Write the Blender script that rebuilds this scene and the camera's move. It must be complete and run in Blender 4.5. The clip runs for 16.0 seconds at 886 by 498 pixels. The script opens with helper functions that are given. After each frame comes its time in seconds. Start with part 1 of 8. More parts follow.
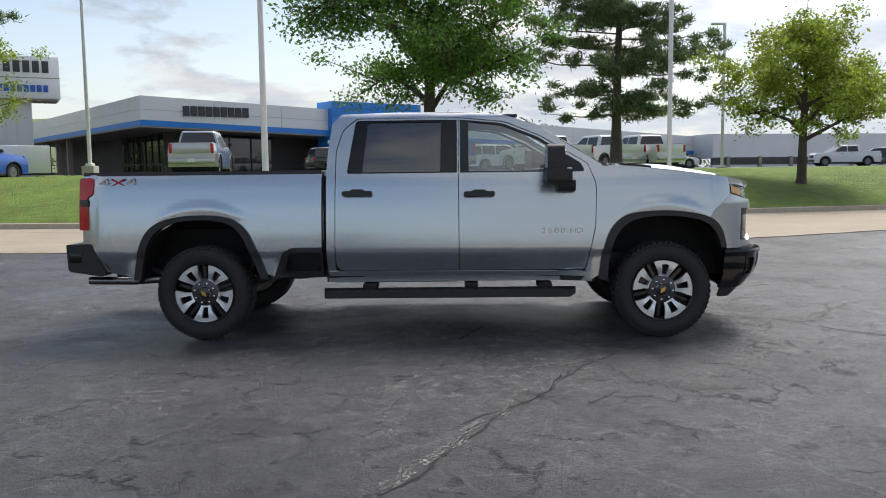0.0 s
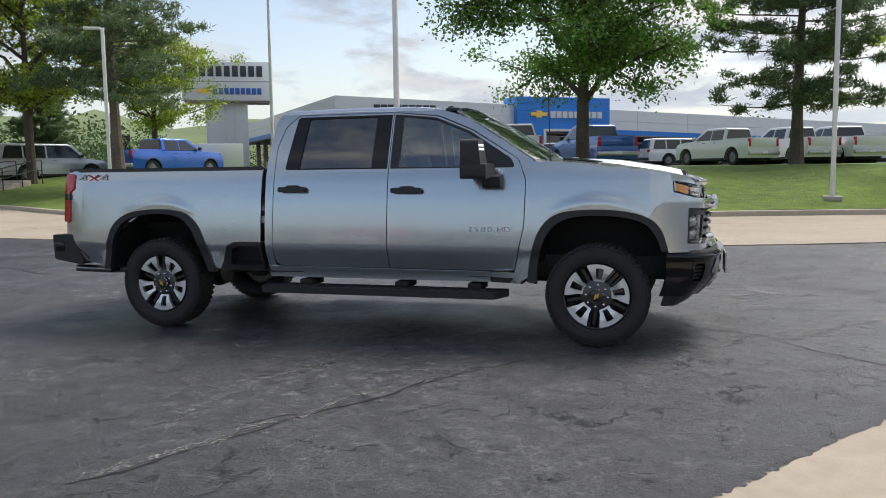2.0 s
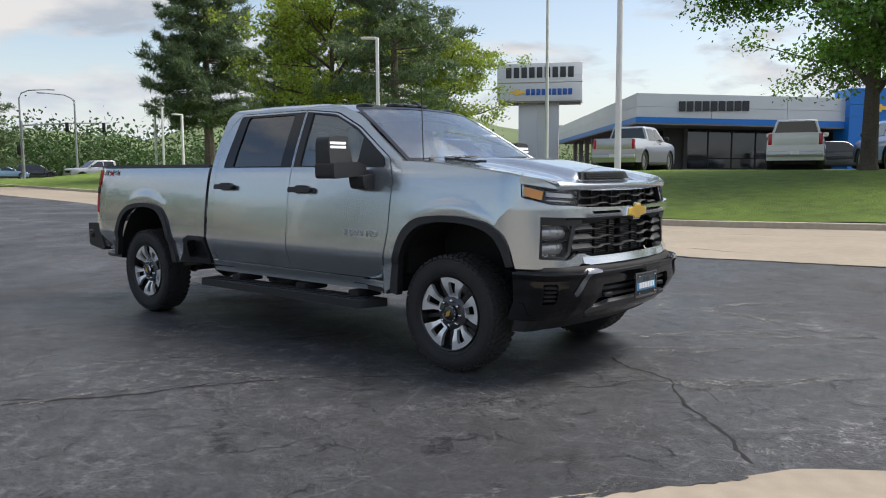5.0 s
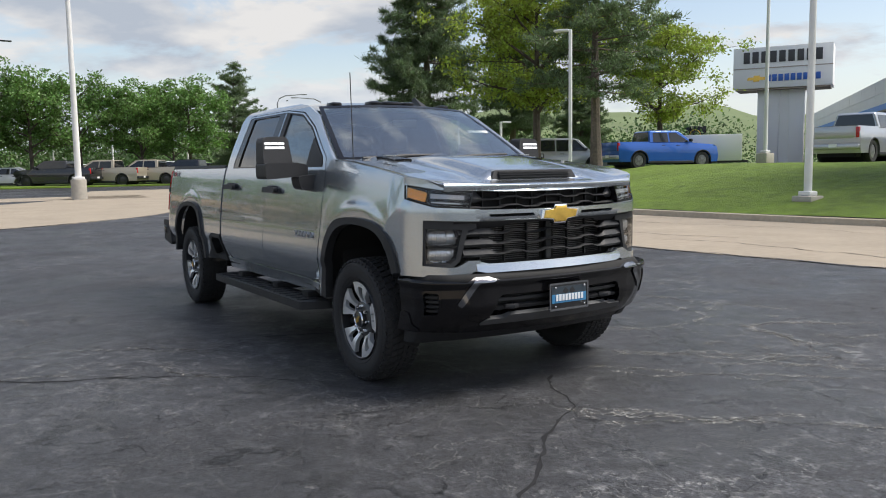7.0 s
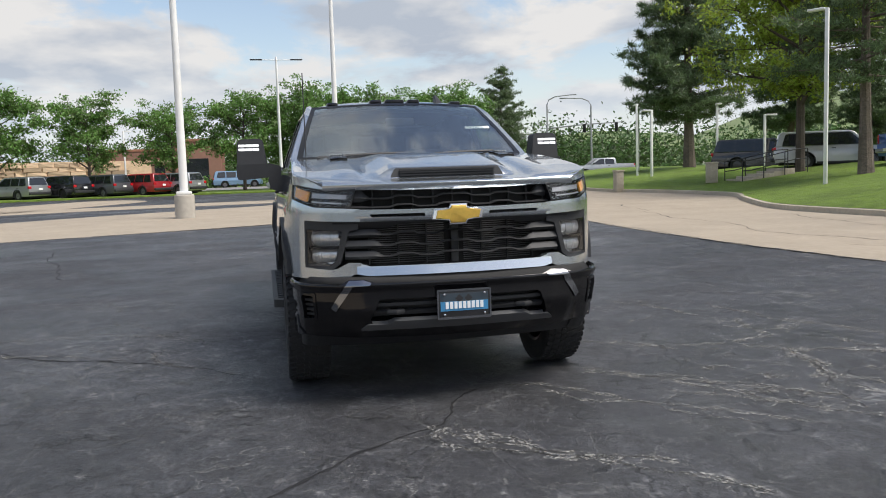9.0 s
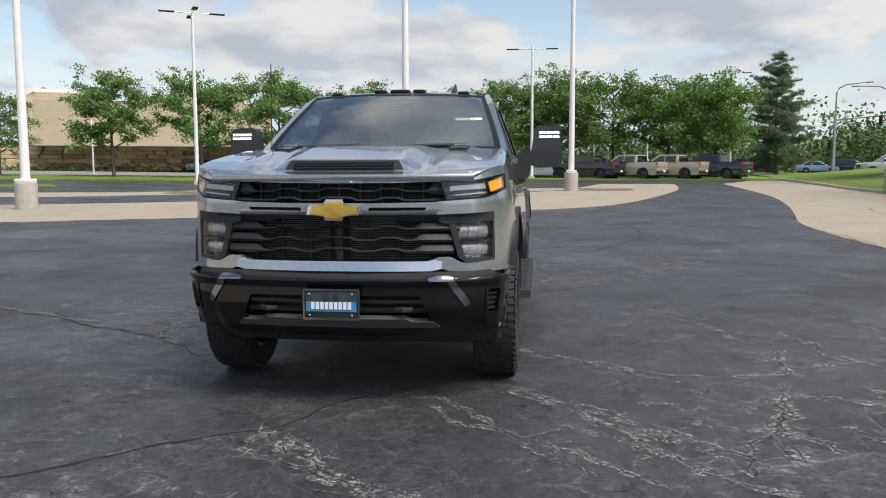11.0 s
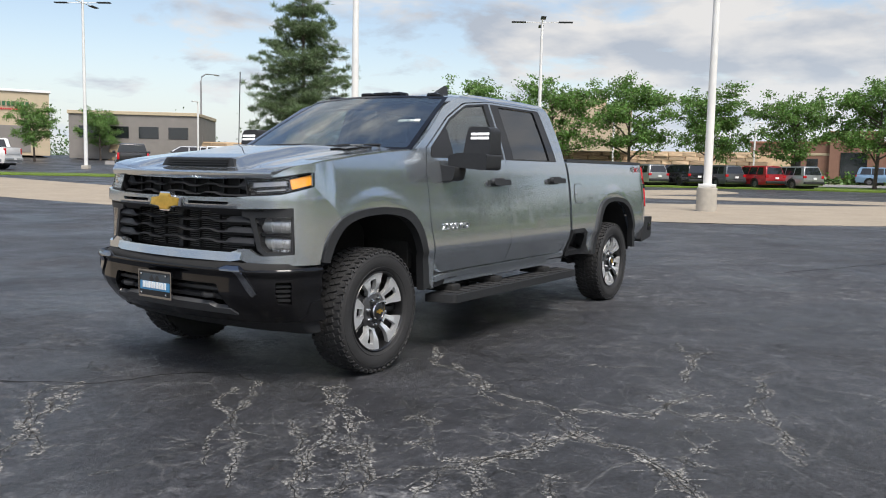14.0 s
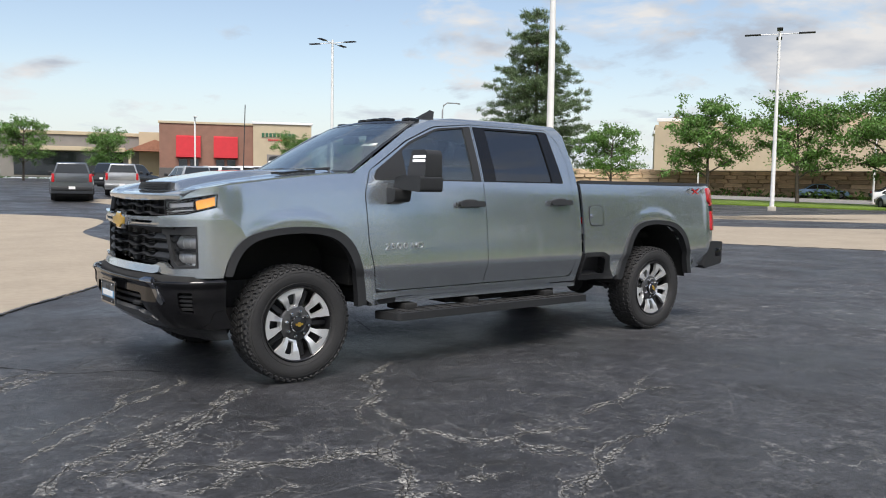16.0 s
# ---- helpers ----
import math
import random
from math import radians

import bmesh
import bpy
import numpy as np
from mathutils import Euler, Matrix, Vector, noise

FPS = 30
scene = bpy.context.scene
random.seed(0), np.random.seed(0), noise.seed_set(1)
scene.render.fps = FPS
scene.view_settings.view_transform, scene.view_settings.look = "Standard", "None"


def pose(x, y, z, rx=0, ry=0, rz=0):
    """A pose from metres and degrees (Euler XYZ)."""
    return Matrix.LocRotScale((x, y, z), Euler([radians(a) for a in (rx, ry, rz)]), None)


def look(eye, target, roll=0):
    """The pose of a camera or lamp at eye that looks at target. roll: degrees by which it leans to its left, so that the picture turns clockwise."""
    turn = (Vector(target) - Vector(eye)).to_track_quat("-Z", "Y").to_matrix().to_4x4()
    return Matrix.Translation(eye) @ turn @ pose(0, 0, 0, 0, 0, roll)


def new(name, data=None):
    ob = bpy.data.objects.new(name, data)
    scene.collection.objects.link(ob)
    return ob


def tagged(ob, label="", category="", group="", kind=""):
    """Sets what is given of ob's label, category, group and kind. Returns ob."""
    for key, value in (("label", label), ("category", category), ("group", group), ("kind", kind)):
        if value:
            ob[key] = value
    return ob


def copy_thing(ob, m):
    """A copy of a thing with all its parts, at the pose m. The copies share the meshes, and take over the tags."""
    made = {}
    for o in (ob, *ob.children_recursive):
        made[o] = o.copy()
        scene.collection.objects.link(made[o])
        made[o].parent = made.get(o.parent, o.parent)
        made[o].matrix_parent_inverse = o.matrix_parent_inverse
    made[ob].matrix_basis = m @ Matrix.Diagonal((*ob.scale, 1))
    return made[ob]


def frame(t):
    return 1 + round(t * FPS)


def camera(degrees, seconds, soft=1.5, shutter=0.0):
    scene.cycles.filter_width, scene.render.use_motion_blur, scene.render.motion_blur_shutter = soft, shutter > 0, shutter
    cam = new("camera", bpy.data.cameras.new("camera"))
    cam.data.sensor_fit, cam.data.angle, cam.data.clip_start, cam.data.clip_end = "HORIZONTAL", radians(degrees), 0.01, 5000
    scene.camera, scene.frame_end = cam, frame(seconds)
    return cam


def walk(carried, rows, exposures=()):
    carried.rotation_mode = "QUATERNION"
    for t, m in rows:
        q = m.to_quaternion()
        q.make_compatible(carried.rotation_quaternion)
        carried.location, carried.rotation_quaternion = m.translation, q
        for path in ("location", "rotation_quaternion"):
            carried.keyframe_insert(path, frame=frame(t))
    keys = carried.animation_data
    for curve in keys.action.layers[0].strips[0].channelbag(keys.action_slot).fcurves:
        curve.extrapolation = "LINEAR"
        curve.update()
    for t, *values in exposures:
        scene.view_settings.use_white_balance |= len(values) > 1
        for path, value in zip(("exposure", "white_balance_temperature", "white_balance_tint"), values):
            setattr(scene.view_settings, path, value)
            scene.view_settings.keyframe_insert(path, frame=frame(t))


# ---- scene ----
cam = camera(57.4, 16.0, soft=1.0)
PATH = [
    (0, (0.303, -8.024, 1.482), (0.247, -6.034, 1.287), -0.7),
    (0.5, (0.897, -7.989, 1.472), (0.731, -6.005, 1.281), -0.6),
    (1, (1.488, -7.846, 1.489), (1.216, -5.874, 1.295), -0.8),
    (1.5, (2.093, -7.721, 1.488), (1.662, -5.778, 1.291), -0.8),
    (2, (2.659, -7.474, 1.458), (2.095, -5.565, 1.258), -0.8),
    (2.5, (3.22, -7.218, 1.452), (2.541, -5.348, 1.253), -0.9),
    (3, (3.762, -6.919, 1.461), (2.953, -5.101, 1.26), -1.1),
    (3.5, (4.26, -6.56, 1.471), (3.331, -4.799, 1.272), -1.1),
    (4, (4.771, -6.213, 1.463), (3.719, -4.524, 1.265), -0.7),
    (4.2, (4.95, -6.034, 1.433), (3.848, -4.376, 1.234), -0.6),
    (6.3, (6.587, -4.155, 1.423), (5.041, -2.902, 1.223), -0.4),
    (6.5, (6.694, -3.956, 1.426), (5.112, -2.75, 1.22), -0.6),
    (7, (6.909, -3.409, 1.437), (5.23, -2.342, 1.236), -0.9),
    (7.5, (7.168, -2.865, 1.428), (5.407, -1.937, 1.233), -1.0),
    (8, (7.323, -2.29, 1.414), (5.485, -1.526, 1.222), -1.2),
    (8.5, (7.495, -1.703, 1.393), (5.599, -1.094, 1.207), -1.6),
    (9, (7.574, -1.109, 1.366), (5.628, -0.684, 1.182), -1.8),
    (9.5, (7.561, -0.515, 1.381), (5.586, -0.261, 1.192), -2.2),
    (9.7, (7.552, -0.31, 1.351), (5.57, -0.111, 1.163), -1.6),
    (11.8, (7.156, 2.051, 1.371), (5.229, 1.555, 1.173), -0.5),
    (12, (7.096, 2.262, 1.367), (5.183, 1.712, 1.171), -0.5),
    (12.5, (6.95, 2.822, 1.382), (5.088, 2.121, 1.18), -0.1),
    (13, (6.695, 3.324, 1.385), (4.886, 2.494, 1.182), 0.2),
    (13.5, (6.503, 3.829, 1.378), (4.781, 2.831, 1.176), 0.9),
    (14, (6.222, 4.299, 1.368), (4.566, 3.194, 1.172), 1.2),
    (14.5, (5.895, 4.758, 1.392), (4.339, 3.513, 1.225), 1.1),
    (15, (5.576, 5.234, 1.414), (4.119, 3.872, 1.258), 1.1),
    (15.5, (5.157, 5.628, 1.408), (3.805, 4.162, 1.255), 1.0),
    (16, (4.759, 6.084, 1.398), (3.52, 4.521, 1.248), 0.9),
]
walk(cam, [(t, look(eye, target, roll)) for t, eye, target, roll in PATH])

# ---- sky, sun ----
SUN_AZ, SUN_EL = radians(56), radians(56)   # azimuth from +x towards +y
world = bpy.data.worlds.new("sky")
scene.world = world
world.use_nodes = True
wn, wl = world.node_tree.nodes, world.node_tree.links
wn.clear()
w_out = wn.new("ShaderNodeOutputWorld")
w_bg = wn.new("ShaderNodeBackground")
w_sky = wn.new("ShaderNodeTexSky")
w_sky.sky_type = "NISHITA"
w_sky.sun_disc = False
w_sky.sun_elevation = SUN_EL
w_sky.sun_rotation = math.pi / 2 - SUN_AZ
w_sky.air_density, w_sky.dust_density, w_sky.ozone_density = 1.0, 1.4, 1.0
w_tc = wn.new("ShaderNodeTexCoord")
w_sep = wn.new("ShaderNodeSeparateXYZ")
wl.new(w_tc.outputs["Generated"], w_sep.inputs[0])
# clouds lie on a plane overhead, so they flatten towards the horizon
w_den = wn.new("ShaderNodeMath"); w_den.operation = "ADD"; w_den.inputs[1].default_value = 0.22
w_abs = wn.new("ShaderNodeMath"); w_abs.operation = "ABSOLUTE"
wl.new(w_sep.outputs["Z"], w_abs.inputs[0])
wl.new(w_abs.outputs[0], w_den.inputs[0])
w_div = wn.new("ShaderNodeVectorMath"); w_div.operation = "DIVIDE"
w_cmb = wn.new("ShaderNodeCombineXYZ")
for i in range(3):
    wl.new(w_den.outputs[0], w_cmb.inputs[i])
wl.new(w_tc.outputs["Generated"], w_div.inputs[0])
wl.new(w_cmb.outputs[0], w_div.inputs[1])
w_noise = wn.new("ShaderNodeTexNoise")
w_noise.inputs["Scale"].default_value = 1.9
w_noise.inputs["Detail"].default_value = 12.0
w_noise.inputs["Roughness"].default_value = 0.58
w_noise.inputs["Distortion"].default_value = 0.25
wl.new(w_div.outputs[0], w_noise.inputs["Vector"])
w_ramp = wn.new("ShaderNodeValToRGB")
w_ramp.color_ramp.elements[0].position, w_ramp.color_ramp.elements[1].position = 0.43, 0.535
# the cover opens low in the south-west
w_dot = wn.new("ShaderNodeVectorMath"); w_dot.operation = "DOT_PRODUCT"
w_dot.inputs[1].default_value = (math.cos(radians(246)), math.sin(radians(246)), 0.1)
wl.new(w_tc.outputs["Generated"], w_dot.inputs[0])
w_gap = wn.new("ShaderNodeMapRange")
for k, v in zip(("From Min", "From Max", "To Min", "To Max"), (0.86, 1.0, 0.03, -0.12)):
    w_gap.inputs[k].default_value = v
wl.new(w_dot.outputs["Value"], w_gap.inputs["Value"])
w_cov = wn.new("ShaderNodeMath"); w_cov.operation = "ADD"
w_up = wn.new("ShaderNodeMath"); w_up.operation = "MULTIPLY_ADD"
w_up.inputs[1].default_value = -0.12
wl.new(w_sep.outputs["Z"], w_up.inputs[0]), wl.new(w_noise.outputs["Fac"], w_up.inputs[2])
wl.new(w_up.outputs[0], w_cov.inputs[0]), wl.new(w_gap.outputs[0], w_cov.inputs[1])
# and again low in the north
w_dot2 = wn.new("ShaderNodeVectorMath"); w_dot2.operation = "DOT_PRODUCT"
w_dot2.inputs[1].default_value = (math.cos(radians(118)), math.sin(radians(118)), 0.2)
wl.new(w_tc.outputs["Generated"], w_dot2.inputs[0])
w_gap2 = wn.new("ShaderNodeMapRange")
for k, v in zip(("From Min", "From Max", "To Min", "To Max"), (0.84, 1.02, 0.0, -0.10)):
    w_gap2.inputs[k].default_value = v
wl.new(w_dot2.outputs["Value"], w_gap2.inputs["Value"])
w_cov2 = wn.new("ShaderNodeMath"); w_cov2.operation = "ADD"
wl.new(w_cov.outputs[0], w_cov2.inputs[0]), wl.new(w_gap2.outputs[0], w_cov2.inputs[1])
wl.new(w_cov2.outputs[0], w_ramp.inputs["Fac"])
w_noise2 = wn.new("ShaderNodeTexNoise")
w_noise2.inputs["Scale"].default_value = 2.7
w_noise2.inputs["Detail"].default_value = 6.0
wl.new(w_div.outputs[0], w_noise2.inputs["Vector"])
w_ramp2 = wn.new("ShaderNodeValToRGB")
w_ramp2.color_ramp.elements[0].position, w_ramp2.color_ramp.elements[1].position = 0.40, 0.60
w_ramp2.color_ramp.elements[0].color = (2.72, 3.02, 3.5, 1)
w_ramp2.color_ramp.elements[1].color = (4.60, 4.54, 4.50, 1)
wl.new(w_noise2.outputs["Fac"], w_ramp2.inputs["Fac"])
w_mix = wn.new("ShaderNodeMix"); w_mix.data_type = "RGBA"
wl.new(w_ramp.outputs["Color"], w_mix.inputs["Factor"])
w_haze = wn.new("ShaderNodeMix"); w_haze.data_type, w_haze.blend_type = "RGBA", "MULTIPLY"
w_haze.inputs["Factor"].default_value = 1.0
w_haze.inputs["B"].default_value = (1.08, 0.98, 0.905, 1)
wl.new(w_sky.outputs["Color"], w_haze.inputs["A"]), wl.new(w_haze.outputs["Result"], w_mix.inputs["A"])
# clouds are brighter towards the sun
w_dot3 = wn.new("ShaderNodeVectorMath"); w_dot3.operation = "DOT_PRODUCT"
w_dot3.inputs[1].default_value = (math.cos(SUN_AZ) * math.cos(SUN_EL), math.sin(SUN_AZ) * math.cos(SUN_EL), math.sin(SUN_EL))
wl.new(w_tc.outputs["Generated"], w_dot3.inputs[0])
w_glow = wn.new("ShaderNodeMapRange")
w_glow.interpolation_type = "SMOOTHSTEP"
for k, v in zip(("From Min", "From Max", "To Min", "To Max"), (0.5, 1.0, 0.95, 2.8)):
    w_glow.inputs[k].default_value = v
wl.new(w_dot3.outputs["Value"], w_glow.inputs["Value"])
w_lit = wn.new("ShaderNodeVectorMath"); w_lit.operation = "SCALE"
wl.new(w_ramp2.outputs["Color"], w_lit.inputs[0]), wl.new(w_glow.outputs[0], w_lit.inputs["Scale"])
wl.new(w_lit.outputs[0], w_mix.inputs["B"])
w_hz = wn.new("ShaderNodeMapRange")
w_hz.inputs["From Min"].default_value, w_hz.inputs["From Max"].default_value = 0.0, 0.16
w_hz.inputs["To Min"].default_value, w_hz.inputs["To Max"].default_value = 0.75, 0.0
w_hz.interpolation_type = "SMOOTHSTEP"
wl.new(w_sep.outputs["Z"], w_hz.inputs["Value"])
w_mix2 = wn.new("ShaderNodeMix"); w_mix2.data_type = "RGBA"
w_mix2.inputs["B"].default_value = (4.2, 4.6, 4.95, 1)
wl.new(w_hz.outputs[0], w_mix2.inputs["Factor"]), wl.new(w_mix.outputs["Result"], w_mix2.inputs["A"])
wl.new(w_mix2.outputs["Result"], w_bg.inputs["Color"])
w_bg.inputs["Strength"].default_value = 0.15
wl.new(w_bg.outputs[0], w_out.inputs["Surface"])

sun = new("sun", bpy.data.lights.new("sun", "SUN"))
sun.data.energy, sun.data.angle, sun.data.color = 3.4, radians(28), (1.0, 0.95, 0.88)
sun.matrix_world = look((math.cos(SUN_AZ) * math.cos(SUN_EL) * 50, math.sin(SUN_AZ) * math.cos(SUN_EL) * 50, math.sin(SUN_EL) * 50), (0, 0, 0))
scene.view_settings.exposure = 0.30


# ---- materials ----
def mat(name, color, rough=0.6, metal=0.0, coat=0.0, grain=None, bump=None, spec=0.5, emit=None, vary=0.0):
    """grain: (scale, amount, detail) colour variation; bump: (scale, height)."""
    m = bpy.data.materials.new(name)
    m.use_nodes = True
    n, l = m.node_tree.nodes, m.node_tree.links
    b = n["Principled BSDF"]
    b.inputs["Base Color"].default_value = (*color, 1)
    b.inputs["Roughness"].default_value = rough
    b.inputs["Metallic"].default_value = metal
    b.inputs["Coat Weight"].default_value = coat
    b.inputs["Coat Roughness"].default_value = 0.03
    b.inputs["Specular IOR Level"].default_value = spec
    tc = n.new("ShaderNodeTexCoord")
    if grain:
        ns = n.new("ShaderNodeTexNoise")
        ns.inputs["Scale"].default_value, ns.inputs["Detail"].default_value = grain[0], grain[2] if len(grain) > 2 else 5
        big = n.new("ShaderNodeTexNoise")
        big.inputs["Scale"].default_value, big.inputs["Detail"].default_value = grain[0] / 9.0, 3
        l.new(tc.outputs["Object"], ns.inputs["Vector"]), l.new(tc.outputs["Object"], big.inputs["Vector"])
        add = n.new("ShaderNodeMath"); add.operation = "ADD"
        l.new(ns.outputs["Fac"], add.inputs[0]), l.new(big.outputs["Fac"], add.inputs[1])
        mr = n.new("ShaderNodeMapRange")
        mr.inputs["From Min"].default_value, mr.inputs["From Max"].default_value = 0.65, 1.35
        mr.inputs["To Min"].default_value, mr.inputs["To Max"].default_value = 1 - grain[1], 1 + grain[1]
        l.new(add.outputs[0], mr.inputs["Value"])
        hsv = n.new("ShaderNodeHueSaturation")
        hsv.inputs["Color"].default_value = (*color, 1)
        if vary:
            oi = n.new("ShaderNodeObjectInfo")
            mv = n.new("ShaderNodeMapRange")
            mv.inputs["To Min"].default_value, mv.inputs["To Max"].default_value = 1 - vary, 1 + vary
            l.new(oi.outputs["Random"], mv.inputs["Value"])
            mm = n.new("ShaderNodeMath"); mm.operation = "MULTIPLY"
            l.new(mr.outputs[0], mm.inputs[0]), l.new(mv.outputs[0], mm.inputs[1])
            l.new(mm.outputs[0], hsv.inputs["Value"])
        else:
            l.new(mr.outputs[0], hsv.inputs["Value"])
        l.new(hsv.outputs[0], b.inputs["Base Color"])
    if bump:
        nb = n.new("ShaderNodeTexNoise")
        nb.inputs["Scale"].default_value, nb.inputs["Detail"].default_value = bump[0], 6
        l.new(tc.outputs["Object"], nb.inputs["Vector"])
        bp = n.new("ShaderNodeBump")
        bp.inputs["Distance"].default_value, bp.inputs["Strength"].default_value = bump[1], 1.0
        l.new(nb.outputs["Fac"], bp.inputs["Height"]), l.new(bp.outputs[0], b.inputs["Normal"])
    if emit:
        b.inputs["Emission Color"].default_value, b.inputs["Emission Strength"].default_value = (*emit[0], 1), emit[1]
    return m


def glass(name, tint, rough=0.0, gloss=0.09):
    """A pane: clear or tinted, with a mirror-like surface."""
    m = bpy.data.materials.new(name)
    m.use_nodes = True
    n, l = m.node_tree.nodes, m.node_tree.links
    n.remove(n["Principled BSDF"])
    tr, gl, mx, lw = n.new("ShaderNodeBsdfTransparent"), n.new("ShaderNodeBsdfGlossy"), n.new("ShaderNodeMixShader"), n.new("ShaderNodeLayerWeight")
    tr.inputs["Color"].default_value = (*tint, 1)
    gl.inputs["Roughness"].default_value = rough
    lw.inputs["Blend"].default_value = 0.5
    pw, ma = n.new("ShaderNodeMath"), n.new("ShaderNodeMath")
    pw.operation, ma.operation = "POWER", "MULTIPLY_ADD"
    pw.inputs[1].default_value = 4.5
    ma.inputs[1].default_value, ma.inputs[2].default_value = 1 - gloss, gloss
    l.new(lw.outputs["Facing"], pw.inputs[0]), l.new(pw.outputs[0], ma.inputs[0]), l.new(ma.outputs[0], mx.inputs[0])
    l.new(tr.outputs[0], mx.inputs[1]), l.new(gl.outputs[0], mx.inputs[2])
    l.new(mx.outputs[0], n["Material Output"].inputs["Surface"])
    return m


PAINT = mat("silver_grey_paint", (0.463, 0.507, 0.543), 0.22, 0.88, 1.0, grain=(700, 0.03, 2))
TRIM = mat("black_textured_plastic", (0.018, 0.019, 0.021), 0.55, grain=(300, 0.15), bump=(700, 0.0006))
GLOSS = mat("gloss_black", (0.006, 0.006, 0.007), 0.10, 0, 0.0, spec=0.45)
DARK = mat("dark_underbody", (0.012, 0.012, 0.012), 0.8, grain=(30, 0.3))
CHROME = mat("chrome", (0.75, 0.76, 0.78), 0.08, 1.0)
DARKCHROME = mat("dark_chrome", (0.26, 0.27, 0.29), 0.12, 1.0)
STEEL = mat("frame_steel", (0.05, 0.05, 0.052), 0.6, 0.6, grain=(20, 0.3))
RUBBER = mat("tyre_rubber", (0.022, 0.022, 0.023), 0.75, grain=(60, 0.2), bump=(300, 0.001))
ALLOY = mat("machined_alloy", (0.80, 0.81, 0.82), 0.36, 0.7, grain=(120, 0.06))
RIMBLACK = mat("black_painted_rim", (0.012, 0.012, 0.013), 0.3, 0, 0.5)
GOLD = mat("gold_badge", (0.78, 0.50, 0.10), 0.32, 0.8, 0.4, grain=(250, 0.15))
AMBER = mat("amber_lens", (1.0, 0.40, 0.03), 0.2, 0, 1.0, grain=(140, 0.2))
REDLENS = mat("red_lens", (0.48, 0.008, 0.014), 0.15, 0, 0.25, grain=(60, 0.25))
LED = mat("white_led", (0.85, 0.86, 0.88), 0.2, 0, 1.0)
MIRRORLED = mat("lit_white_led", (0.85, 0.86, 0.88), 0.2, 0, 1.0, emit=((1.0, 1.0, 1.0), 0.7))
STRIP = mat("clear_lamp_strip", (0.42, 0.43, 0.45), 0.2, 0.5, 1.0)
CLEAR = glass("clear_glass", (0.86, 0.92, 0.92), 0.0, 0.15)
SCREEN = glass("windscreen_glass", (0.84, 0.90, 0.88), 0.0, 0.27)
TINT = glass("dark_tinted_glass", (0.18, 0.19, 0.21), 0.0, 0.17)
SMOKE = glass("smoked_lens", (0.93, 0.93, 0.93), 0.0, 0.03)
SEAT = mat("dark_grey_cloth", (0.035, 0.035, 0.038), 0.9, grain=(80, 0.2))
CABIN = mat("cabin_plastic", (0.03, 0.031, 0.034), 0.7, grain=(40, 0.15))
LINER = mat("light_headliner", (0.42, 0.41, 0.39), 0.9, grain=(60, 0.08))
LETTER = mat("silver_letters", (0.55, 0.56, 0.58), 0.3, 0.8)
REDPAINT = mat("red_badge", (0.5, 0.01, 0.015), 0.3, 0, 0.5)
BLACKINK = mat("black_letters", (0.02, 0.02, 0.022), 0.5)
WHITEPLATE = mat("white_plate", (0.75, 0.77, 0.78), 0.4)
BLUEPLATE = mat("blue_plate", (0.05, 0.22, 0.42), 0.35)


# ---- building blocks ----
def skin_normals(me):
    """Shades a curved panel by the true normals of the surface it was cut from, so that reflections run smoothly."""
    nl, nv, nf = len(me.loops), len(me.vertices), len(me.polygons)
    vi, start, count = np.zeros(nl, int), np.zeros(nf, int), np.zeros(nf, int)
    vn, fn_, flag = np.zeros(nv * 3), np.zeros(nf * 3), np.zeros(nf, int)
    me.loops.foreach_get("vertex_index", vi)
    me.polygons.foreach_get("loop_total", count), me.polygons.foreach_get("normal", fn_)
    me.attributes["skin_normal"].data.foreach_get("vector", vn), me.attributes["skin"].data.foreach_get("value", flag)
    face_of = np.repeat(np.arange(nf), count)
    a, f = vn.reshape(-1, 3)[vi], fn_.reshape(-1, 3)[face_of]
    d = (a * f).sum(1)
    ok = (flag[face_of] == 1) & (np.abs(d) > 0.35)
    res = np.where(ok[:, None], a * np.sign(d)[:, None], f)
    for k in ("skin_normal", "skin"):
        me.attributes.remove(me.attributes[k])
    me.normals_split_custom_set([tuple(v) for v in res])


def part(name, bm, material, parent=None, label="", smooth=38):
    bmesh.ops.recalc_face_normals(bm, faces=bm.faces[:])
    me = bpy.data.meshes.new(name)
    bm.to_mesh(me)
    bm.free()
    for m in material if isinstance(material, (list, tuple)) else [material]:
        me.materials.append(m)
    if smooth:
        me.shade_smooth()
        me.set_sharp_from_angle(angle=radians(smooth))
    if "skin_normal" in me.attributes:
        skin_normals(me)
    ob = new(name, me)
    if parent:
        ob.parent = parent
    if label:
        ob["label"] = label
    return ob


def thing(name, label, category, group="", kind="", at=None):
    e = tagged(new(name), label, category, group, kind)
    e.empty_display_size = 0.1
    if at is not None:
        e.matrix_world = at
    return e


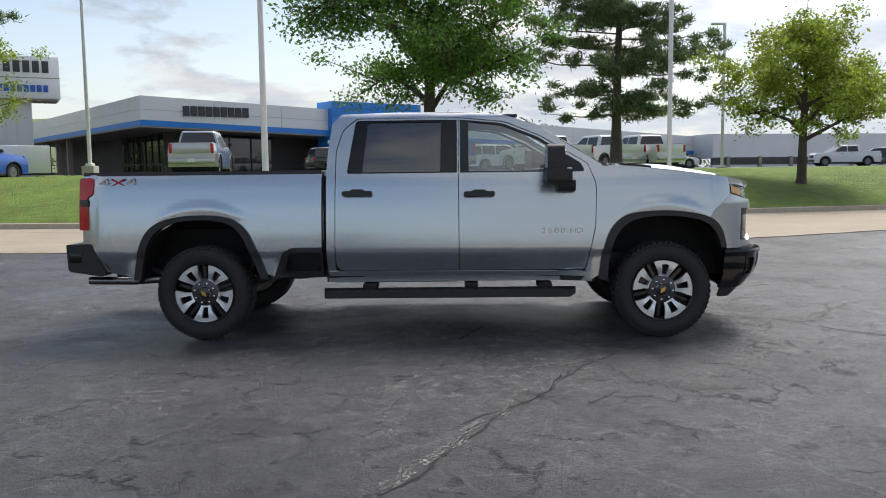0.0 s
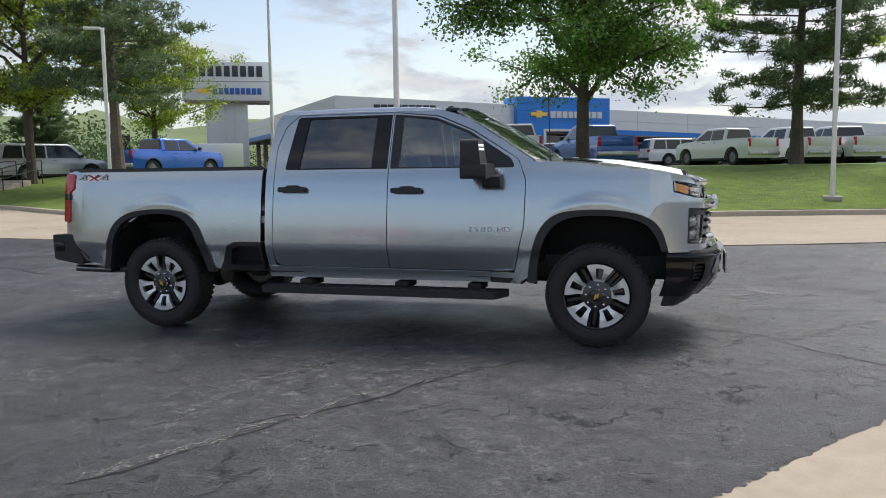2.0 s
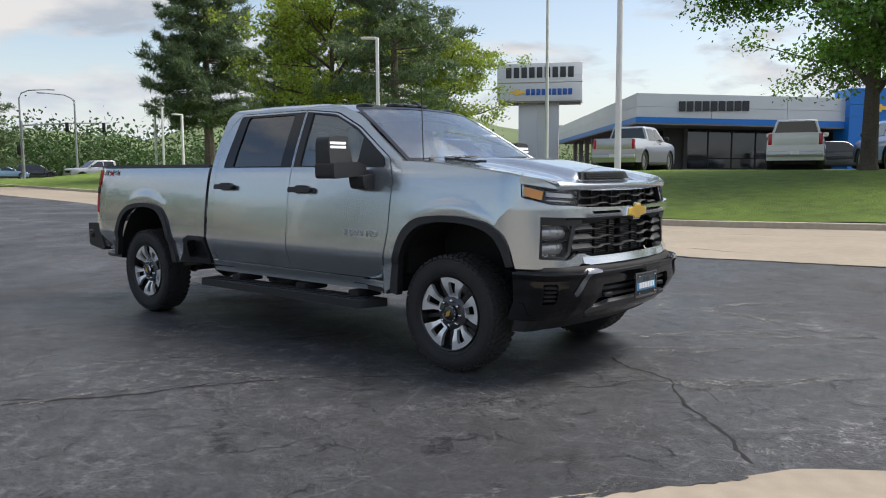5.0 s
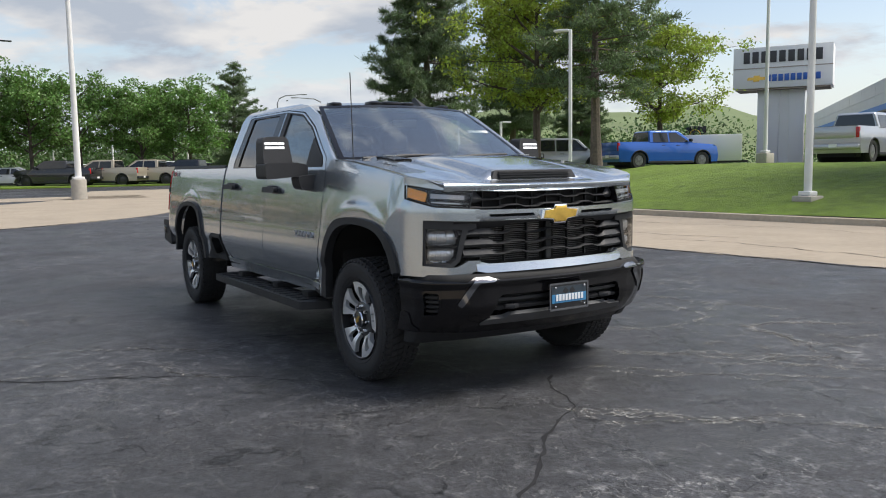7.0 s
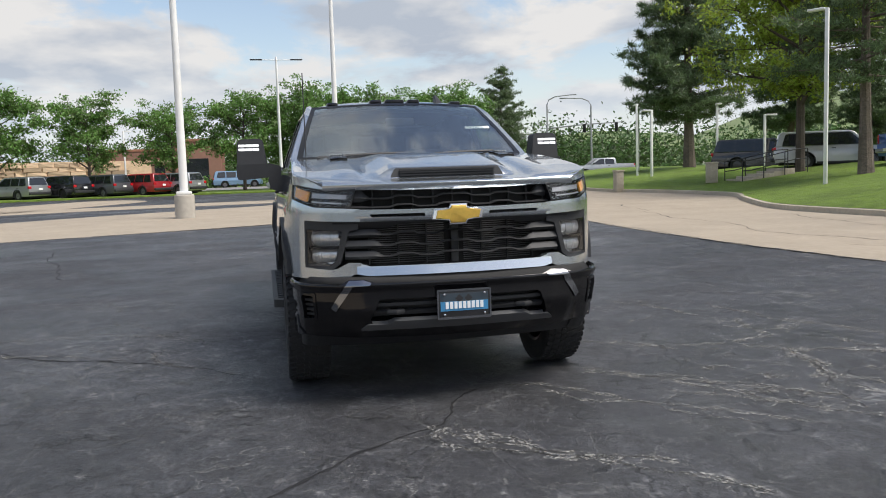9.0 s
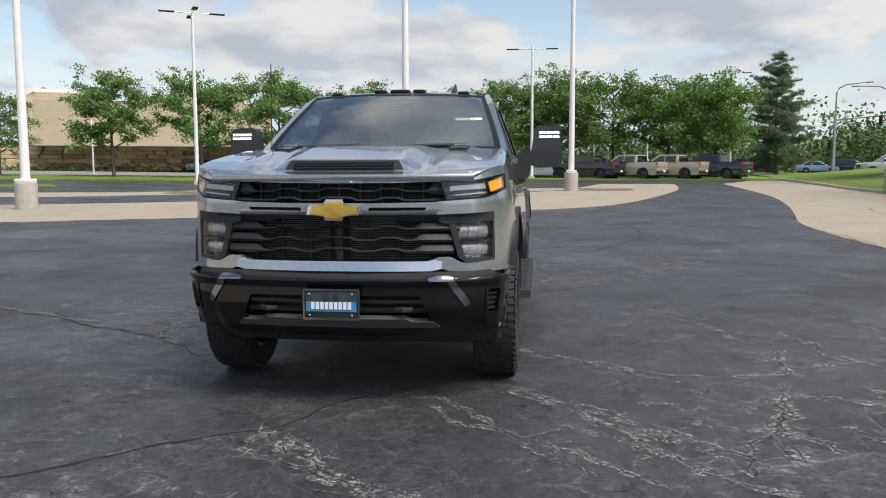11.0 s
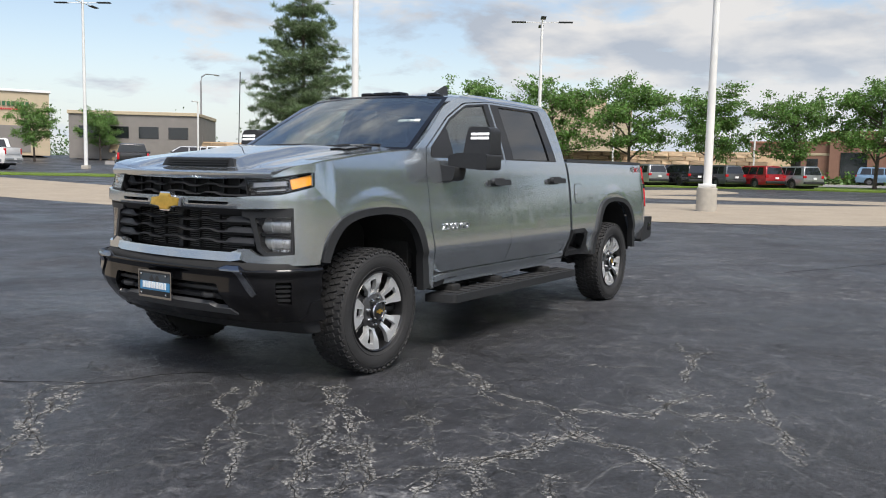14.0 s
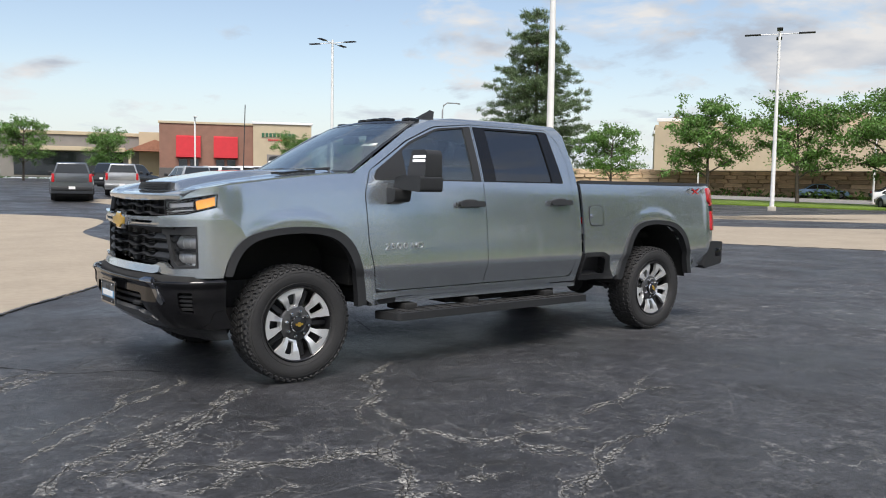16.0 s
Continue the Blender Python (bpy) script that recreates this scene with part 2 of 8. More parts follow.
def fillet(pts, r=0.0, n=4):
    """Rounds the corners of a closed outline; a third number of a point is its own radius."""
    out = []
    for i, p in enumerate(pts):
        rr = p[2] if len(p) > 2 else r
        a, b, c = Vector(pts[i - 1][:2]), Vector(p[:2]), Vector(pts[(i + 1) % len(pts)][:2])
        u, v = (a - b), (c - b)
        if rr <= 0 or u.length < 1e-6 or v.length < 1e-6:
            out.append((b.x, b.y))
            continue
        ang = u.angle(v)
        d = min(rr / max(math.tan(ang / 2), 0.05), u.length * 0.49, v.length * 0.49)
        s, e = b + u.normalized() * d, b + v.normalized() * d
        for k in range(n + 1):
            f = k / n
            q = s * (1 - f) ** 2 + b * 2 * f * (1 - f) + e * f * f
            out.append((q.x, q.y))
    return out


def lerp_table(tab, x):
    if x <= tab[0][0]:
        return tab[0][1]
    for (a, b), (c, d) in zip(tab, tab[1:]):
        if x <= c:
            return b + (d - b) * (x - a) / (c - a)
    return tab[-1][1]


def sm(x, a, b):
    t = max(0.0, min(1.0, (x - a) / (b - a)))
    return t * t * (3 - 2 * t)


def sheet(outline, holes=(), step=(0.1, 0.1)):
    """A flat outline with holes, cut into small faces: a bmesh in x and y."""
    bm = bmesh.new()
    for loop in (outline, *holes):
        vs = [bm.verts.new((p[0], p[1], 0)) for p in loop]
        for i in range(len(vs)):
            bm.edges.new((vs[i - 1], vs[i]))
    bmesh.ops.triangle_fill(bm, use_beauty=True, use_dissolve=False, edges=bm.edges[:])
    for k in (0, 1):
        if not step[k]:
            continue
        lo, hi = min(p[k] for p in outline), max(p[k] for p in outline)
        n = max(1, int(round((hi - lo) / step[k])))
        for i in range(1, n):
            co, no = [0, 0, 0], [0, 0, 0]
            co[k], no[k] = lo + (hi - lo) * i / n, 1
            bmesh.ops.bisect_plane(bm, geom=bm.verts[:] + bm.edges[:] + bm.faces[:], dist=1e-5, plane_co=co, plane_no=no)
    return bm


def shell(bm, thick, out=None):
    """Gives an open sheet a thickness, away from the direction out (a vector, or a function of a place)."""
    bm.normal_update()
    if out is not None:
        tot = sum((f.normal.dot(out) * f.calc_area() for f in bm.faces))
        if tot < 0:
            bmesh.ops.reverse_faces(bm, faces=bm.faces[:])
            bm.normal_update()
    faces = bm.faces[:]
    rim = [e for e in bm.edges if len(e.link_faces) == 1]
    lay, skin = bm.verts.layers.float_vector.get("skin_normal"), bm.faces.layers.int.get("skin")
    front = bm.verts[:]
    twin = {v: bm.verts.new(v.co - v.normal * thick) for v in front}
    if lay:
        for v in front:
            twin[v][lay] = v[lay]
    for f in faces:
        g_ = bm.faces.new([twin[v] for v in reversed(f.verts)])
        if skin:
            f[skin] = g_[skin] = 1
    for e in rim:
        a, b = e.verts
        bm.faces.new((a, b, twin[b], twin[a]))
    return bm


def mapped(outline, fn, holes=(), step=(0.1, 0.1), thick=0.012, out=None):
    bm = sheet(outline, holes, step)
    lay = bm.verts.layers.float_vector.new("skin_normal")
    bm.faces.layers.int.new("skin")
    lay = bm.verts.layers.float_vector["skin_normal"]
    h = 0.012
    for v in bm.verts:
        x, y = v.co.x, v.co.y
        v[lay] = (Vector(fn(x + h, y)) - Vector(fn(x - h, y))).cross(Vector(fn(x, y + h)) - Vector(fn(x, y - h))).normalized()
        v.co = fn(x, y)
    return shell(bm, thick, out)


def box(bm, c, s, rot=None, bevel=0.0, seg=2):
    r = bmesh.ops.create_cube(bm, size=1.0)
    vs = r["verts"]
    m = Matrix.Translation(c) @ (rot.to_4x4() if rot else Matrix.Identity(4)) @ Matrix.Diagonal((*s, 1))
    bmesh.ops.transform(bm, matrix=m, verts=vs)
    if bevel:
        es = list({e for v in vs for e in v.link_edges})
        bmesh.ops.bevel(bm, geom=es, offset=bevel, segments=seg, affect="EDGES", profile=0.5, clamp_overlap=True)
    return bm


def boxed(c, s, rot=None, bevel=0.0, seg=2):
    return box(bmesh.new(), c, s, rot, bevel, seg)


def prism(bm, pts, fn0, fn1):
    """Joins the outline pts placed by fn0 to the same outline placed by fn1."""
    a = [bm.verts.new(fn0(*p[:2])) for p in pts]
    b = [bm.verts.new(fn1(*p[:2])) for p in pts]
    bm.faces.new(a), bm.faces.new(b[::-1])
    for i in range(len(a)):
        bm.faces.new((a[i - 1], b[i - 1], b[i], a[i]))
    return bm


def tube(bm, pts, r, n=8, closed_ends=True):
    rings = []
    pts = [Vector(p) for p in pts]
    for i, p in enumerate(pts):
        d = (pts[min(i + 1, len(pts) - 1)] - pts[max(i - 1, 0)]).normalized()
        up = Vector((0, 0, 1)) if abs(d.z) < 0.9 else Vector((1, 0, 0))
        s = d.cross(up).normalized()
        t = s.cross(d)
        rr = r[i] if isinstance(r, (list, tuple)) else r
        rings.append([bm.verts.new(p + (s * math.cos(k * 2 * math.pi / n) + t * math.sin(k * 2 * math.pi / n)) * rr) for k in range(n)])
    for a, b in zip(rings, rings[1:]):
        for k in range(n):
            bm.faces.new((a[k - 1], a[k], b[k], b[k - 1]))
    if closed_ends:
        bm.faces.new(rings[0][::-1]), bm.faces.new(rings[-1])
    return bm


def lathe(bm, prof, n=40, axis="y", close=True):
    """Turns (radius, along) pairs round the axis."""
    rings = []
    for r, h in prof:
        ring = []
        for k in range(n):
            a = 2 * math.pi * k / n
            c, s = r * math.cos(a), r * math.sin(a)
            ring.append(bm.verts.new({"y": (c, h, s), "z": (c, s, h), "x": (h, c, s)}[axis]))
        rings.append(ring)
    for a, b in zip(rings, rings[1:] + ([rings[0]] if close else [])):
        for k in range(n):
            bm.faces.new((a[k - 1], a[k], b[k], b[k - 1]))
    if not close:
        bm.faces.new(rings[0][::-1]), bm.faces.new(rings[-1])
    return bm


def words(text, size, depth, material, parent, name="lettering", label="", m=None, spread=1.0):
    cu = bpy.data.curves.new(name, "FONT")
    cu.body, cu.size, cu.extrude, cu.align_x, cu.align_y, cu.space_character = text, size, depth, "CENTER", "CENTER", spread
    tmp = bpy.data.objects.new(name, cu)
    me = bpy.data.meshes.new_from_object(tmp)
    bpy.data.objects.remove(tmp)
    bpy.data.curves.remove(cu)
    me.materials.append(material)
    me.name = name
    ob = new(name, me)
    ob.parent = parent
    if m is not None:
        ob.matrix_basis = m
    if label:
        ob["label"] = label
    return ob


# ---- ground ----
def gz(x, y):
    """Height of the paved ground: level round the truck, rising gently to the west and the south-west."""
    return 0.010 * max(0.0, min(-15.0 - x, 65.0)) + 0.025 * max(0.0, min(-20.0 - y, 70.0)) * (1.0 - min(1.0, max(0.0, x - 5.0) / 20.0))


def asphalt_material():
    m = bpy.data.materials.new("worn_sealed_asphalt")
    m.use_nodes = True
    n, l = m.node_tree.nodes, m.node_tree.links
    b = n["Principled BSDF"]
    tc = n.new("ShaderNodeTexCoord")

    def noise_node(scale, detail=6, rough=0.55, dist=0.0):
        q = n.new("ShaderNodeTexNoise")
        q.inputs["Scale"].default_value, q.inputs["Detail"].default_value = scale, detail
        q.inputs["Roughness"].default_value, q.inputs["Distortion"].default_value = rough, dist
        l.new(tc.outputs["Object"], q.inputs["Vector"])
        return q

    def rng(src, a, b_, c, d):
        q = n.new("ShaderNodeMapRange")
        for k, v in zip(("From Min", "From Max", "To Min", "To Max"), (a, b_, c, d)):
            q.inputs[k].default_value = v
        l.new(src, q.inputs["Value"])
        return q.outputs[0]

    def math_node(op, a, b_):
        q = n.new("ShaderNodeMath"); q.operation = op
        for i, v in enumerate((a, b_)):
            if isinstance(v, (int, float)):
                q.inputs[i].default_value = v
            else:
                l.new(v, q.inputs[i])
        return q.outputs[0]

    patches, grit, mid = noise_node(0.32, 4, 0.6, 0.6), noise_node(42, 8, 0.78), noise_node(8.0, 9, 0.72)
    worn = rng(patches.outputs["Fac"], 0.45, 0.68, 0.0, 1.0)
    fleck = rng(mid.outputs["Fac"], 0.54, 0.72, 0.0, 1.0)
    wear = math_node("MULTIPLY", worn, fleck)
    # fine crazing: cell edges, bent by noise, only where the seal is worn
    warp = noise_node(1.7, 5, 0.6)
    mixv = n.new("ShaderNodeMix"); mixv.data_type = "VECTOR"
    mixv.inputs["Factor"].default_value = 0.12
    l.new(tc.outputs["Object"], mixv.inputs["A"]), l.new(warp.outputs["Color"], mixv.inputs["B"])
    craze = None
    for scale, width in ((1.1, 0.012), (3.3, 0.03)):
        vo = n.new("ShaderNodeTexVoronoi")
        vo.feature = "DISTANCE_TO_EDGE"
        vo.inputs["Scale"].default_value = scale
        l.new(mixv.outputs["Result"], vo.inputs["Vector"])
        c = rng(vo.outputs["Distance"], 0.0, width, 1.0, 0.0)
        gate = rng(noise_node(0.55 * scale, 3).outputs["Fac"], 0.47, 0.6, 0.0, 1.0)
        c = math_node("MULTIPLY", c, gate)
        craze = c if craze is None else math_node("MAXIMUM", craze, c)
    craze = math_node("MULTIPLY", craze, 0.25)
    for scale, width, lo, st in ((0.45, 0.0035, 0.50, 0.9), (1.3, 0.006, 0.52, 0.7), (3.4, 0.010, 0.55, 0.5)):
        q = noise_node(scale, 9, 0.62, 0.3)
        c = rng(math_node("ABSOLUTE", math_node("SUBTRACT", q.outputs["Fac"], 0.5), 0), 0.0, width, st, 0.0)
        gate = rng(noise_node(scale * 0.8, 4, 0.6).outputs["Fac"], lo, lo + 0.08, 0.0, 1.0)
        craze = math_node("MAXIMUM", craze, math_node("MULTIPLY", c, gate))
    light = math_node("MULTIPLY", craze, 0.5)
    light = math_node("MAXIMUM", light, math_node("MULTIPLY", wear, 0.46))
    ramp = n.new("ShaderNodeMix"); ramp.data_type = "RGBA"
    ramp.inputs["A"].default_value, ramp.inputs["B"].default_value = (0.0290, 0.0298, 0.0335, 1), (0.30, 0.295, 0.28, 1)
    l.new(light, ramp.inputs["Factor"])
    hsv = n.new("ShaderNodeHueSaturation")
    l.new(ramp.outputs["Result"], hsv.inputs["Color"])
    streak = noise_node(2.2, 9, 0.72, 1.2)
    val0 = math_node("MULTIPLY", rng(mid.outputs["Fac"], 0.3, 0.7, 0.60, 1.5), rng(streak.outputs["Fac"], 0.35, 0.65, 0.62, 1.45))
    val = math_node("MULTIPLY", rng(grit.outputs["Fac"], 0.32, 0.68, 0.10, 2.1), rng(patches.outputs["Fac"], 0.3, 0.7, 0.75, 1.35))
    val = math_node("MULTIPLY", val, val0)
    fine = noise_node(7.0, 8, 0.66, 0.4)
    dark = rng(math_node("ABSOLUTE", math_node("SUBTRACT", fine.outputs["Fac"], 0.5), 0), 0.0, 0.010, 0.25, 1.0)
    val = math_node("MULTIPLY", val, dark)
    # dark hairline cracks, in patches
    hair = None
    bent = n.new("ShaderNodeMix"); bent.data_type = "VECTOR"
    bent.inputs["Factor"].default_value = 0.32
    l.new(tc.outputs["Object"], bent.inputs["A"]), l.new(noise_node(2.6, 9, 0.7).outputs["Color"], bent.inputs["B"])
    for scale, width, lo in ((1.3, 0.011, 0.52), (4.2, 0.028, 0.51)):
        vo = n.new("ShaderNodeTexVoronoi")
        vo.feature = "DISTANCE_TO_EDGE"
        vo.inputs["Scale"].default_value = scale
        l.new(bent.outputs["Result"], vo.inputs["Vector"])
        c = rng(vo.outputs["Distance"], 0.0, width, 1.0, 0.0)
        gate = rng(noise_node(0.7 * scale, 5, 0.65).outputs["Fac"], lo, lo + 0.12, 0.0, 1.0)
        c = math_node("MULTIPLY", c, gate)
        hair = c if hair is None else math_node("MAXIMUM", hair, c)
    val = math_node("MULTIPLY", val, rng(hair, 0.0, 1.0, 1.0, 0.22))
    # small pits where the binder has worn off
    pits = rng(noise_node(26.0, 4, 0.6, 0.6).outputs["Fac"], 0.34, 0.43, 0.30, 1.08)
    val = math_node("MULTIPLY", val, pits)
    l.new(val, hsv.inputs["Value"])
    l.new(hsv.outputs[0], b.inputs["Base Color"])
    l.new(rng(noise_node(0.55, 5, 0.6, 0.4).outputs["Fac"], 0.38, 0.62, 0.34, 0.64), b.inputs["Roughness"])
    bp = n.new("ShaderNodeBump")
    bp.inputs["Distance"].default_value = 0.014
    bp.inputs["Strength"].default_value = 0.8
    h = math_node("SUBTRACT", math_node("ADD", math_node("MULTIPLY", grit.outputs["Fac"], 1.1), math_node("MULTIPLY", mid.outputs["Fac"], 1.2)), math_node("MAXIMUM", math_node("MULTIPLY", craze, 0.8), hair))
    l.new(h, bp.inputs["Height"]), l.new(bp.outputs[0], b.inputs["Normal"])
    return m


ASPHALT = asphalt_material()
CONCRETE = mat("tan_concrete", (0.325, 0.273, 0.207), 0.85, grain=(7, 0.15, 8), bump=(120, 0.002))
KERB = mat("kerb_concrete", (0.43, 0.375, 0.29), 0.85, grain=(9, 0.18, 8), bump=(90, 0.003))
GRASS = mat("mown_grass", (0.130, 0.205, 0.020), 0.9, grain=(2.4, 0.42, 12), bump=(160, 0.03))
FARGRASS = mat("dry_far_ground", (0.12, 0.14, 0.05), 0.95, grain=(0.08, 0.3, 6))


def crack_material():
    """Pale dust that lies in patches and breaks up into flecks."""
    m = mat("pale_crack_dust", (0.27, 0.265, 0.25), 0.9, grain=(40, 0.45, 8))
    n, l = m.node_tree.nodes, m.node_tree.links
    b, o = n["Principled BSDF"], n["Material Output"]
    tc, tr, mx, mul = n.new("ShaderNodeTexCoord"), n.new("ShaderNodeBsdfTransparent"), n.new("ShaderNodeMixShader"), n.new("ShaderNodeMath")
    mul.operation = "MULTIPLY"
    for k, (scale, lo, hi) in enumerate(((55.0, 0.46, 0.58), (5.0, 0.40, 0.56))):
        ns, mr = n.new("ShaderNodeTexNoise"), n.new("ShaderNodeMapRange")
        ns.inputs["Scale"].default_value, ns.inputs["Detail"].default_value, ns.inputs["Roughness"].default_value = scale, 8.0, 0.7
        mr.inputs["From Min"].default_value, mr.inputs["From Max"].default_value = lo, hi
        mr.inputs["To Min"].default_value = 0.0 if k == 0 else 0.12
        l.new(tc.outputs["Object"], ns.inputs["Vector"]), l.new(ns.outputs["Fac"], mr.inputs["Value"]), l.new(mr.outputs[0], mul.inputs[k])
    l.new(mul.outputs[0], mx.inputs[0]), l.new(tr.outputs[0], mx.inputs[1]), l.new(b.outputs[0], mx.inputs[2]), l.new(mx.outputs[0], o.inputs["Surface"])
    return m


CRACK = crack_material()
TAR = mat("dark_tar_seam", (0.020, 0.020, 0.021), 0.85, grain=(30, 0.3), spec=0.25)
ROAD = mat("far_road", (0.22, 0.21, 0.20), 0.9, grain=(0.6, 0.12))


def spread(name, outline, dz, material, label, category="pavement", holes=(), step=(5.0, 0), thick=0.0):
    """A piece of level ground that follows gz."""
    bm = sheet(outline, holes, step)
    for v in bm.verts:
        v.co.z = gz(v.co.x, v.co.y) + dz
    if thick:
        shell(bm, thick, Vector((0, 0, 1)))
    ob = part(name, bm, material, None, "", smooth=0)
    return tagged(ob, label, category, kind="structure")


def smooth_line(pts, n=6, closed=False):
    """A Catmull-Rom curve through the points."""
    out, m = [], len(pts)
    rngs = range(m if closed else m - 1)
    for i in rngs:
        p = [Vector(pts[(i + k) % m] if closed else pts[max(0, min(m - 1, i + k))]) for k in (-1, 0, 1, 2)]
        for k in range(n):
            t = k / n
            out.append(tuple(0.5 * ((2 * p[1]) + (p[2] - p[0]) * t + (2 * p[0] - 5 * p[1] + 4 * p[2] - p[3]) * t * t + (3 * p[1] - p[0] - 3 * p[2] + p[3]) * t ** 3)))
    if not closed:
        out.append(tuple(pts[-1]))
    return out


R = 2600.0
bm = bmesh.new()
gx = [-R, -400, -150, -80, -60, -40, -25, -15, 0, 5, 15, 25, 60, 400, R]
rows_ = [[bm.verts.new((x, y, gz(x, y) - 0.12)) for x in gx] for y in (-R, -300, -90, -60, -40, -20, 0, 60, 300, R)]
for r0, r1 in zip(rows_, rows_[1:]):
    for i in range(len(gx) - 1):
        bm.faces.new((r0[i], r0[i + 1], r1[i + 1], r1[i]))
tagged(part("ground", bm, FARGRASS, None, "", smooth=0), "dry green far ground reaching the horizon", "ground", kind="structure")

spread("asphalt_lot", [(-58, -90), (70, -90), (70, 26), (-62, 26), (-60, 4), (-57, -20), (-50, -36), (-42, -60)], 0.0, ASPHALT, "worn dark sealed asphalt lot with pale cracks", "asphalt", step=(5.0, 5.0), thick=0.1)

APRON_N = smooth_line([(-46, 12.6), (-30, 11.0), (-22, 9.6), (-17, 8.4), (-12, 7.2), (-6, 6.85), (-2.8, 6.95), (1.8, 7.4), (4.3, 8.0), (6.8, 9.0), (9.7, 10.4), (16, 13.6), (30, 20)])
KERB_N = smooth_line([(-60, 19.0), (-44, 17.5), (-33, 16.4), (-28, 17.6), (-23, 17.9), (-19, 16.0), (-14, 13.9), (-9.3, 13.55), (-3, 13.9), (0.5, 14.9), (5, 16.4), (9.3, 17.5), (14, 18.8), (22, 21.0), (40, 26)])
spread("apron_north", APRON_N + KERB_N[::-1], 0.012, CONCRETE, "tan concrete apron strip along the grass kerb", step=(4.0, 4.0), thick=0.05)
APRON_W = smooth_line([(-6, -40), (-8.6, -24), (-10.2, -17), (-11.1, -13.9), (-13.6, -9.0), (-14.8, -6.5), (-15.9, -3.8), (-17.0, -1.2), (-18.6, 1.2), (-21, 3.4), (-26, 5.4), (-36, 8.2), (-46, 9.6)])
APRON_W2 = smooth_line([(-16, -40), (-17, -30), (-19, -22), (-21.5, -15), (-24, -10.5), (-26.8, -7.2), (-29, -4), (-31, -1), (-35, 2), (-46, 5)])
spread("apron_west", APRON_W + APRON_W2[::-1], 0.012, CONCRETE, "tan concrete drive band across the lot", step=(4.0, 4.0), thick=0.05)
spread("apron_south", smooth_line([(13, -28), (11.5, -22), (9.2, -15), (9.2, -6), (8.0, -2.6), (6.6, -1.2), (5.5, -0.9), (4.62, -1.33), (4.3, -1.75), (3.3, -3.15), (2.7, -4.0), (1.75, -5.2), (0.75, -7.0), (-0.1, -9.2), (-0.9, -13), (-1.4, -18), (-3.4, -23.2), (-2.4, -26.0), (0.5, -28), (6, -28.6)]), 0.012, CONCRETE, "tan concrete island at the edge of the lot", step=(4.0, 4.0), thick=0.05)

# kerb and grass bank to the north
def berm(s, x):
    """Height of the bank s metres behind the kerb."""
    return 0.15 + 1.24 * (1 - (1 - min(s, 10.0) / 10.0) ** (1.5 - 0.5 * sm(-x, 8, 18))) * (1 - 0.3 * sm(-x, 14, 40))


bm = bmesh.new()
prof = [(0, 0.0), (0.02, 0.15), (0.05, 0.165), (0.16, 0.165), (0.17, 0.10)]
rings = []
for i, p in enumerate(KERB_N):
    a, b = Vector(KERB_N[max(0, i - 1)]), Vector(KERB_N[min(len(KERB_N) - 1, i + 1)])
    nrm = Vector((-(b - a).y, (b - a).x)).normalized()
    rings.append([bm.verts.new((p[0] + nrm.x * u, p[1] + nrm.y * u, gz(*p) + h)) for u, h in prof])
for a, b in zip(rings, rings[1:]):
    for k in range(len(prof) - 1):
        bm.faces.new((a[k], b[k], b[k + 1], a[k + 1]))
tagged(part("kerb_north", bm, KERB, None), "weathered tan concrete kerb along the lawn", "kerb", kind="structure")
bm = bmesh.new()
rings = []
dist = [0.15, 0.5, 1.2, 2.5, 4, 6, 8, 10, 13, 16, 20, 26]
for i, p in enumerate(KERB_N):
    a, b = Vector(KERB_N[max(0, i - 2)]), Vector(KERB_N[min(len(KERB_N) - 1, i + 2)])
    nrm = Vector((-(b - a).y, (b - a).x)).normalized()
    nrm = (nrm * 0.35 + Vector((-0.1, 1.0)) * 0.65).normalized()
    rings.append([bm.verts.new((p[0] + nrm.x * s, p[1] + nrm.y * s, gz(*p) + berm(s, p[0]) + 0.03 * noise.noise((p[0] * 0.4, s * 0.4, 0)))) for s in dist])
for a, b in zip(rings, rings[1:]):
    for k in range(len(dist) - 1):
        bm.faces.new((a[k], b[k], b[k + 1], a[k + 1]))
LAWN = tagged(part("lawn", bm, GRASS, None), "mown green grass bank rising behind the kerb", "lawn", kind="structure")


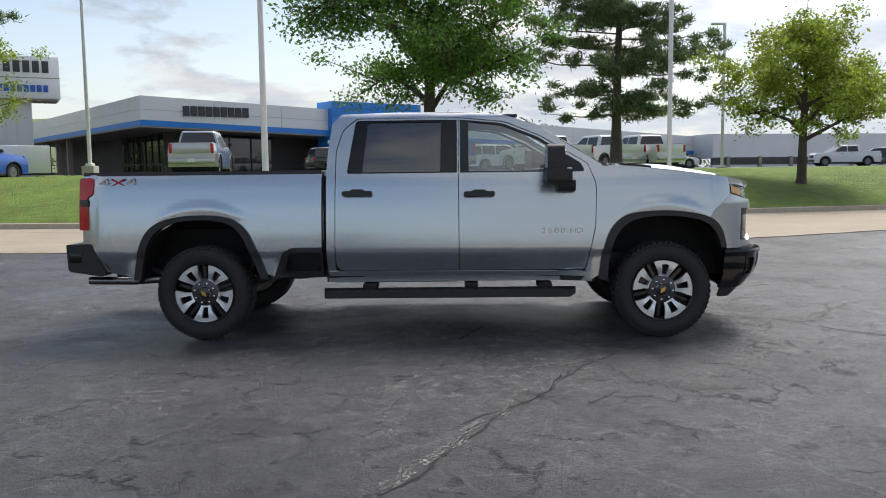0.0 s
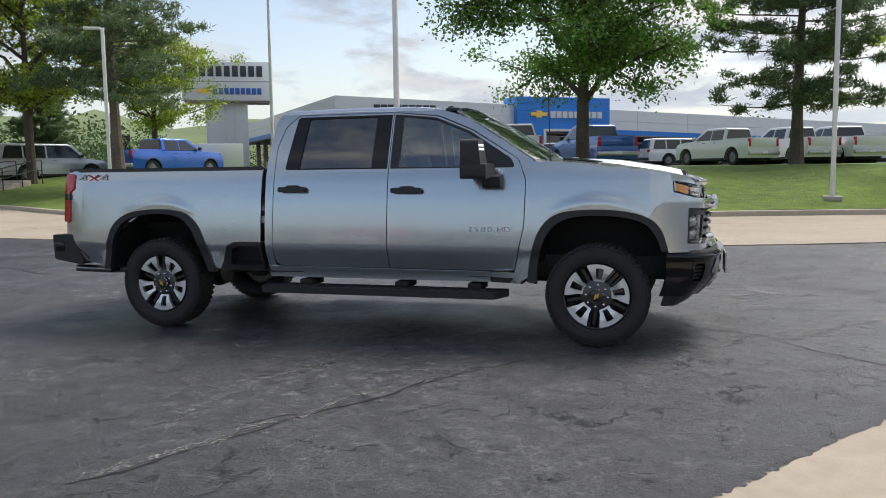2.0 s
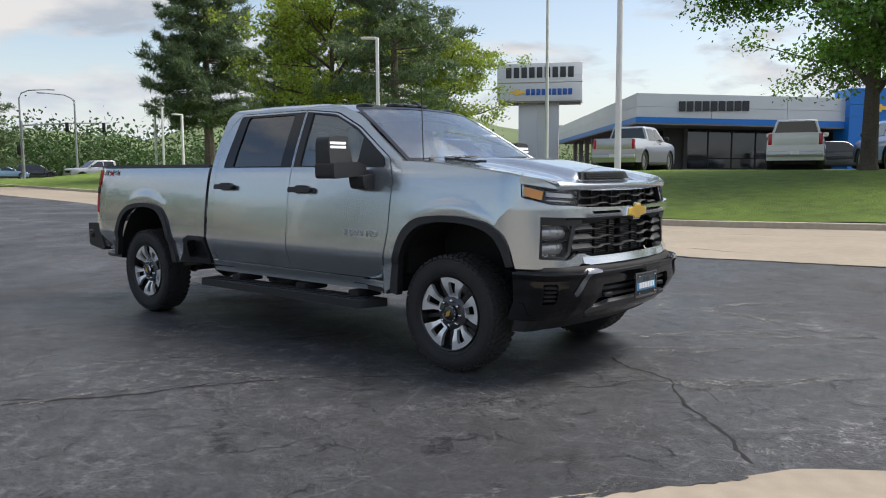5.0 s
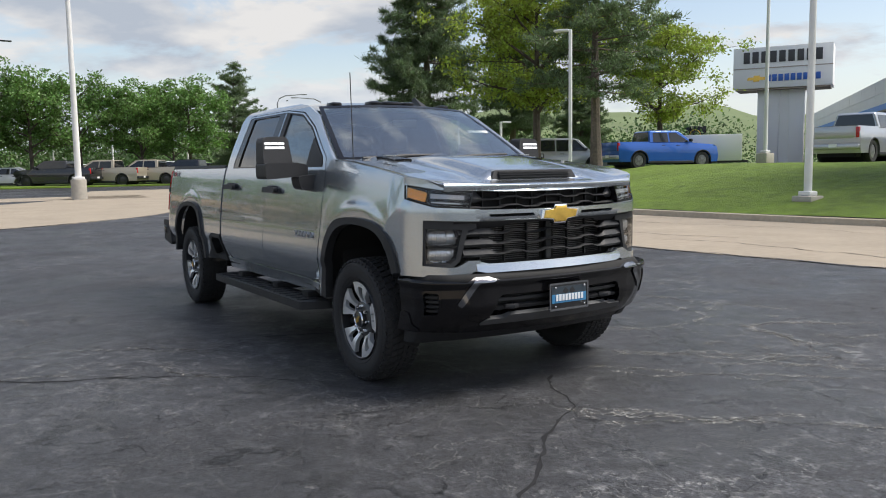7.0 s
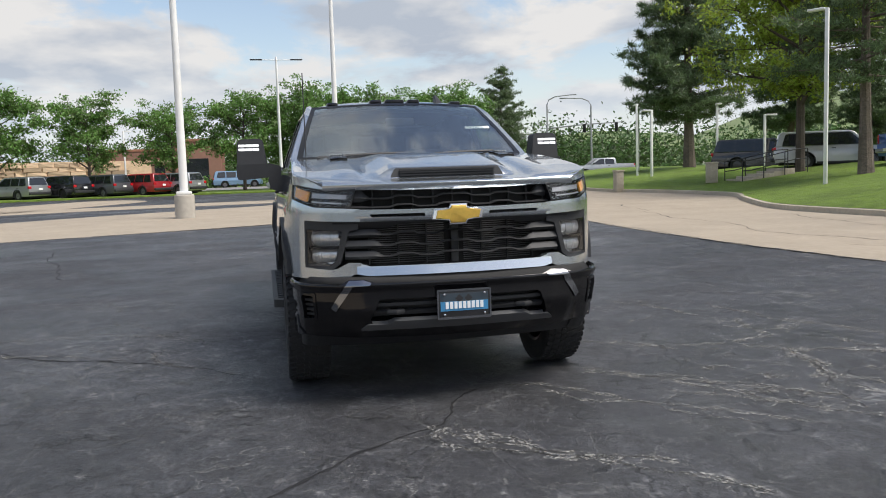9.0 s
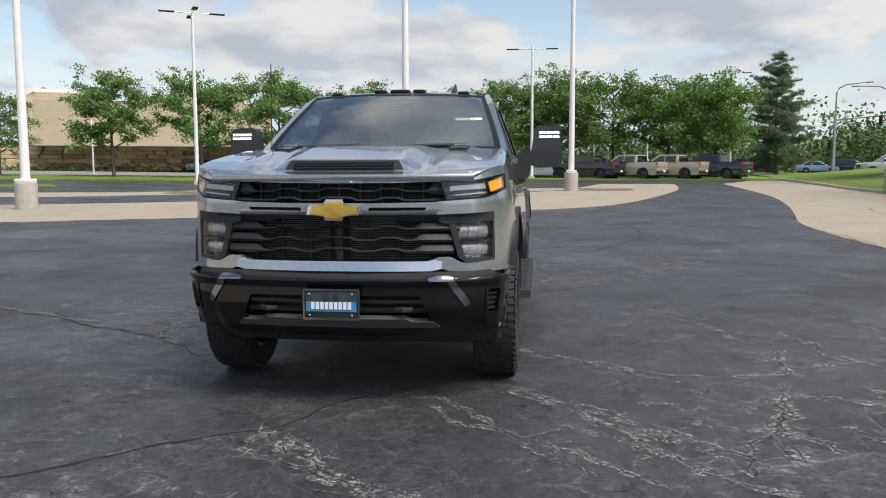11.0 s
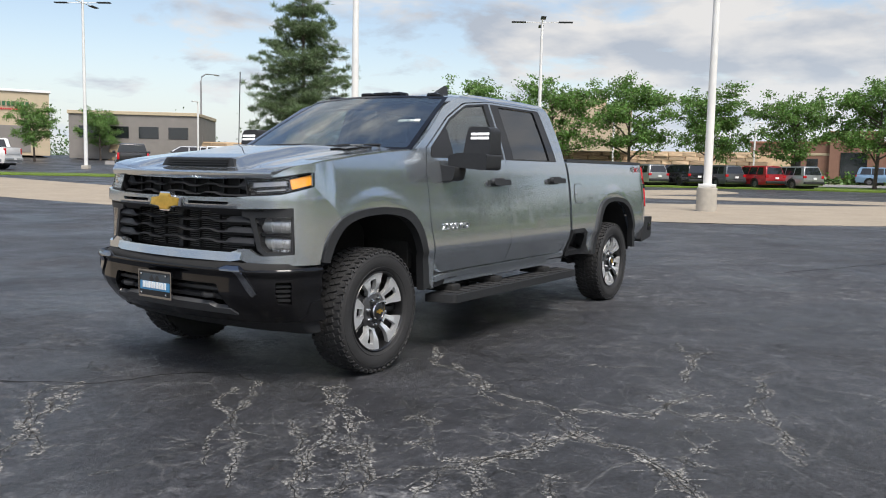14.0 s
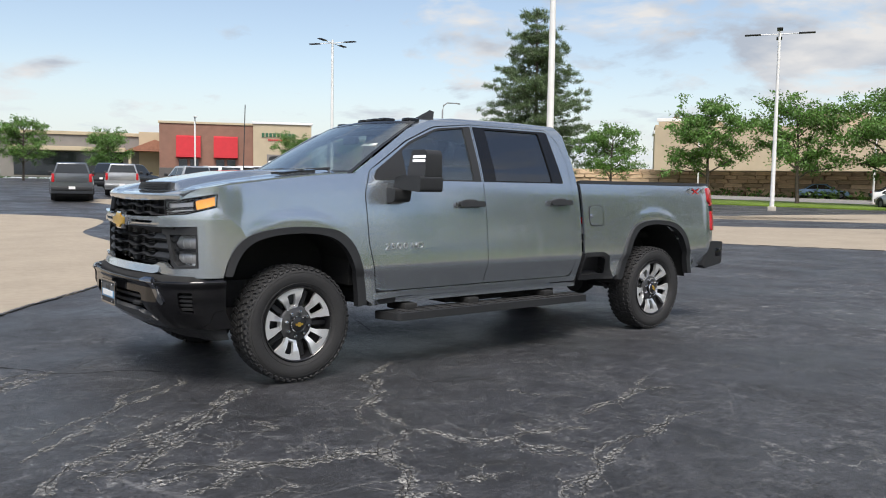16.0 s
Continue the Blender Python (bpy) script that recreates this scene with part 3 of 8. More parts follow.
def crack(name, label, pts, width, seed, material, dz=0.003, rough_=0.10, split=4, branches=0):
    """A ragged strip along a bent line: the bends are broken up at random, the width comes and goes."""
    r = random.Random(seed)
    line = [Vector(p) for p in pts]
    for k in range(split):
        out = [line[0]]
        for a, b in zip(line, line[1:]):
            d = b - a
            n_ = Vector((-d.y, d.x))
            out += [(a + b) / 2 + n_ * r.uniform(-rough_, rough_) * 1.6, b]
        line = out
    bm = bmesh.new()
    prev = None
    for i, p in enumerate(line):
        a, b = line[max(0, i - 1)], line[min(len(line) - 1, i + 1)]
        n_ = Vector((-(b - a).y, (b - a).x)).normalized()
        w = width * (2.4 if material is CRACK else 1.0) * (0.35 + 1.3 * r.random()) * (0.4 if i in (0, len(line) - 1) else 1)
        c = [bm.verts.new((p.x + n_.x * w * k, p.y + n_.y * w * k * r.uniform(0.6, 1.4), gz(p.x, p.y) + dz)) for k in (-0.5, 0.5)]
        if prev:
            bm.faces.new((prev[0], prev[1], c[1], c[0]))
        prev = c
    if material is CRACK:
        prev = None
        for i, p in enumerate(line):
            a, b = line[max(0, i - 1)], line[min(len(line) - 1, i + 1)]
            n_ = Vector((-(b - a).y, (b - a).x)).normalized() * r.uniform(0.0008, 0.003)
            c = [bm.verts.new((p.x + n_.x * k, p.y + n_.y * k, gz(p.x, p.y) + dz + 0.0012)) for k in (-1, 1)]
            if prev:
                bm.faces.new((prev[0], prev[1], c[1], c[0])).material_index = 1
            prev = c
    for k in range(branches // 2):
        i = r.randrange(2, len(line) - 2)
        d = Vector((r.uniform(-1, 1), r.uniform(-1, 1))).normalized() * r.uniform(0.12, 0.4)
        q = [line[i], line[i] + d * 0.5 + Vector((r.uniform(-.05, .05), r.uniform(-.05, .05))), line[i] + d]
        prev = None
        for j, p in enumerate(q):
            n_ = Vector((-d.y, d.x)).normalized() * width * (0.4, 0.25, 0.08)[j]
            c = [bm.verts.new((p.x + n_.x * s_, p.y + n_.y * s_, gz(p.x, p.y) + dz)) for s_ in (-1, 1)]
            if prev:
                bm.faces.new((prev[0], prev[1], c[1], c[0]))
            prev = c
    return tagged(part(name, bm, [CRACK, TAR] if material is CRACK else material, None, "", smooth=0), label, "crack", kind="structure")


PALE = "pale ragged crack in the sealed asphalt"
for i, (w, line) in enumerate((
    (0.022, ((1.09, 0.79), (1.92, 1.77), (2.08, 2.40), (2.33, 2.59))),
    (0.030, ((2.33, 2.59), (2.74, 2.52), (3.13, 2.44), (3.45, 2.61))),
    (0.026, ((2.33, 2.59), (2.50, 2.99), (2.66, 3.19), (2.95, 3.6))),
    (0.026, ((2.08, 2.40), (1.90, 2.79), (1.50, 2.82), (1.16, 2.95))),
    (0.024, ((1.72, 2.91), (1.55, 3.33), (0.95, 3.27), (0.64, 3.15))),
    (0.020, ((1.55, 3.33), (1.74, 3.50), (2.01, 3.67))),
    (0.030, ((2.43, 0.97), (2.99, 1.41), (3.38, 1.67), (3.93, 2.26))),
), 0):
    crack("pale_crack", PALE, line, w, 100 + i, CRACK, branches=8 if w > 0.02 else 4, dz=0.003 + 0.0004 * (i % 5))
for i, (w, line) in enumerate((
    (0.018, ((0.99, 2.75), (0.17, 2.54), (-0.10, 2.63))),
    (0.014, ((0.93, 2.01), (0.84, 2.26), (0.65, 2.49))),
    (0.026, ((3.40, -0.23), (3.73, -0.02), (4.05, 0.33), (4.69, 0.90))),
    (0.026, ((3.45, -0.13), (3.95, 0.15), (4.12, 0.58), (4.24, 0.71))),
    (0.018, ((2.62, 0.31), (3.28, 0.99), (3.84, 1.43))),
    (0.018, ((2.50, 1.02), (3.05, 1.62), (3.68, 2.21))),
    (0.028, ((2.17, 2.42), (2.43, 2.62), (2.56, 3.07), (2.88, 3.44))),
), 7):
    crack("pale_crack", PALE, line, w, 100 + i, CRACK, branches=8 if w > 0.02 else 4, dz=0.003 + 0.0004 * (i % 5))
for i, (w, line) in enumerate((
    (0.026, ((2.43, 2.62), (2.89, 2.54), (3.22, 2.31), (3.57, 2.41))),
    (0.016, ((1.50, 1.23), (2.06, 1.83), (2.20, 2.16))),
    (0.014, ((-0.11, -4.44), (0.19, -3.88), (0.48, -3.24), (0.98, -2.23))),
    (0.012, ((-0.06, -2.12), (0.41, -1.67), (0.64, -1.64))),
    (0.012, ((0.31, -3.98), (0.31, -3.52), (0.61, -3.04))),
    (0.016, ((2.46, 2.48), (2.97, 2.42), (3.76, 2.11))),
    (0.05, ((5.41, 5.69), (5.72, 4.65), (6.11, 4.02))),
), 14):
    crack("pale_crack", PALE, line, w, 100 + i, CRACK, branches=8 if w > 0.02 else 4, dz=0.003 + 0.0004 * (i % 5))
for i, (w, line) in enumerate((
    (0.020, ((2.86, 0.53), (3.40, 1.11), (3.96, 1.71))),
    (0.020, ((3.08, 1.25), (3.46, 1.63), (3.72, 1.93))),
    (0.022, ((2.44, 0.99), (2.88, 1.61), (3.34, 1.94), (3.56, 2.16))),
    (0.034, ((2.72, 1.72), (2.68, 1.84), (2.72, 1.94))),
    (0.034, ((3.05, 2.03), (2.98, 2.03), (2.92, 2.05))),
    (0.016, ((-0.25, 2.29), (0.43, 2.61), (1.02, 2.72))),
    (0.018, ((0.28, 3.22), (0.60, 3.11), (1.44, 3.35), (1.87, 3.53), (2.17, 3.68))),
    (0.018, ((1.44, 2.63), (1.70, 2.91), (1.74, 3.09), (1.64, 3.27))),
    (0.034, ((2.41, 3.15), (2.44, 3.21), (2.50, 3.26))),
    (0.034, ((2.31, 3.21), (2.22, 3.20), (2.15, 3.22))),
), 21):
    crack("pale_crack", PALE, line, w, 100 + i, CRACK, branches=6, dz=0.003 + 0.0004 * (i % 5))
for i, (w, line) in enumerate((
    (0.024, ((2.98, 2.77), (3.25, 2.91), (3.29, 3.15))),
    (0.020, ((2.59, 3.06), (2.70, 3.20), (2.81, 3.28))),
    (0.020, ((3.16, 2.24), (3.03, 2.40), (2.72, 2.55), (2.50, 2.45))),
    (0.034, ((3.29, 1.68), (3.30, 1.77), (3.34, 1.86))),
    (0.020, ((3.41, 1.90), (3.61, 2.06), (3.78, 2.11))),
    (0.018, ((3.34, -0.30), (3.68, -0.28), (3.97, 0.17), (4.12, 0.46))),
    (0.012, ((0.01, -2.12), (0.50, -1.60), (0.37, -1.21))),
    (0.014, ((0.75, -1.97), (1.17, -1.95), (1.41, -1.75))),
    (0.014, ((-2.26, -2.90), (-1.88, -2.73), (-1.55, -2.70))),
    (0.012, ((-0.84, -2.64), (-0.67, -2.55), (-0.30, -3.00))),
), 31):
    crack("pale_crack", PALE, line, w, 100 + i, CRACK, branches=5, dz=0.003 + 0.0004 * (i % 5))
for i, (w, line) in enumerate((
    (0.014, ((-0.30, -2.90), (0.02, -2.20), (0.38, -1.68))),
    (0.012, ((-2.11, -3.56), (-1.95, -3.20), (-1.86, -2.57))),
    (0.014, ((0.80, -2.05), (1.18, -1.98), (1.47, -1.65))),
    (0.022, ((-0.13, -4.40), (0.08, -4.05), (0.24, -3.78), (0.45, -3.30))),
    (0.012, ((-0.12, -3.60), (-0.22, -3.20), (-0.10, -2.70))),
    (0.060, ((4.99, 6.45), (5.43, 4.95), (6.01, 3.75))),
)):
    crack("pale_crack", PALE, line, w, 170 + i, CRACK, branches=4, dz=0.0034 + 0.0004 * (i % 5))
for i, (w, line) in enumerate((
    (0.018, ((2.70, 0.14), (3.34, -0.22), (3.82, -0.85), (4.32, -1.45))),
    (0.018, ((-0.11, -4.47), (0.19, -3.91), (0.48, -3.27), (0.98, -2.26))),
    (0.015, ((0.24, -1.10), (0.35, -0.75), (0.47, -0.47))),
    (0.008, ((0.25, -3.46), (1.02, -2.32), (1.86, -1.27))),
    (0.02, ((-6.0, 2.0), (-9.0, 3.1), (-13.0, 3.0))),
    (0.02, ((-5.0, -4.0), (-9.0, -5.2), (-13.5, -5.0))),
)):
    crack("tar_seam", "dark tar-filled seam in the asphalt", line, w, 200 + i, TAR, 0.0022 + 0.0003 * i, 0.05)
for i, (w, line) in enumerate((
    (0.025, ((-20.0, 11.6), (-15.0, 10.2), (-9.0, 9.4), (-3.0, 9.6))),
    (0.02, ((-12.0, 12.6), (-6.0, 11.6), (0.0, 12.2), (6.0, 14.0))),
    (0.02, ((-4.0, 8.2), (-1.5, 8.6), (1.0, 8.5))),
    (0.02, ((5.0, -6.0), (9.0, -7.5), (14.0, -8.0))),
    (0.018, ((-24.0, -6.0), (-20.5, -8.0), (-18.0, -12.0))),
)):
    crack("concrete_crack", "thin dark crack in the tan concrete", line, w, 300 + i, TAR, 0.0155 + 0.0003 * i, 0.08)
SEAL = "ragged dark edge of the asphalt seal on the concrete"
for i, (w, line) in enumerate((
    (0.045, smooth_line([(4.38, -1.67), (3.3, -3.15), (2.7, -4.0), (1.75, -5.2), (0.75, -7.0), (-0.1, -9.2)], 5)),
    (0.035, smooth_line([(-12, 7.2), (-6, 6.85), (-2.8, 6.95), (1.8, 7.4), (4.3, 8.0), (6.8, 9.0), (9.7, 10.4)], 5)),
    (0.045, smooth_line([(-11.1, -13.9), (-13.6, -9.0), (-14.8, -6.5), (-15.9, -3.8), (-17.0, -1.2), (-18.6, 1.2)], 5)),
)):
    crack("seal_edge", SEAL, line, w, 400 + i, ASPHALT, 0.0145 + 0.0003 * i, 0.05, 3)


# ---- the pickup ----
truck = thing("pickup_truck", "silver-grey crew cab heavy-duty pickup parked on asphalt", "pickup truck")

HALF = [(0.3, 0.92), (0.5, 0.915), (0.6, 0.938), (0.762, 1.003), (0.795, 1.008), (0.9, 1.003), (1.0, 0.995), (1.1, 0.985), (1.2, 0.973), (1.3, 0.957), (1.36, 0.946), (1.42, 0.931), (1.46, 0.918), (1.6, 0.872), (1.92, 0.745), (1.96, 0.72), (1.99, 0.68), (2.02, 0.60)]
HALF = smooth_line(HALF, 8)
AXLES = (2.018, -2.018)


PLAN = [(2.45, 0.995), (2.53, 0.978), (2.60, 0.955), (2.66, 0.928), (2.71, 0.899), (2.755, 0.868), (2.795, 0.825), (2.82, 0.78), (2.836, 0.74), (2.867, 0.62), (2.892, 0.50)]


PLAN = smooth_line([(x - 0.035 * sm(x, 2.6, 2.85), y) for x, y in PLAN], 4)


def half(x, z):
    """Half the width of the body at a place along it and a height."""
    y = lerp_table(HALF, z)
    for xa in AXLES:
        e = math.hypot((x - xa) / 0.60, max(0.0, z - 0.5) / 0.61)
        y += max(0.0, 0.990 - y) * (1 - sm(e, 1.07, 1.22))
    y -= 0.9 * max(0.0, -2.85 - x) ** 2
    if x > 2.2:
        lean = max(0.0, 0.995 - y) * sm(z, 0.95, 1.08) * (1 - 0.55 * sm(x, 2.45, 2.64))
        y += (lerp_table(PLAN, max(x, 2.45)) - lean - y) * sm(x, 2.15, 2.5)
    return y


def side(sgn, off=0.0):
    return lambda x, z: (x, sgn * (half(x, z) + off), z)


def both(fn):
    for sgn in (-1, 1):
        fn(sgn, Vector((0, sgn, 0)))


ROUT = [(-2.63, 0.54), (-2.585, 0.78), (-2.50, 0.97), (-2.33, 1.075), (-2.04, 1.11), (-1.78, 1.085), (-1.63, 0.99), (-1.53, 0.80), (-1.43, 0.54)]
RIN = [(-2.545, 0.54), (-2.50, 0.76), (-2.42, 0.925), (-2.28, 1.02), (-2.04, 1.05), (-1.82, 1.025), (-1.695, 0.93), (-1.61, 0.76), (-1.525, 0.54)]
FOUT = [(1.46, 0.52), (1.485, 0.72), (1.56, 0.95), (1.70, 1.075), (1.95, 1.11), (2.20, 1.10), (2.41, 1.05), (2.515, 0.95), (2.565, 0.79)]
FIN = [(1.565, 0.50), (1.58, 0.72), (1.645, 0.90), (1.765, 1.005), (1.95, 1.045), (2.20, 1.035), (2.355, 0.99), (2.445, 0.905), (2.50, 0.78)]
RIN = [(a + (c - a) * 0.72, b + (d - b) * 0.72) for (a, b), (c, d) in zip(ROUT, RIN)]
FIN = [(a + (c - a) * 0.72, b + (d - b) * 0.72) for (a, b), (c, d) in zip(FOUT, FIN)]
ROUT_S, RIN_S, FOUT_S, FIN_S = (smooth_line(p, 4) for p in (ROUT, RIN, FOUT, FIN))


def crest(f):
    """Height of the front wing's upper edge."""
    return lerp_table([(1.40, 1.505), (1.5, 1.50), (1.84, 1.475), (2.2, 1.435), (2.5, 1.395), (2.66, 1.365), (2.8, 1.335)], f)


def body_side(sgn, out):
    # bedside with the wheel opening and the step recess cut in
    rim = [(-3.10, 1.47, 0.03), (-3.09, 0.87), (-3.0, 0.85, 0.02), (-2.86, 0.60, 0.03), (-2.64, 0.56)] + ROUT_S[1:-1] + [(-1.37, 0.56), (-1.30, 0.77, 0.03), (-1.22, 0.81, 0.02), (-0.957, 0.81), (-0.955, 1.47, 0.01)]
    bedside = part("bedside", mapped(fillet(rim), side(sgn), step=(0.05, 0.03), thick=0.02, out=out), PAINT, truck)
    part("bed_rail_cap", mapped(fillet([(-3.10, 1.462), (-0.957, 1.462), (-0.957, 1.492), (-3.09, 1.492)], 0.01), side(sgn, 0.006), step=(0.2, 0), thick=0.07, out=out), TRIM, truck)
    step_ = part("bed_step", mapped(fillet([(-1.37, 0.545), (-1.295, 0.765), (-1.215, 0.805), (-0.935, 0.805), (-0.935, 0.545)], 0.02), side(sgn, -0.09), step=(0.15, 0.1), thick=0.02, out=out), TRIM, truck)
    part("step_surround", mapped(fillet([(-1.385, 0.55), (-1.305, 0.775), (-1.22, 0.818), (-0.955, 0.818), (-0.955, 0.55)], 0.02), side(sgn, 0.008), holes=[fillet([(-1.30, 0.60), (-1.25, 0.745), (-1.195, 0.775), (-0.975, 0.775), (-0.975, 0.60)], 0.02)], step=(0.15, 0.1), thick=0.10, out=out), TRIM, truck)
    for o_, i_ in ((ROUT_S, RIN_S), (FOUT_S, FIN_S)):
        part("wheel_arch_flare", mapped(o_ + i_[::-1], side(sgn, 0.022), step=(0.12, 0.12), thick=0.06, out=out), TRIM, truck, "black textured flare")
    # cab side round the doors
    hole = [(-0.845, 0.60, 0.03), (-0.835, 1.66, 0.1), (-0.78, 1.84, 0.08), (-0.66, 1.945, 0.05), (0.26, 1.945), (0.66, 1.905, 0.3), (0.97, 1.775, 0.3), (1.375, 1.525, 0.06), (1.445, 1.35, 0.2), (1.435, 0.98, 0.3), (1.35, 0.59, 0.03)]
    rim = [(-0.915, 0.50), (-0.915, 1.47, 0.0), (-0.905, 1.66, 0.1), (-0.875, 1.90, 0.05), (-0.80, 1.985, 0.04), (-0.3, 2.0), (0.42, 1.988), (0.68, 1.955, 0.2), (0.92, 1.875, 0.2), (1.50, 1.51), (1.46, 1.40), (1.452, 0.98), (1.40, 0.50)]
    part("cab_side", mapped(fillet(rim), side(sgn, -0.002), holes=[fillet(hole)], step=(0.14, 0.06), thick=0.05, out=out), PAINT, truck)
    # doors
    win_r = [(-0.735, 1.455, 0.02), (-0.665, 1.925, 0.04), (0.234, 1.925), (0.234, 1.455)]
    rear = [(-0.838, 0.605, 0.08), (-0.828, 1.66, 0.1), (-0.773, 1.835, 0.08), (-0.655, 1.938, 0.05), (0.243, 1.938), (0.243, 0.605)]
    win_f = [(0.259, 1.455), (0.259, 1.925), (0.63, 1.89, 0.3), (0.94, 1.765, 0.3), (1.31, 1.53, 0.05), (1.35, 1.455, 0.02)]
    front = [(0.25, 0.605), (0.25, 1.938), (0.655, 1.897, 0.3), (0.965, 1.767, 0.3), (1.368, 1.523, 0.06), (1.438, 1.35, 0.2), (1.428, 0.98, 0.3), (1.343, 0.60, 0.05)]
    for name, rim_, win, xs in (("rear_door", rear, win_r, (-0.77, -0.51)), ("front_door", front, win_f, (0.29, 0.56))):
        d = part(name, mapped(fillet(rim_), side(sgn), holes=[fillet(win)], step=(0.12, 0.035), thick=0.04, out=out), PAINT, truck)
        inner = [(p[0] + (0.10 if p[0] < -0.5 else 0), *p[1:]) for p in win] if name == "rear_door" else win
        glass_ = [(-0.60, 1.455), (-0.555, 1.912, 0.03), (0.095, 1.912), (0.085, 1.455)] if name == "rear_door" else [(0.335, 1.455), (0.335, 1.912), (0.63, 1.877, 0.3), (0.93, 1.752, 0.2), (1.03, 1.69), (1.03, 1.455)]
        part("window_trim", mapped(fillet([(x - 0.004 if x < 0.5 else x + 0.004, z, *r) for x, z, *r in win]), side(sgn, -0.003), holes=[fillet([(x, z + (0.012 if z < 1.5 else -0.004), *r) for x, z, *r in glass_])], step=(0.14, 0.06), thick=0.02, out=out), GLOSS if name == "rear_door" else TRIM, d, "gloss black window surround")
        part("window_glass", mapped(fillet([(x, z + (0.008 if z < 1.5 else 0), *r) for x, z, *r in glass_]), side(sgn, -0.014), step=(0.14, 0.06), thick=0.004, out=out), TINT if name == "rear_door" else CLEAR, d, "dark tinted glass" if name == "rear_door" else "clear glass").visible_shadow = False
        bm = bmesh.new()
        xm, zm = sum(xs) / 2, 1.285 if name == "rear_door" else 1.272
        pts = fillet([(xs[0], zm - 0.022, 0.02), (xs[1], zm - 0.022, 0.02), (xs[1], zm + 0.022, 0.02), (xs[0], zm + 0.022, 0.02)])
        prism(bm, pts, side(sgn, 0.05), side(sgn, 0.02))
        box(bm, (xm, sgn * (half(xm, zm) + 0.015), zm + 0.012), (0.12, 0.05, 0.05), bevel=0.015)
        part("door_handle", bm, TRIM, d, "black pull handle")
    # sill, rocker and running board
    part("rocker_panel", mapped([(-0.93, 0.50), (1.42, 0.50), (1.42, 0.592), (-0.93, 0.592)], side(sgn, -0.004), step=(0.3, 0), thick=0.05, out=out), TRIM, truck)
    part("sill_moulding", mapped([(-0.90, 0.555), (1.38, 0.545), (1.38, 0.585), (-0.90, 0.596)], side(sgn, 0.008), step=(0.3, 0), thick=0.03, out=out), PAINT, truck)
    bm = bmesh.new()
    prism(bm, fillet([(-0.97, 0.835, 0.03), (1.29, 0.835, 0.03), (1.20, 1.075, 0.04), (-0.93, 1.075, 0.04)]), lambda x, y: (x, sgn * y, 0.375), lambda x, y: (x, sgn * y, 0.435))
    board = part("running_board", bm, TRIM, truck, "black step board")
    bm = bmesh.new()
    for i in range(16):
        box(bm, (-0.82 + i * 0.127, sgn * 0.965, 0.4365), (0.075, 0.15, 0.008))
    part("step_tread", bm, RUBBER, board)
    for x in (-0.55, 0.35, 1.0):
        part("board_bracket", box(boxed((x, sgn * 0.82, 0.455), (0.12, 0.26, 0.06), bevel=0.01), (x, sgn * 0.74, 0.49), (0.09, 0.06, 0.10), bevel=0.01), DARK, board)
    # front wing
    top = [(x, crest(x)) for x in (1.455, 1.6, 1.84, 2.0, 2.2, 2.35, 2.5, 2.61)]
    rim = top + [(2.612, 1.246), (2.45, 1.108), (2.445, 1.06), (2.405, 1.045)] + [p for p in FOUT_S[::-1] if p[0] < 2.40 and p[1] > 0.53] + [(1.405, 0.52), (1.41, 0.75), (1.437, 0.98), (1.447, 1.35)]
    part("front_wing", mapped(rim, side(sgn), step=(0.05, 0.03), thick=0.02, out=out), PAINT, truck)
    # badges
    q = pose(0, 0, 0, 90, 0, 0 if sgn < 0 else 180)
    for txt, x in (("2500", 1.065), ("HD", 1.265)) if sgn < 0 else (("2500", 1.185), ("HD", 0.985)):
        for k, ch in enumerate(txt):
            xk = x - sgn * (k - (len(txt) - 1) / 2) * 0.056
            words(ch, 0.066, 0.004, LETTER, truck, "badge_letter", "bright metal letter", pose(xk, sgn * (half(xk, 0.945) + 0.004), 0.945) @ q @ Matrix.Diagonal((1.25, 1, 1, 1)))
    order = (("4", -2.875, LETTER), ("X", -2.755, REDPAINT), ("4", -2.635, LETTER))
    for ch, x, mt in order:
        x = x if sgn < 0 else -5.51 - x
        for k, off, m_ in ((1.0, 0.003, BLACKINK), (0.80, 0.005, mt)):
            words(ch, 0.105, 0.0012, m_, truck, "drive_badge", "four-wheel-drive decal", pose(x, sgn * (half(x, 1.40) + off), 1.398) @ q @ Matrix.Diagonal((2.1 * (1 if k == 1 else 0.9), k, 1, 1)))
    # tail lamp, exhaust
    part("tail_lamp", mapped(fillet([(-3.125, 0.985, 0.02), (-3.13, 1.445, 0.02), (-2.985, 1.445, 0.02), (-2.985, 1.305, 0.03), (-3.04, 1.27, 0.02), (-3.03, 0.985, 0.02)]), side(sgn, 0.012), step=(0.05, 0.08), thick=0.08, out=out), REDLENS, truck, "red lens tail lamp")
    part("lamp_band", mapped(fillet([(-3.115, 1.195), (-3.118, 1.255), (-3.035, 1.255), (-3.03, 1.195)], 0.012), side(sgn, 0.016), step=(0.05, 0), thick=0.02, out=out), GLOSS, truck)


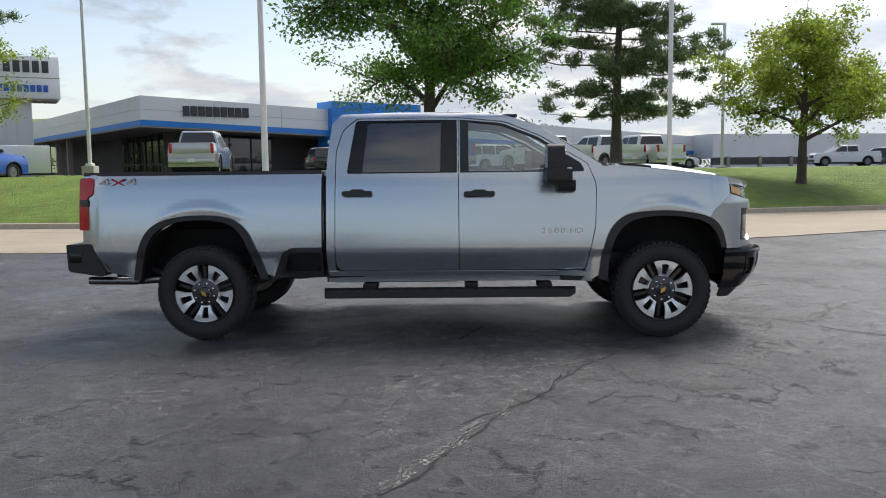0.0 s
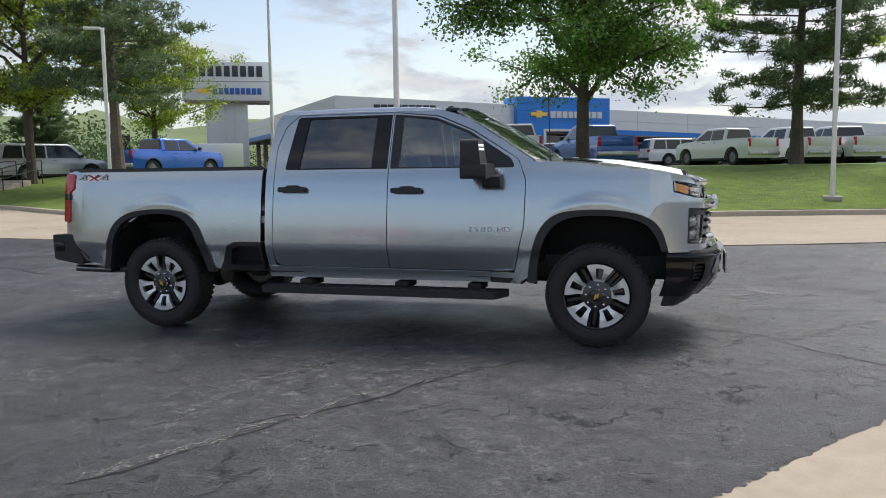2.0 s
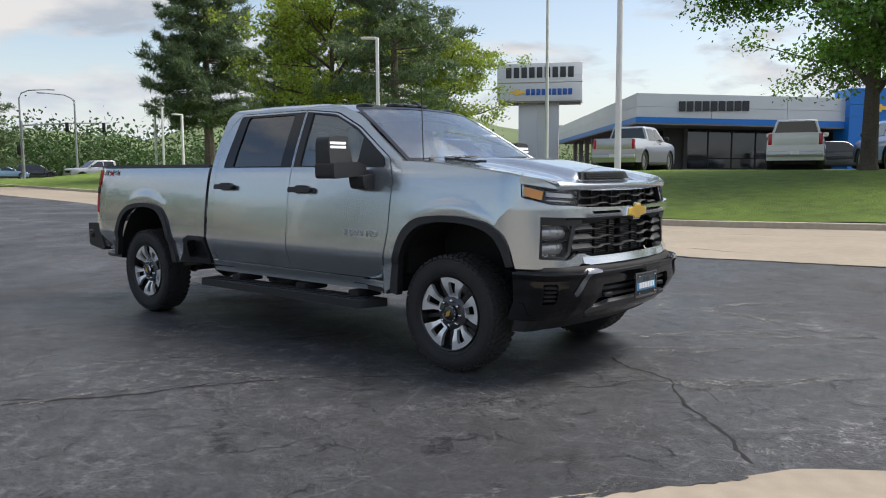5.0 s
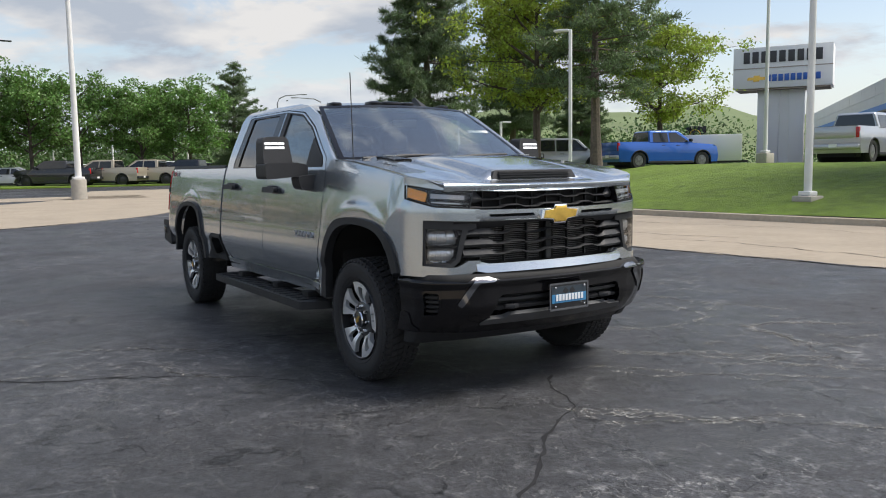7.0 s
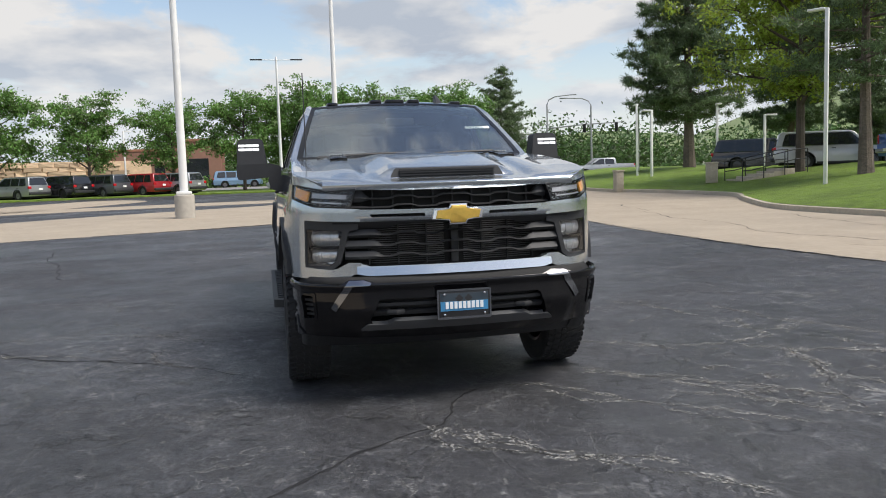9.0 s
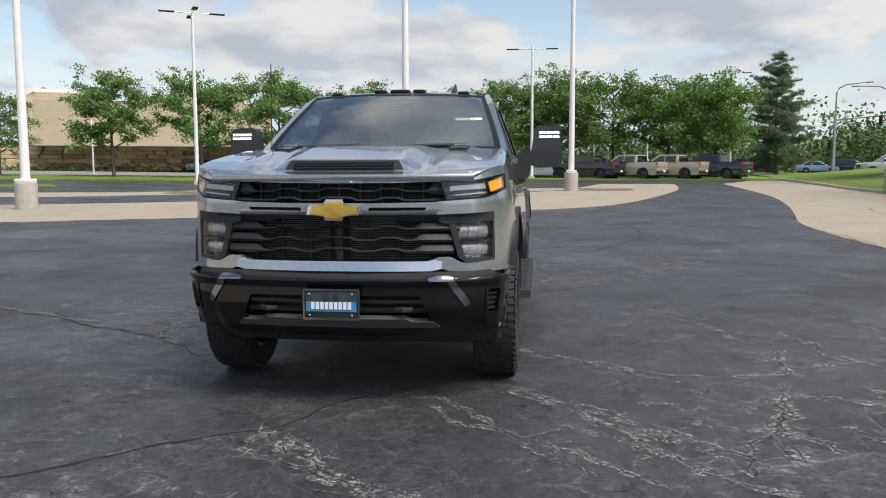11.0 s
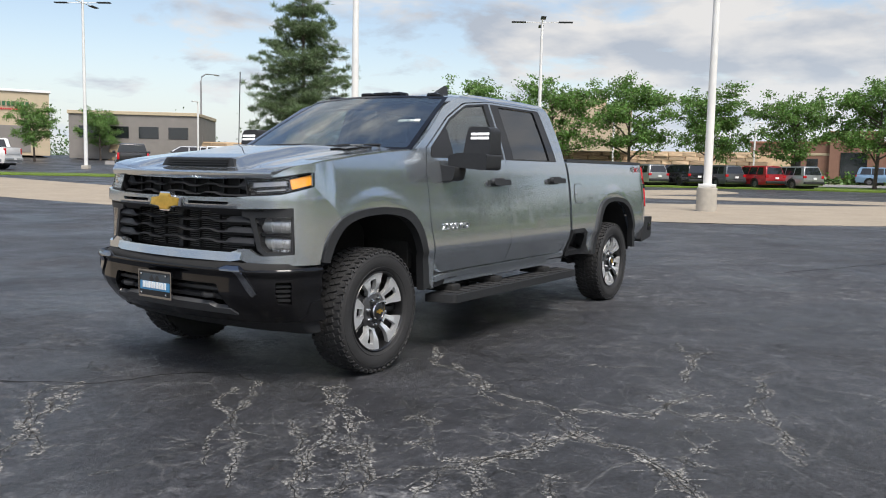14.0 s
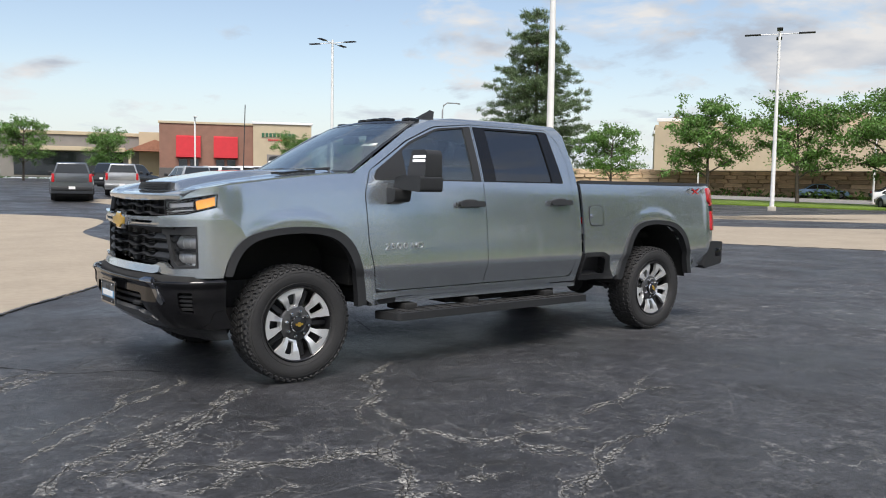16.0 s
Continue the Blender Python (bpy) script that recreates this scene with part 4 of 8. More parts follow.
both(body_side)
part("flap_gap", mapped(fillet([(-1.236, 1.064), (-1.034, 1.064), (-1.034, 1.256), (-1.236, 1.256)], 0.052), side(1, 0.0025), step=(0.1, 0.1), thick=0.004, out=Vector((0, 1, 0))), DARK, truck)
part("flap_lock", boxed((-1.055, half(-1.055, 1.16) + 0.006, 1.16), (0.03, 0.016, 0.03), bevel=0.007), CHROME, truck, "round chrome flap lock")
part("fuel_door", mapped(fillet([(-1.23, 1.07), (-1.04, 1.07), (-1.04, 1.25), (-1.23, 1.25)], 0.05), side(1, 0.004), step=(0.1, 0.1), thick=0.006, out=Vector((0, 1, 0))), PAINT, truck, "fuel filler flap")

# roof, glass, bonnet
def roof_z(x, y):
    return lerp_table([(-0.86, 1.955), (-0.75, 1.992), (-0.3, 2.02), (0.3, 2.015), (0.6, 1.99), (0.84, 1.935)], x) - 0.045 * (y / 0.7) ** 4 - 0.012 * (y / 0.7) ** 2


part("roof", mapped(fillet([(-0.85, -0.70, 0.06), (0.45, -0.70), (0.80, -0.68, 0.05), (0.86, 0), (0.80, 0.68, 0.05), (0.45, 0.70), (-0.85, 0.70, 0.06)]), lambda x, y: (x, y, roof_z(x, y) + 0.008), step=(0.12, 0.08), thick=0.03, out=Vector((0, 0, 1))), PAINT, truck)
part("headliner", mapped([(-0.82, -0.66), (0.76, -0.64), (0.76, 0.64), (-0.82, 0.66)], lambda x, y: (x, y, roof_z(x, y) - 0.05), step=(0.2, 0.2), thick=0.01, out=Vector((0, 0, 1))), LINER, truck)


def screen(u, v):
    """Windscreen surface: u across from -1 to 1, v up from 0 to 1."""
    xe, ze = 1.52 + (0.80 - 1.52) * v, 1.495 + (1.935 - 1.495) * v
    ye = half(xe, ze) - 0.045
    return Vector((xe + (0.13 - 0.05 * v) * (1 - u * u), u * ye, ze + 0.022 * v * (1 - u * u) + 0.012 * math.sin(v * math.pi)))


ws = part("windscreen", mapped([(-0.985, 0), (0.985, 0), (0.985, 1), (-0.985, 1)], screen, step=(0.14, 0.12), thick=0.005, out=Vector((1, 0, 1))), SCREEN, truck, "clear windscreen glass")
ws.visible_shadow = False
rim = [(-1, -0.03), (1, -0.03), (1, 1.01), (-1, 1.01)]
part("windscreen_border", mapped(rim, lambda u, v: screen(u, v) + Vector((0.001, 0, 0.002)), holes=[fillet([(-0.955, 0.05), (0.955, 0.05), (0.955, 0.965), (-0.955, 0.965)], 0.02)], step=(0.14, 0.12), thick=0.003, out=Vector((1, 0, 1))), GLOSS, truck)


def hood_z(x, y):
    a = abs(y)
    z = crest(x) + 0.012 - 0.0 * a
    mid = lerp_table([(1.45, 1.525), (1.84, 1.495), (2.2, 1.445), (2.55, 1.385), (2.72, 1.345), (2.9, 1.31)], x)
    z = mid + (z - mid) * sm(a, 0.42, 0.80)
    z += 0.016 * sm(a, 0.50, 0.56) * (1 - sm(a, 0.60, 0.74)) * (1 - sm(x, 2.6, 2.8))
    dome = (1 - sm(a, 0.32, 0.46)) * (1 - sm(x, 2.655, 2.70)) * sm(x, 1.5, 2.2)
    return z + 0.055 * dome


def hood_front(y):
    return 2.870 - 0.15 * y * y


rim = [(1.56, -0.885)] + [(x, -(half(x, crest(x)) - 0.012)) for x in (1.8, 2.1, 2.4, 2.6)] + [(2.69, -0.875), (2.733, -0.838)] + [(hood_front(y), y) for y in (-0.78, -0.6, -0.3, 0, 0.3, 0.6, 0.78)] + [(2.733, 0.838), (2.69, 0.875)] + [(x, half(x, crest(x)) - 0.012) for x in (2.6, 2.4, 2.1, 1.8)] + [(1.56, 0.885), (1.60, 0.45), (1.62, 0), (1.60, -0.45)]
part("bonnet", mapped(rim, lambda x, y: (x, y, hood_z(x, y) - 0.02 * sm(x, hood_front(y) - 0.05, hood_front(y))), step=(0.045, 0.04), thick=0.02, out=Vector((0, 0, 1))), PAINT, truck)
# scoop mouth
bm = bmesh.new()
prism(bm, fillet([(-0.36, 1.352, 0.01), (0.36, 1.352, 0.01), (0.325, 1.412, 0.02), (-0.325, 1.412, 0.02)]), lambda y, z: (2.712 - 0.30 * (z - 1.352) - 0.1 * y * y, y, z), lambda y, z: (2.60, y, z - 0.012))
scoop = part("bonnet_scoop", bm, TRIM, truck, "black scoop mouth")
bm = bmesh.new()
for z in (1.368, 1.384, 1.400):
    box(bm, (2.712 - 0.30 * (z - 1.352), 0, z), (0.012, 0.60, 0.006))
part("scoop_slat", bm, TRIM, scoop)
part("cowl", mapped([(1.44, -0.86), (1.64, -0.86), (1.70, 0), (1.64, 0.86), (1.44, 0.86)], lambda x, y: (x, y, 1.485), step=(0.1, 0.2), thick=0.02, out=Vector((0, 0, 1))), TRIM, truck)
for y0, y1 in ((-0.72, 0.0), (0.02, 0.62)):
    part("wiper", tube(bmesh.new(), [(1.61, y0, 1.512), (1.60, (y0 + y1) / 2, 1.53), (1.56, y1, 1.535)], 0.011, 6), TRIM, truck)
for sgn in (-1, 1):
    bm = mapped(fillet([(1.70, 0.54), (2.02, 0.54), (1.98, 0.66), (1.70, 0.66)], 0.01), lambda x, y: (x, sgn * y, hood_z(x, y) + 0.012), step=(0.08, 0.05), thick=0.014, out=Vector((0, 0, 1)))
    vent = part("bonnet_badge", bm, GLOSS, truck, "gloss black bonnet insert")
    bm = bmesh.new()
    for i in range(5):
        box(bm, (1.80, sgn * (0.565 + i * 0.018), hood_z(1.80, 0.60) + 0.016), (0.045, 0.012, 0.006))
    part("badge_letter", bm, LETTER, vent, "unreadable bright letters")


# front end
def nose(y):
    return 2.905 - 0.19 * y * y


def face(off=0.0, lean=0.0):
    return lambda y, z: (nose(y) + off - lean * (1.17 - z), y, z)


FWD = Vector((1, 0, 0))


def corner(sgn, off=0.0, swell=0.0):
    """The front corner in plan: s metres along it from the wing seam round to the front, and a height."""
    def fn(s, z):
        run = 0.0
        for (ax, ay), (bx, by) in zip(PLAN, PLAN[1:]):
            d = math.hypot(bx - ax, by - ay)
            if s <= run + d or (bx, by) == PLAN[-1]:
                f = (s - run) / d
                nx, ny = (ay - by) / d, (bx - ax) / d
                o = off + swell * sm(s, 0.30, 0.45)
                tuck = 0.03 * sm(z, 1.16, 1.34)
                return (ax + (bx - ax) * f + nx * o - tuck * 0.6, sgn * (ay + (by - ay) * f + ny * o - tuck * 0.5), z)
            run += d
    return fn


# bonnet lip
part("bonnet_lip", mapped([(-0.775, 1.288), (0.775, 1.288), (0.775, 1.352), (0.3, 1.352), (-0.3, 1.352), (-0.775, 1.352)], lambda y, z: (hood_front(y) + 0.012 * math.sin((z - 1.288) / 0.064 * math.pi) - 0.02 * sm(z, 1.33, 1.352), y, min(z, hood_z(hood_front(y) - 0.05, y) - 0.004)), step=(0.05, 0.008), thick=0.03, out=FWD), PAINT, truck)
# lower grille: dark back, fine mesh, fins, three winged slats
g = part("grille", mapped(fillet([(-0.70, 0.825), (0.70, 0.825), (0.74, 1.10), (-0.74, 1.10)], 0.02), face(-0.12), step=(0.1, 0), thick=0.01, out=FWD), DARK, truck, "black mesh grille")
bm = bmesh.new()
for z in np.arange(0.85, 1.09, 0.0125):
    for y0, y1 in ((-0.50, -0.06), (0.06, 0.50)):
        tube(bm, [(nose(y) - 0.10, y, z) for y in np.linspace(y0, y1, 5)], 0.0025, 4, False)
tagged(part("grille_mesh", bm, mat("radiator_aluminium", (0.16, 0.16, 0.165), 0.5, 0.5), g, "fine radiator mesh"), kind="stuff")
for i in range(7):
    y = -0.51 + i * 0.17
    part("grille_fin", boxed((nose(y) - 0.085, y, 0.965), (0.02, 0.009, 0.25)), TRIM, g)


def winged_slat(parent, zc, half_w, wing, thin, y_in, back, drop=0.0):
    """A slat: broad flat wings at the ends, a thin stepped line between them."""
    bm = bmesh.new()
    ring = []
    for i in range(61):
        y = -half_w + 2 * half_w * i / 60
        a = abs(y)
        th = thin + (wing - thin) * sm(a, y_in, y_in + 0.06)
        step_ = 0.016 * (1 - sm(a, 0.07, 0.12)) + 0.014 * sm(a, 0.22, 0.26) * (1 - sm(a, 0.34, 0.39))
        up_ = step_ + (wing - thin) * 0.28 * sm(a, y_in, y_in + 0.06)
        xo = nose(y) + back
        lo, hi = zc + up_ - th / 2, zc + up_ + th / 2
        ring.append([bm.verts.new(c) for c in ((xo - 0.012, y, lo), (xo + 0.006, y, lo + th * 0.35), (xo - 0.014, y, hi), (xo - 0.06, y, hi - 0.004), (xo - 0.06, y, lo + 0.004))])
    for a, b in zip(ring, ring[1:]):
        for j in range(5):
            bm.faces.new((a[j - 1], a[j], b[j], b[j - 1]))
    bm.faces.new(ring[0][::-1]), bm.faces.new(ring[-1])
    return part("grille_slat", bm, TRIM, parent, "", smooth=25)


for z in (0.895, 0.958, 1.022):
    winged_slat(g, z, 0.66 + 0.25 * (z - 0.895), 0.050, 0.013, 0.43, -0.005)
part("grille_brow", mapped([(-0.72, 1.062), (-0.40, 1.062), (-0.34, 1.085), (0.34, 1.085), (0.40, 1.062), (0.72, 1.062), (0.73, 1.105), (-0.73, 1.105)], lambda y, z: (nose(y) + 0.02 - 1.0 * (1.105 - z), y, z), step=(0.08, 0.02), thick=0.03, out=FWD), TRIM, g)
part("centre_post", boxed((2.815, 0, 0.96), (0.04, 0.05, 0.25), bevel=0.01), TRIM, g)
up = part("upper_grille", mapped([(-0.70, 1.165), (0.70, 1.165), (0.70, 1.295), (-0.70, 1.295)], face(-0.12), step=(0.1, 0), thick=0.01, out=FWD), DARK, truck)
winged_slat(up, 1.235, 0.655, 0.075, 0.014, 0.50, -0.045)
winged_slat(up, 1.183, 0.655, 0.020, 0.012, 0.50, -0.035)
for i in range(11):
    y = -0.60 + i * 0.12
    part("grille_fin", boxed((nose(y) - 0.10, y, 1.225), (0.02, 0.009, 0.12)), TRIM, up)
# painted bar with slots, carrying the badge
bar = [(-0.60, 1.103), (0.60, 1.103), (0.60, 1.176), (0.25, 1.170), (-0.25, 1.170), (-0.60, 1.176)]
slots = [fillet([(s * 0.19, 1.127), (s * 0.50, 1.127), (s * 0.52, 1.146), (s * 0.20, 1.146)], 0.006) for s in (-1, 1)]
part("front_bar", mapped(bar, lambda y, z: (nose(y) + 0.032 - 4.0 * max(0, 1.125 - z) ** 1.5, y, z), holes=slots, step=(0.08, 0.012), thick=0.06, out=FWD), PAINT, truck)
part("bar_insert", mapped([(-0.58, 1.12), (0.58, 1.12), (0.58, 1.152), (-0.58, 1.152)], face(-0.012), step=(0.1, 0), thick=0.01, out=FWD), DARK, truck)
tie = [(-0.165, -0.03), (-0.055, -0.03), (-0.06, -0.062), (0.05, -0.062), (0.055, -0.03), (0.15, -0.03), (0.165, 0.03), (0.055, 0.03), (0.06, 0.062), (-0.05, 0.062), (-0.055, 0.03), (-0.15, 0.03)]
for name, k, kz, x0, x1, mt in (("badge_rim", 0.96, 1.0, 2.915, 2.952, CHROME), ("badge_face", 0.83, 0.83, 2.915, 2.960, GOLD)):
    bm = bmesh.new()
    prism(bm, [(y * k, z * kz) for y, z in tie], lambda y, z: (x0, y, 1.132 + z), lambda y, z: (x1, y, 1.132 + z))
    bmesh.ops.bevel(bm, geom=[e for e in bm.edges if all(abs(v.co.x - x1) < 1e-4 for v in e.verts)], offset=0.006, segments=2, affect="EDGES", profile=0.5)
    part(name, bm, mt, truck, "gold cross-shaped badge face" if mt is GOLD else "", smooth=30)
LAMPSILVER = mat("silvered_reflector", (0.86, 0.87, 0.88), 0.22, 0.65)
REFLECTOR = mat("lamp_reflector", (0.92, 0.92, 0.93), 0.15, 1.0, grain=(22, 0.6, 3), bump=(34, 0.02))


def lamp_side(sgn, out):
    o2 = Vector((1, sgn * 0.8, 0))
    # painted corner that frames the lower lamp on three sides
    rim = [(0.165, 1.245), (0.36, 1.196), (0.64, 1.178), (0.64, 1.105), (0.290, 1.118), (0.282, 0.84), (0.47, 0.828), (0.50, 0.833), (0.565, 0.866), (0.64, 0.864), (0.64, 0.80), (0.595, 0.795), (0.52, 0.752), (0.36, 0.772), (0.123, 0.775), (0.117, 0.80), (0.095, 0.88), (0.06, 0.95), (0.0, 1.01), (-0.035, 1.04), (0.002, 1.105)]
    part("fascia_corner", mapped(rim, corner(sgn, 0.0, 0.03), step=(0.03, 0.03), thick=0.03, out=o2), PAINT, truck)
    # slim upper lamp wrapping round the corner
    lens = [(0.172, 1.252), (0.36, 1.205), (0.578, 1.190), (0.600, 1.284), (0.40, 1.290), (0.172, 1.328)]
    lamp = part("headlamp", mapped(lens, corner(sgn, -0.035), step=(0.03, 0), thick=0.02, out=o2), GLOSS, truck, "black slim headlamp")
    part("lamp_rim", mapped([(0.166, 1.248), (0.36, 1.199), (0.585, 1.183), (0.607, 1.291), (0.40, 1.297), (0.166, 1.333)], corner(sgn, 0.004), holes=[lens], step=(0.03, 0), thick=0.05, out=o2), GLOSS, lamp)
    part("lens", mapped(lens, corner(sgn, 0.0), step=(0.03, 0), thick=0.003, out=o2), SMOKE, lamp, "clear smoked lens").visible_shadow = False
    part("indicator", mapped(fillet([(0.18, 1.258), (0.30, 1.228), (0.315, 1.285), (0.18, 1.318)], 0.01), corner(sgn, -0.010), step=(0.03, 0), thick=0.012, out=o2), AMBER, lamp, "amber indicator")
    part("light_strip", mapped([(0.335, 1.250), (0.555, 1.236), (0.555, 1.262), (0.335, 1.278)], corner(sgn, -0.015), step=(0.03, 0), thick=0.008, out=o2), STRIP, lamp)
    part("light_strip", mapped([(0.34, 1.222), (0.53, 1.208), (0.53, 1.216), (0.34, 1.231)], corner(sgn, -0.015), step=(0.03, 0), thick=0.008, out=o2), STRIP, lamp)
    # wing tip over the lamp
    tip = [(0.158, 1.338), (0.40, 1.300), (0.47, 1.293), (0.455, 1.345), (0.40, 1.352), (0.158, 1.385)]
    part("wing_tip", mapped(tip, corner(sgn, 0.0), step=(0.03, 0), thick=0.05, out=o2), PAINT, truck)
    # lower lamp cluster in a dark bezel
    hole = fillet([(0.302, 0.852, 0.015), (0.450, 0.848, 0.02), (0.490, 0.878, 0.02), (0.532, 1.055, 0.01), (0.302, 1.066, 0.01)])
    bez = [(0.290, 0.838), (0.47, 0.828), (0.515, 0.86), (0.57, 1.05), (0.625, 1.06), (0.625, 1.11), (0.290, 1.118)]
    low = part("lower_lamp", mapped(bez, corner(sgn, 0.0, 0.005), holes=[hole], step=(0.04, 0.06), thick=0.09, out=o2), TRIM, truck, "black lower lamp housing")
    part("reflector", mapped(hole, corner(sgn, -0.07), step=(0.03, 0.03), thick=0.01, out=o2), REFLECTOR, low)
    for z0, z1 in ((0.868, 0.942), (0.966, 1.052)):
        k_ = (z0 - 0.868) * 0.27
        bm = mapped([(0.308, z0), (0.475 + k_, z0), (0.495 + k_, z1), (0.308, z1)], lambda s_, z: corner(sgn, -0.040 + 0.006 * math.cos(s_ * 2 * math.pi / 0.022) - 9.0 * (z - (z0 + z1) / 2) ** 2)(s_, z), step=(0.0055, 0.03), thick=0.006, out=o2)
        part("projector", bm, LAMPSILVER, low, "fluted bright reflector")
    part("divider", mapped([(0.304, 0.945), (0.505, 0.945), (0.508, 0.962), (0.304, 0.962)], corner(sgn, -0.015), step=(0.04, 0), thick=0.04, out=o2), GLOSS, low)
    part("lens", mapped(hole, corner(sgn, -0.004), step=(0.04, 0.06), thick=0.003, out=o2), SMOKE, low, "clear lens").visible_shadow = False


both(lamp_side)
# painted chin under the grille
chin = [(-0.60, 0.866), (-0.52, 0.842), (0.52, 0.842), (0.60, 0.866), (0.60, 0.80), (0.54, 0.788), (-0.54, 0.788), (-0.60, 0.80)]
part("chin", mapped(chin, lambda y, z: (nose(y) + 0.03 + 0.35 * max(0, 0.842 - z), y, z), step=(0.06, 0.02), thick=0.06, out=FWD), PAINT, truck)


BPLAN = [(3.035, 0.0), (3.022, 0.30), (2.987, 0.60), (2.957, 0.72), (2.922, 0.80), (2.872, 0.875), (2.80, 0.932), (2.70, 0.962), (2.585, 0.975)]


BPLAN = [(x - 0.035 * sm(x, 2.6, 2.85), y * 0.985) for x, y in BPLAN]


def bump(off=0.0):
    """The bumper's skin: s metres round it from the middle, and a height."""
    def fn(s, z):
        run, a_ = 0.0, abs(s)
        for i, ((ax, ay), (bx, by)) in enumerate(zip(BPLAN, BPLAN[1:])):
            d = math.hypot(bx - ax, by - ay)
            if a_ <= run + d or i == len(BPLAN) - 2:
                f = (a_ - run) / d
                nx, ny = (by - ay) / d, (ax - bx) / d
                o = off + 0.018 * sm(z, 0.705, 0.735) - 0.9 * max(0, z - 0.748) - 0.012 * sm(a_, 0.70, 0.76) * sm(z, 0.66, 0.58)
                back = 1.7 * max(0, 0.60 - z) ** 1.5 * (1 - 0.45 * sm(a_, 0.72, 1.1))
                return (ax + (bx - ax) * f + nx * o - back, math.copysign(ay + (by - ay) * f + ny * o, s), z)
            run += d
    return fn


def mirrored(pts):
    """Completes a half outline (s > 0, top to bottom) to both sides."""
    return [(-p[0], *p[1:]) for p in pts[::-1]] + list(pts)


B_OUT = fillet(mirrored([(0.50, 0.752, 0.02), (0.57, 0.775, 0.02), (0.66, 0.775, 0.02), (0.72, 0.745, 0.02), (0.80, 0.755, 0.02), (1.20, 0.765, 0.01), (1.205, 0.60), (1.18, 0.44, 0.02), (0.95, 0.43, 0.03), (0.6, 0.41), (0.2, 0.40)]))
B_OPEN = fillet([(-0.55, 0.505, 0.02), (-0.44, 0.505, 0.01), (-0.40, 0.525, 0.01), (0.40, 0.525, 0.01), (0.44, 0.505, 0.01), (0.55, 0.505, 0.02), (0.49, 0.655, 0.03), (-0.49, 0.655, 0.03)])


def fog(s, k):
    return fillet([(s * (0.885 - k), 0.545 - k), (s * (0.985 + k), 0.540 - k), (s * (0.985 + k), 0.685 + k), (s * (0.885 - k), 0.685 + k)], 0.015)


bumper = part("front_bumper", mapped(B_OUT, bump(), holes=[B_OPEN, fog(-1, 0), fog(1, 0)], step=(0.04, 0.02), thick=0.07, out=FWD), GLOSS, truck, "gloss black bumper")
part("lower_grille", mapped(B_OPEN, bump(-0.065), step=(0.1, 0), thick=0.02, out=FWD), DARK, bumper)
for z in (0.565, 0.62):
    part("grille_slat", mapped([(-0.52, z - 0.010), (0.52, z - 0.010), (0.52, z + 0.010), (-0.52, z + 0.010)], bump(-0.03), step=(0.1, 0), thick=0.03, out=FWD), TRIM, bumper)
part("skid_trim", mapped(fillet([(-0.60, 0.462), (0.60, 0.462), (0.555, 0.50), (0.44, 0.50), (0.40, 0.52), (-0.40, 0.52), (-0.44, 0.50), (-0.555, 0.50)], 0.008), bump(0.012), step=(0.1, 0.02), thick=0.03, out=FWD), mat("dark_grey_trim", (0.07, 0.072, 0.075), 0.4), bumper)
part("upper_opening", mapped(fillet([(-0.60, 0.72), (0.60, 0.72), (0.58, 0.80), (-0.58, 0.80)], 0.02), lambda y, z: (2.895 - 0.12 * y * y, y, z), step=(0.1, 0), thick=0.02, out=FWD), DARK, bumper)
part("bumper_step", mapped([(-1.15, 0.735), (1.15, 0.735), (1.15, 0.785), (-1.15, 0.785)], bump(-0.045), step=(0.06, 0), thick=0.03, out=FWD), DARK, bumper)
for sgn in (-1, 1):
    o2 = Vector((1, sgn, 0))
    part("chrome_strip", mapped(fillet([(sgn * 0.53, 0.756), (sgn * 0.575, 0.772), (sgn * 0.660, 0.772), (sgn * 0.775, 0.612), (sgn * 0.745, 0.588), (sgn * 0.635, 0.738), (sgn * 0.54, 0.742)], 0.008), bump(0.010), step=(0.04, 0.02), thick=0.02, out=o2), DARKCHROME, bumper, "dark chrome strip")
    vent_ = part("air_vent", mapped(fog(sgn, 0.0), bump(-0.045), step=(0.04, 0), thick=0.02, out=o2), DARK, bumper)
    for i in range(4):
        z = 0.560 + i * 0.029
        part("vent_slat", mapped([(sgn * 0.885, z), (sgn * 0.985, z), (sgn * 0.985, z + 0.015), (sgn * 0.885, z + 0.015)], bump(-0.016), step=(0.04, 0), thick=0.02, out=o2), TRIM, vent_)
    part("vent_rim", mapped(fog(sgn, 0.014), bump(0.006), holes=[fog(sgn, -0.002)], step=(0.04, 0.04), thick=0.02, out=o2), GLOSS, vent_)
    bm = tube(bmesh.new(), [(2.87, sgn * 0.35, 0.575), (2.945, sgn * 0.35, 0.575), (2.965, sgn * 0.39, 0.575), (2.945, sgn * 0.43, 0.575), (2.87, sgn * 0.43, 0.575)], 0.016, 8)
    part("tow_hook", bm, TRIM, bumper, "black tow hook")
    part("corner_moulding", mapped(fillet([(sgn * 0.95, 0.428), (sgn * 1.19, 0.428), (sgn * 1.195, 0.555), (sgn * 1.12, 0.545), (sgn * 1.06, 0.475)], 0.015), bump(0.008), step=(0.04, 0.03), thick=0.02, out=o2), GLOSS, bumper)
    part("valance_end", mapped(fillet([(sgn * 0.80, 0.345), (sgn * 1.12, 0.345), (sgn * 1.15, 0.44), (sgn * 0.80, 0.43)], 0.02), bump(-0.02), step=(0.06, 0.06), thick=0.03, out=o2), TRIM, bumper)
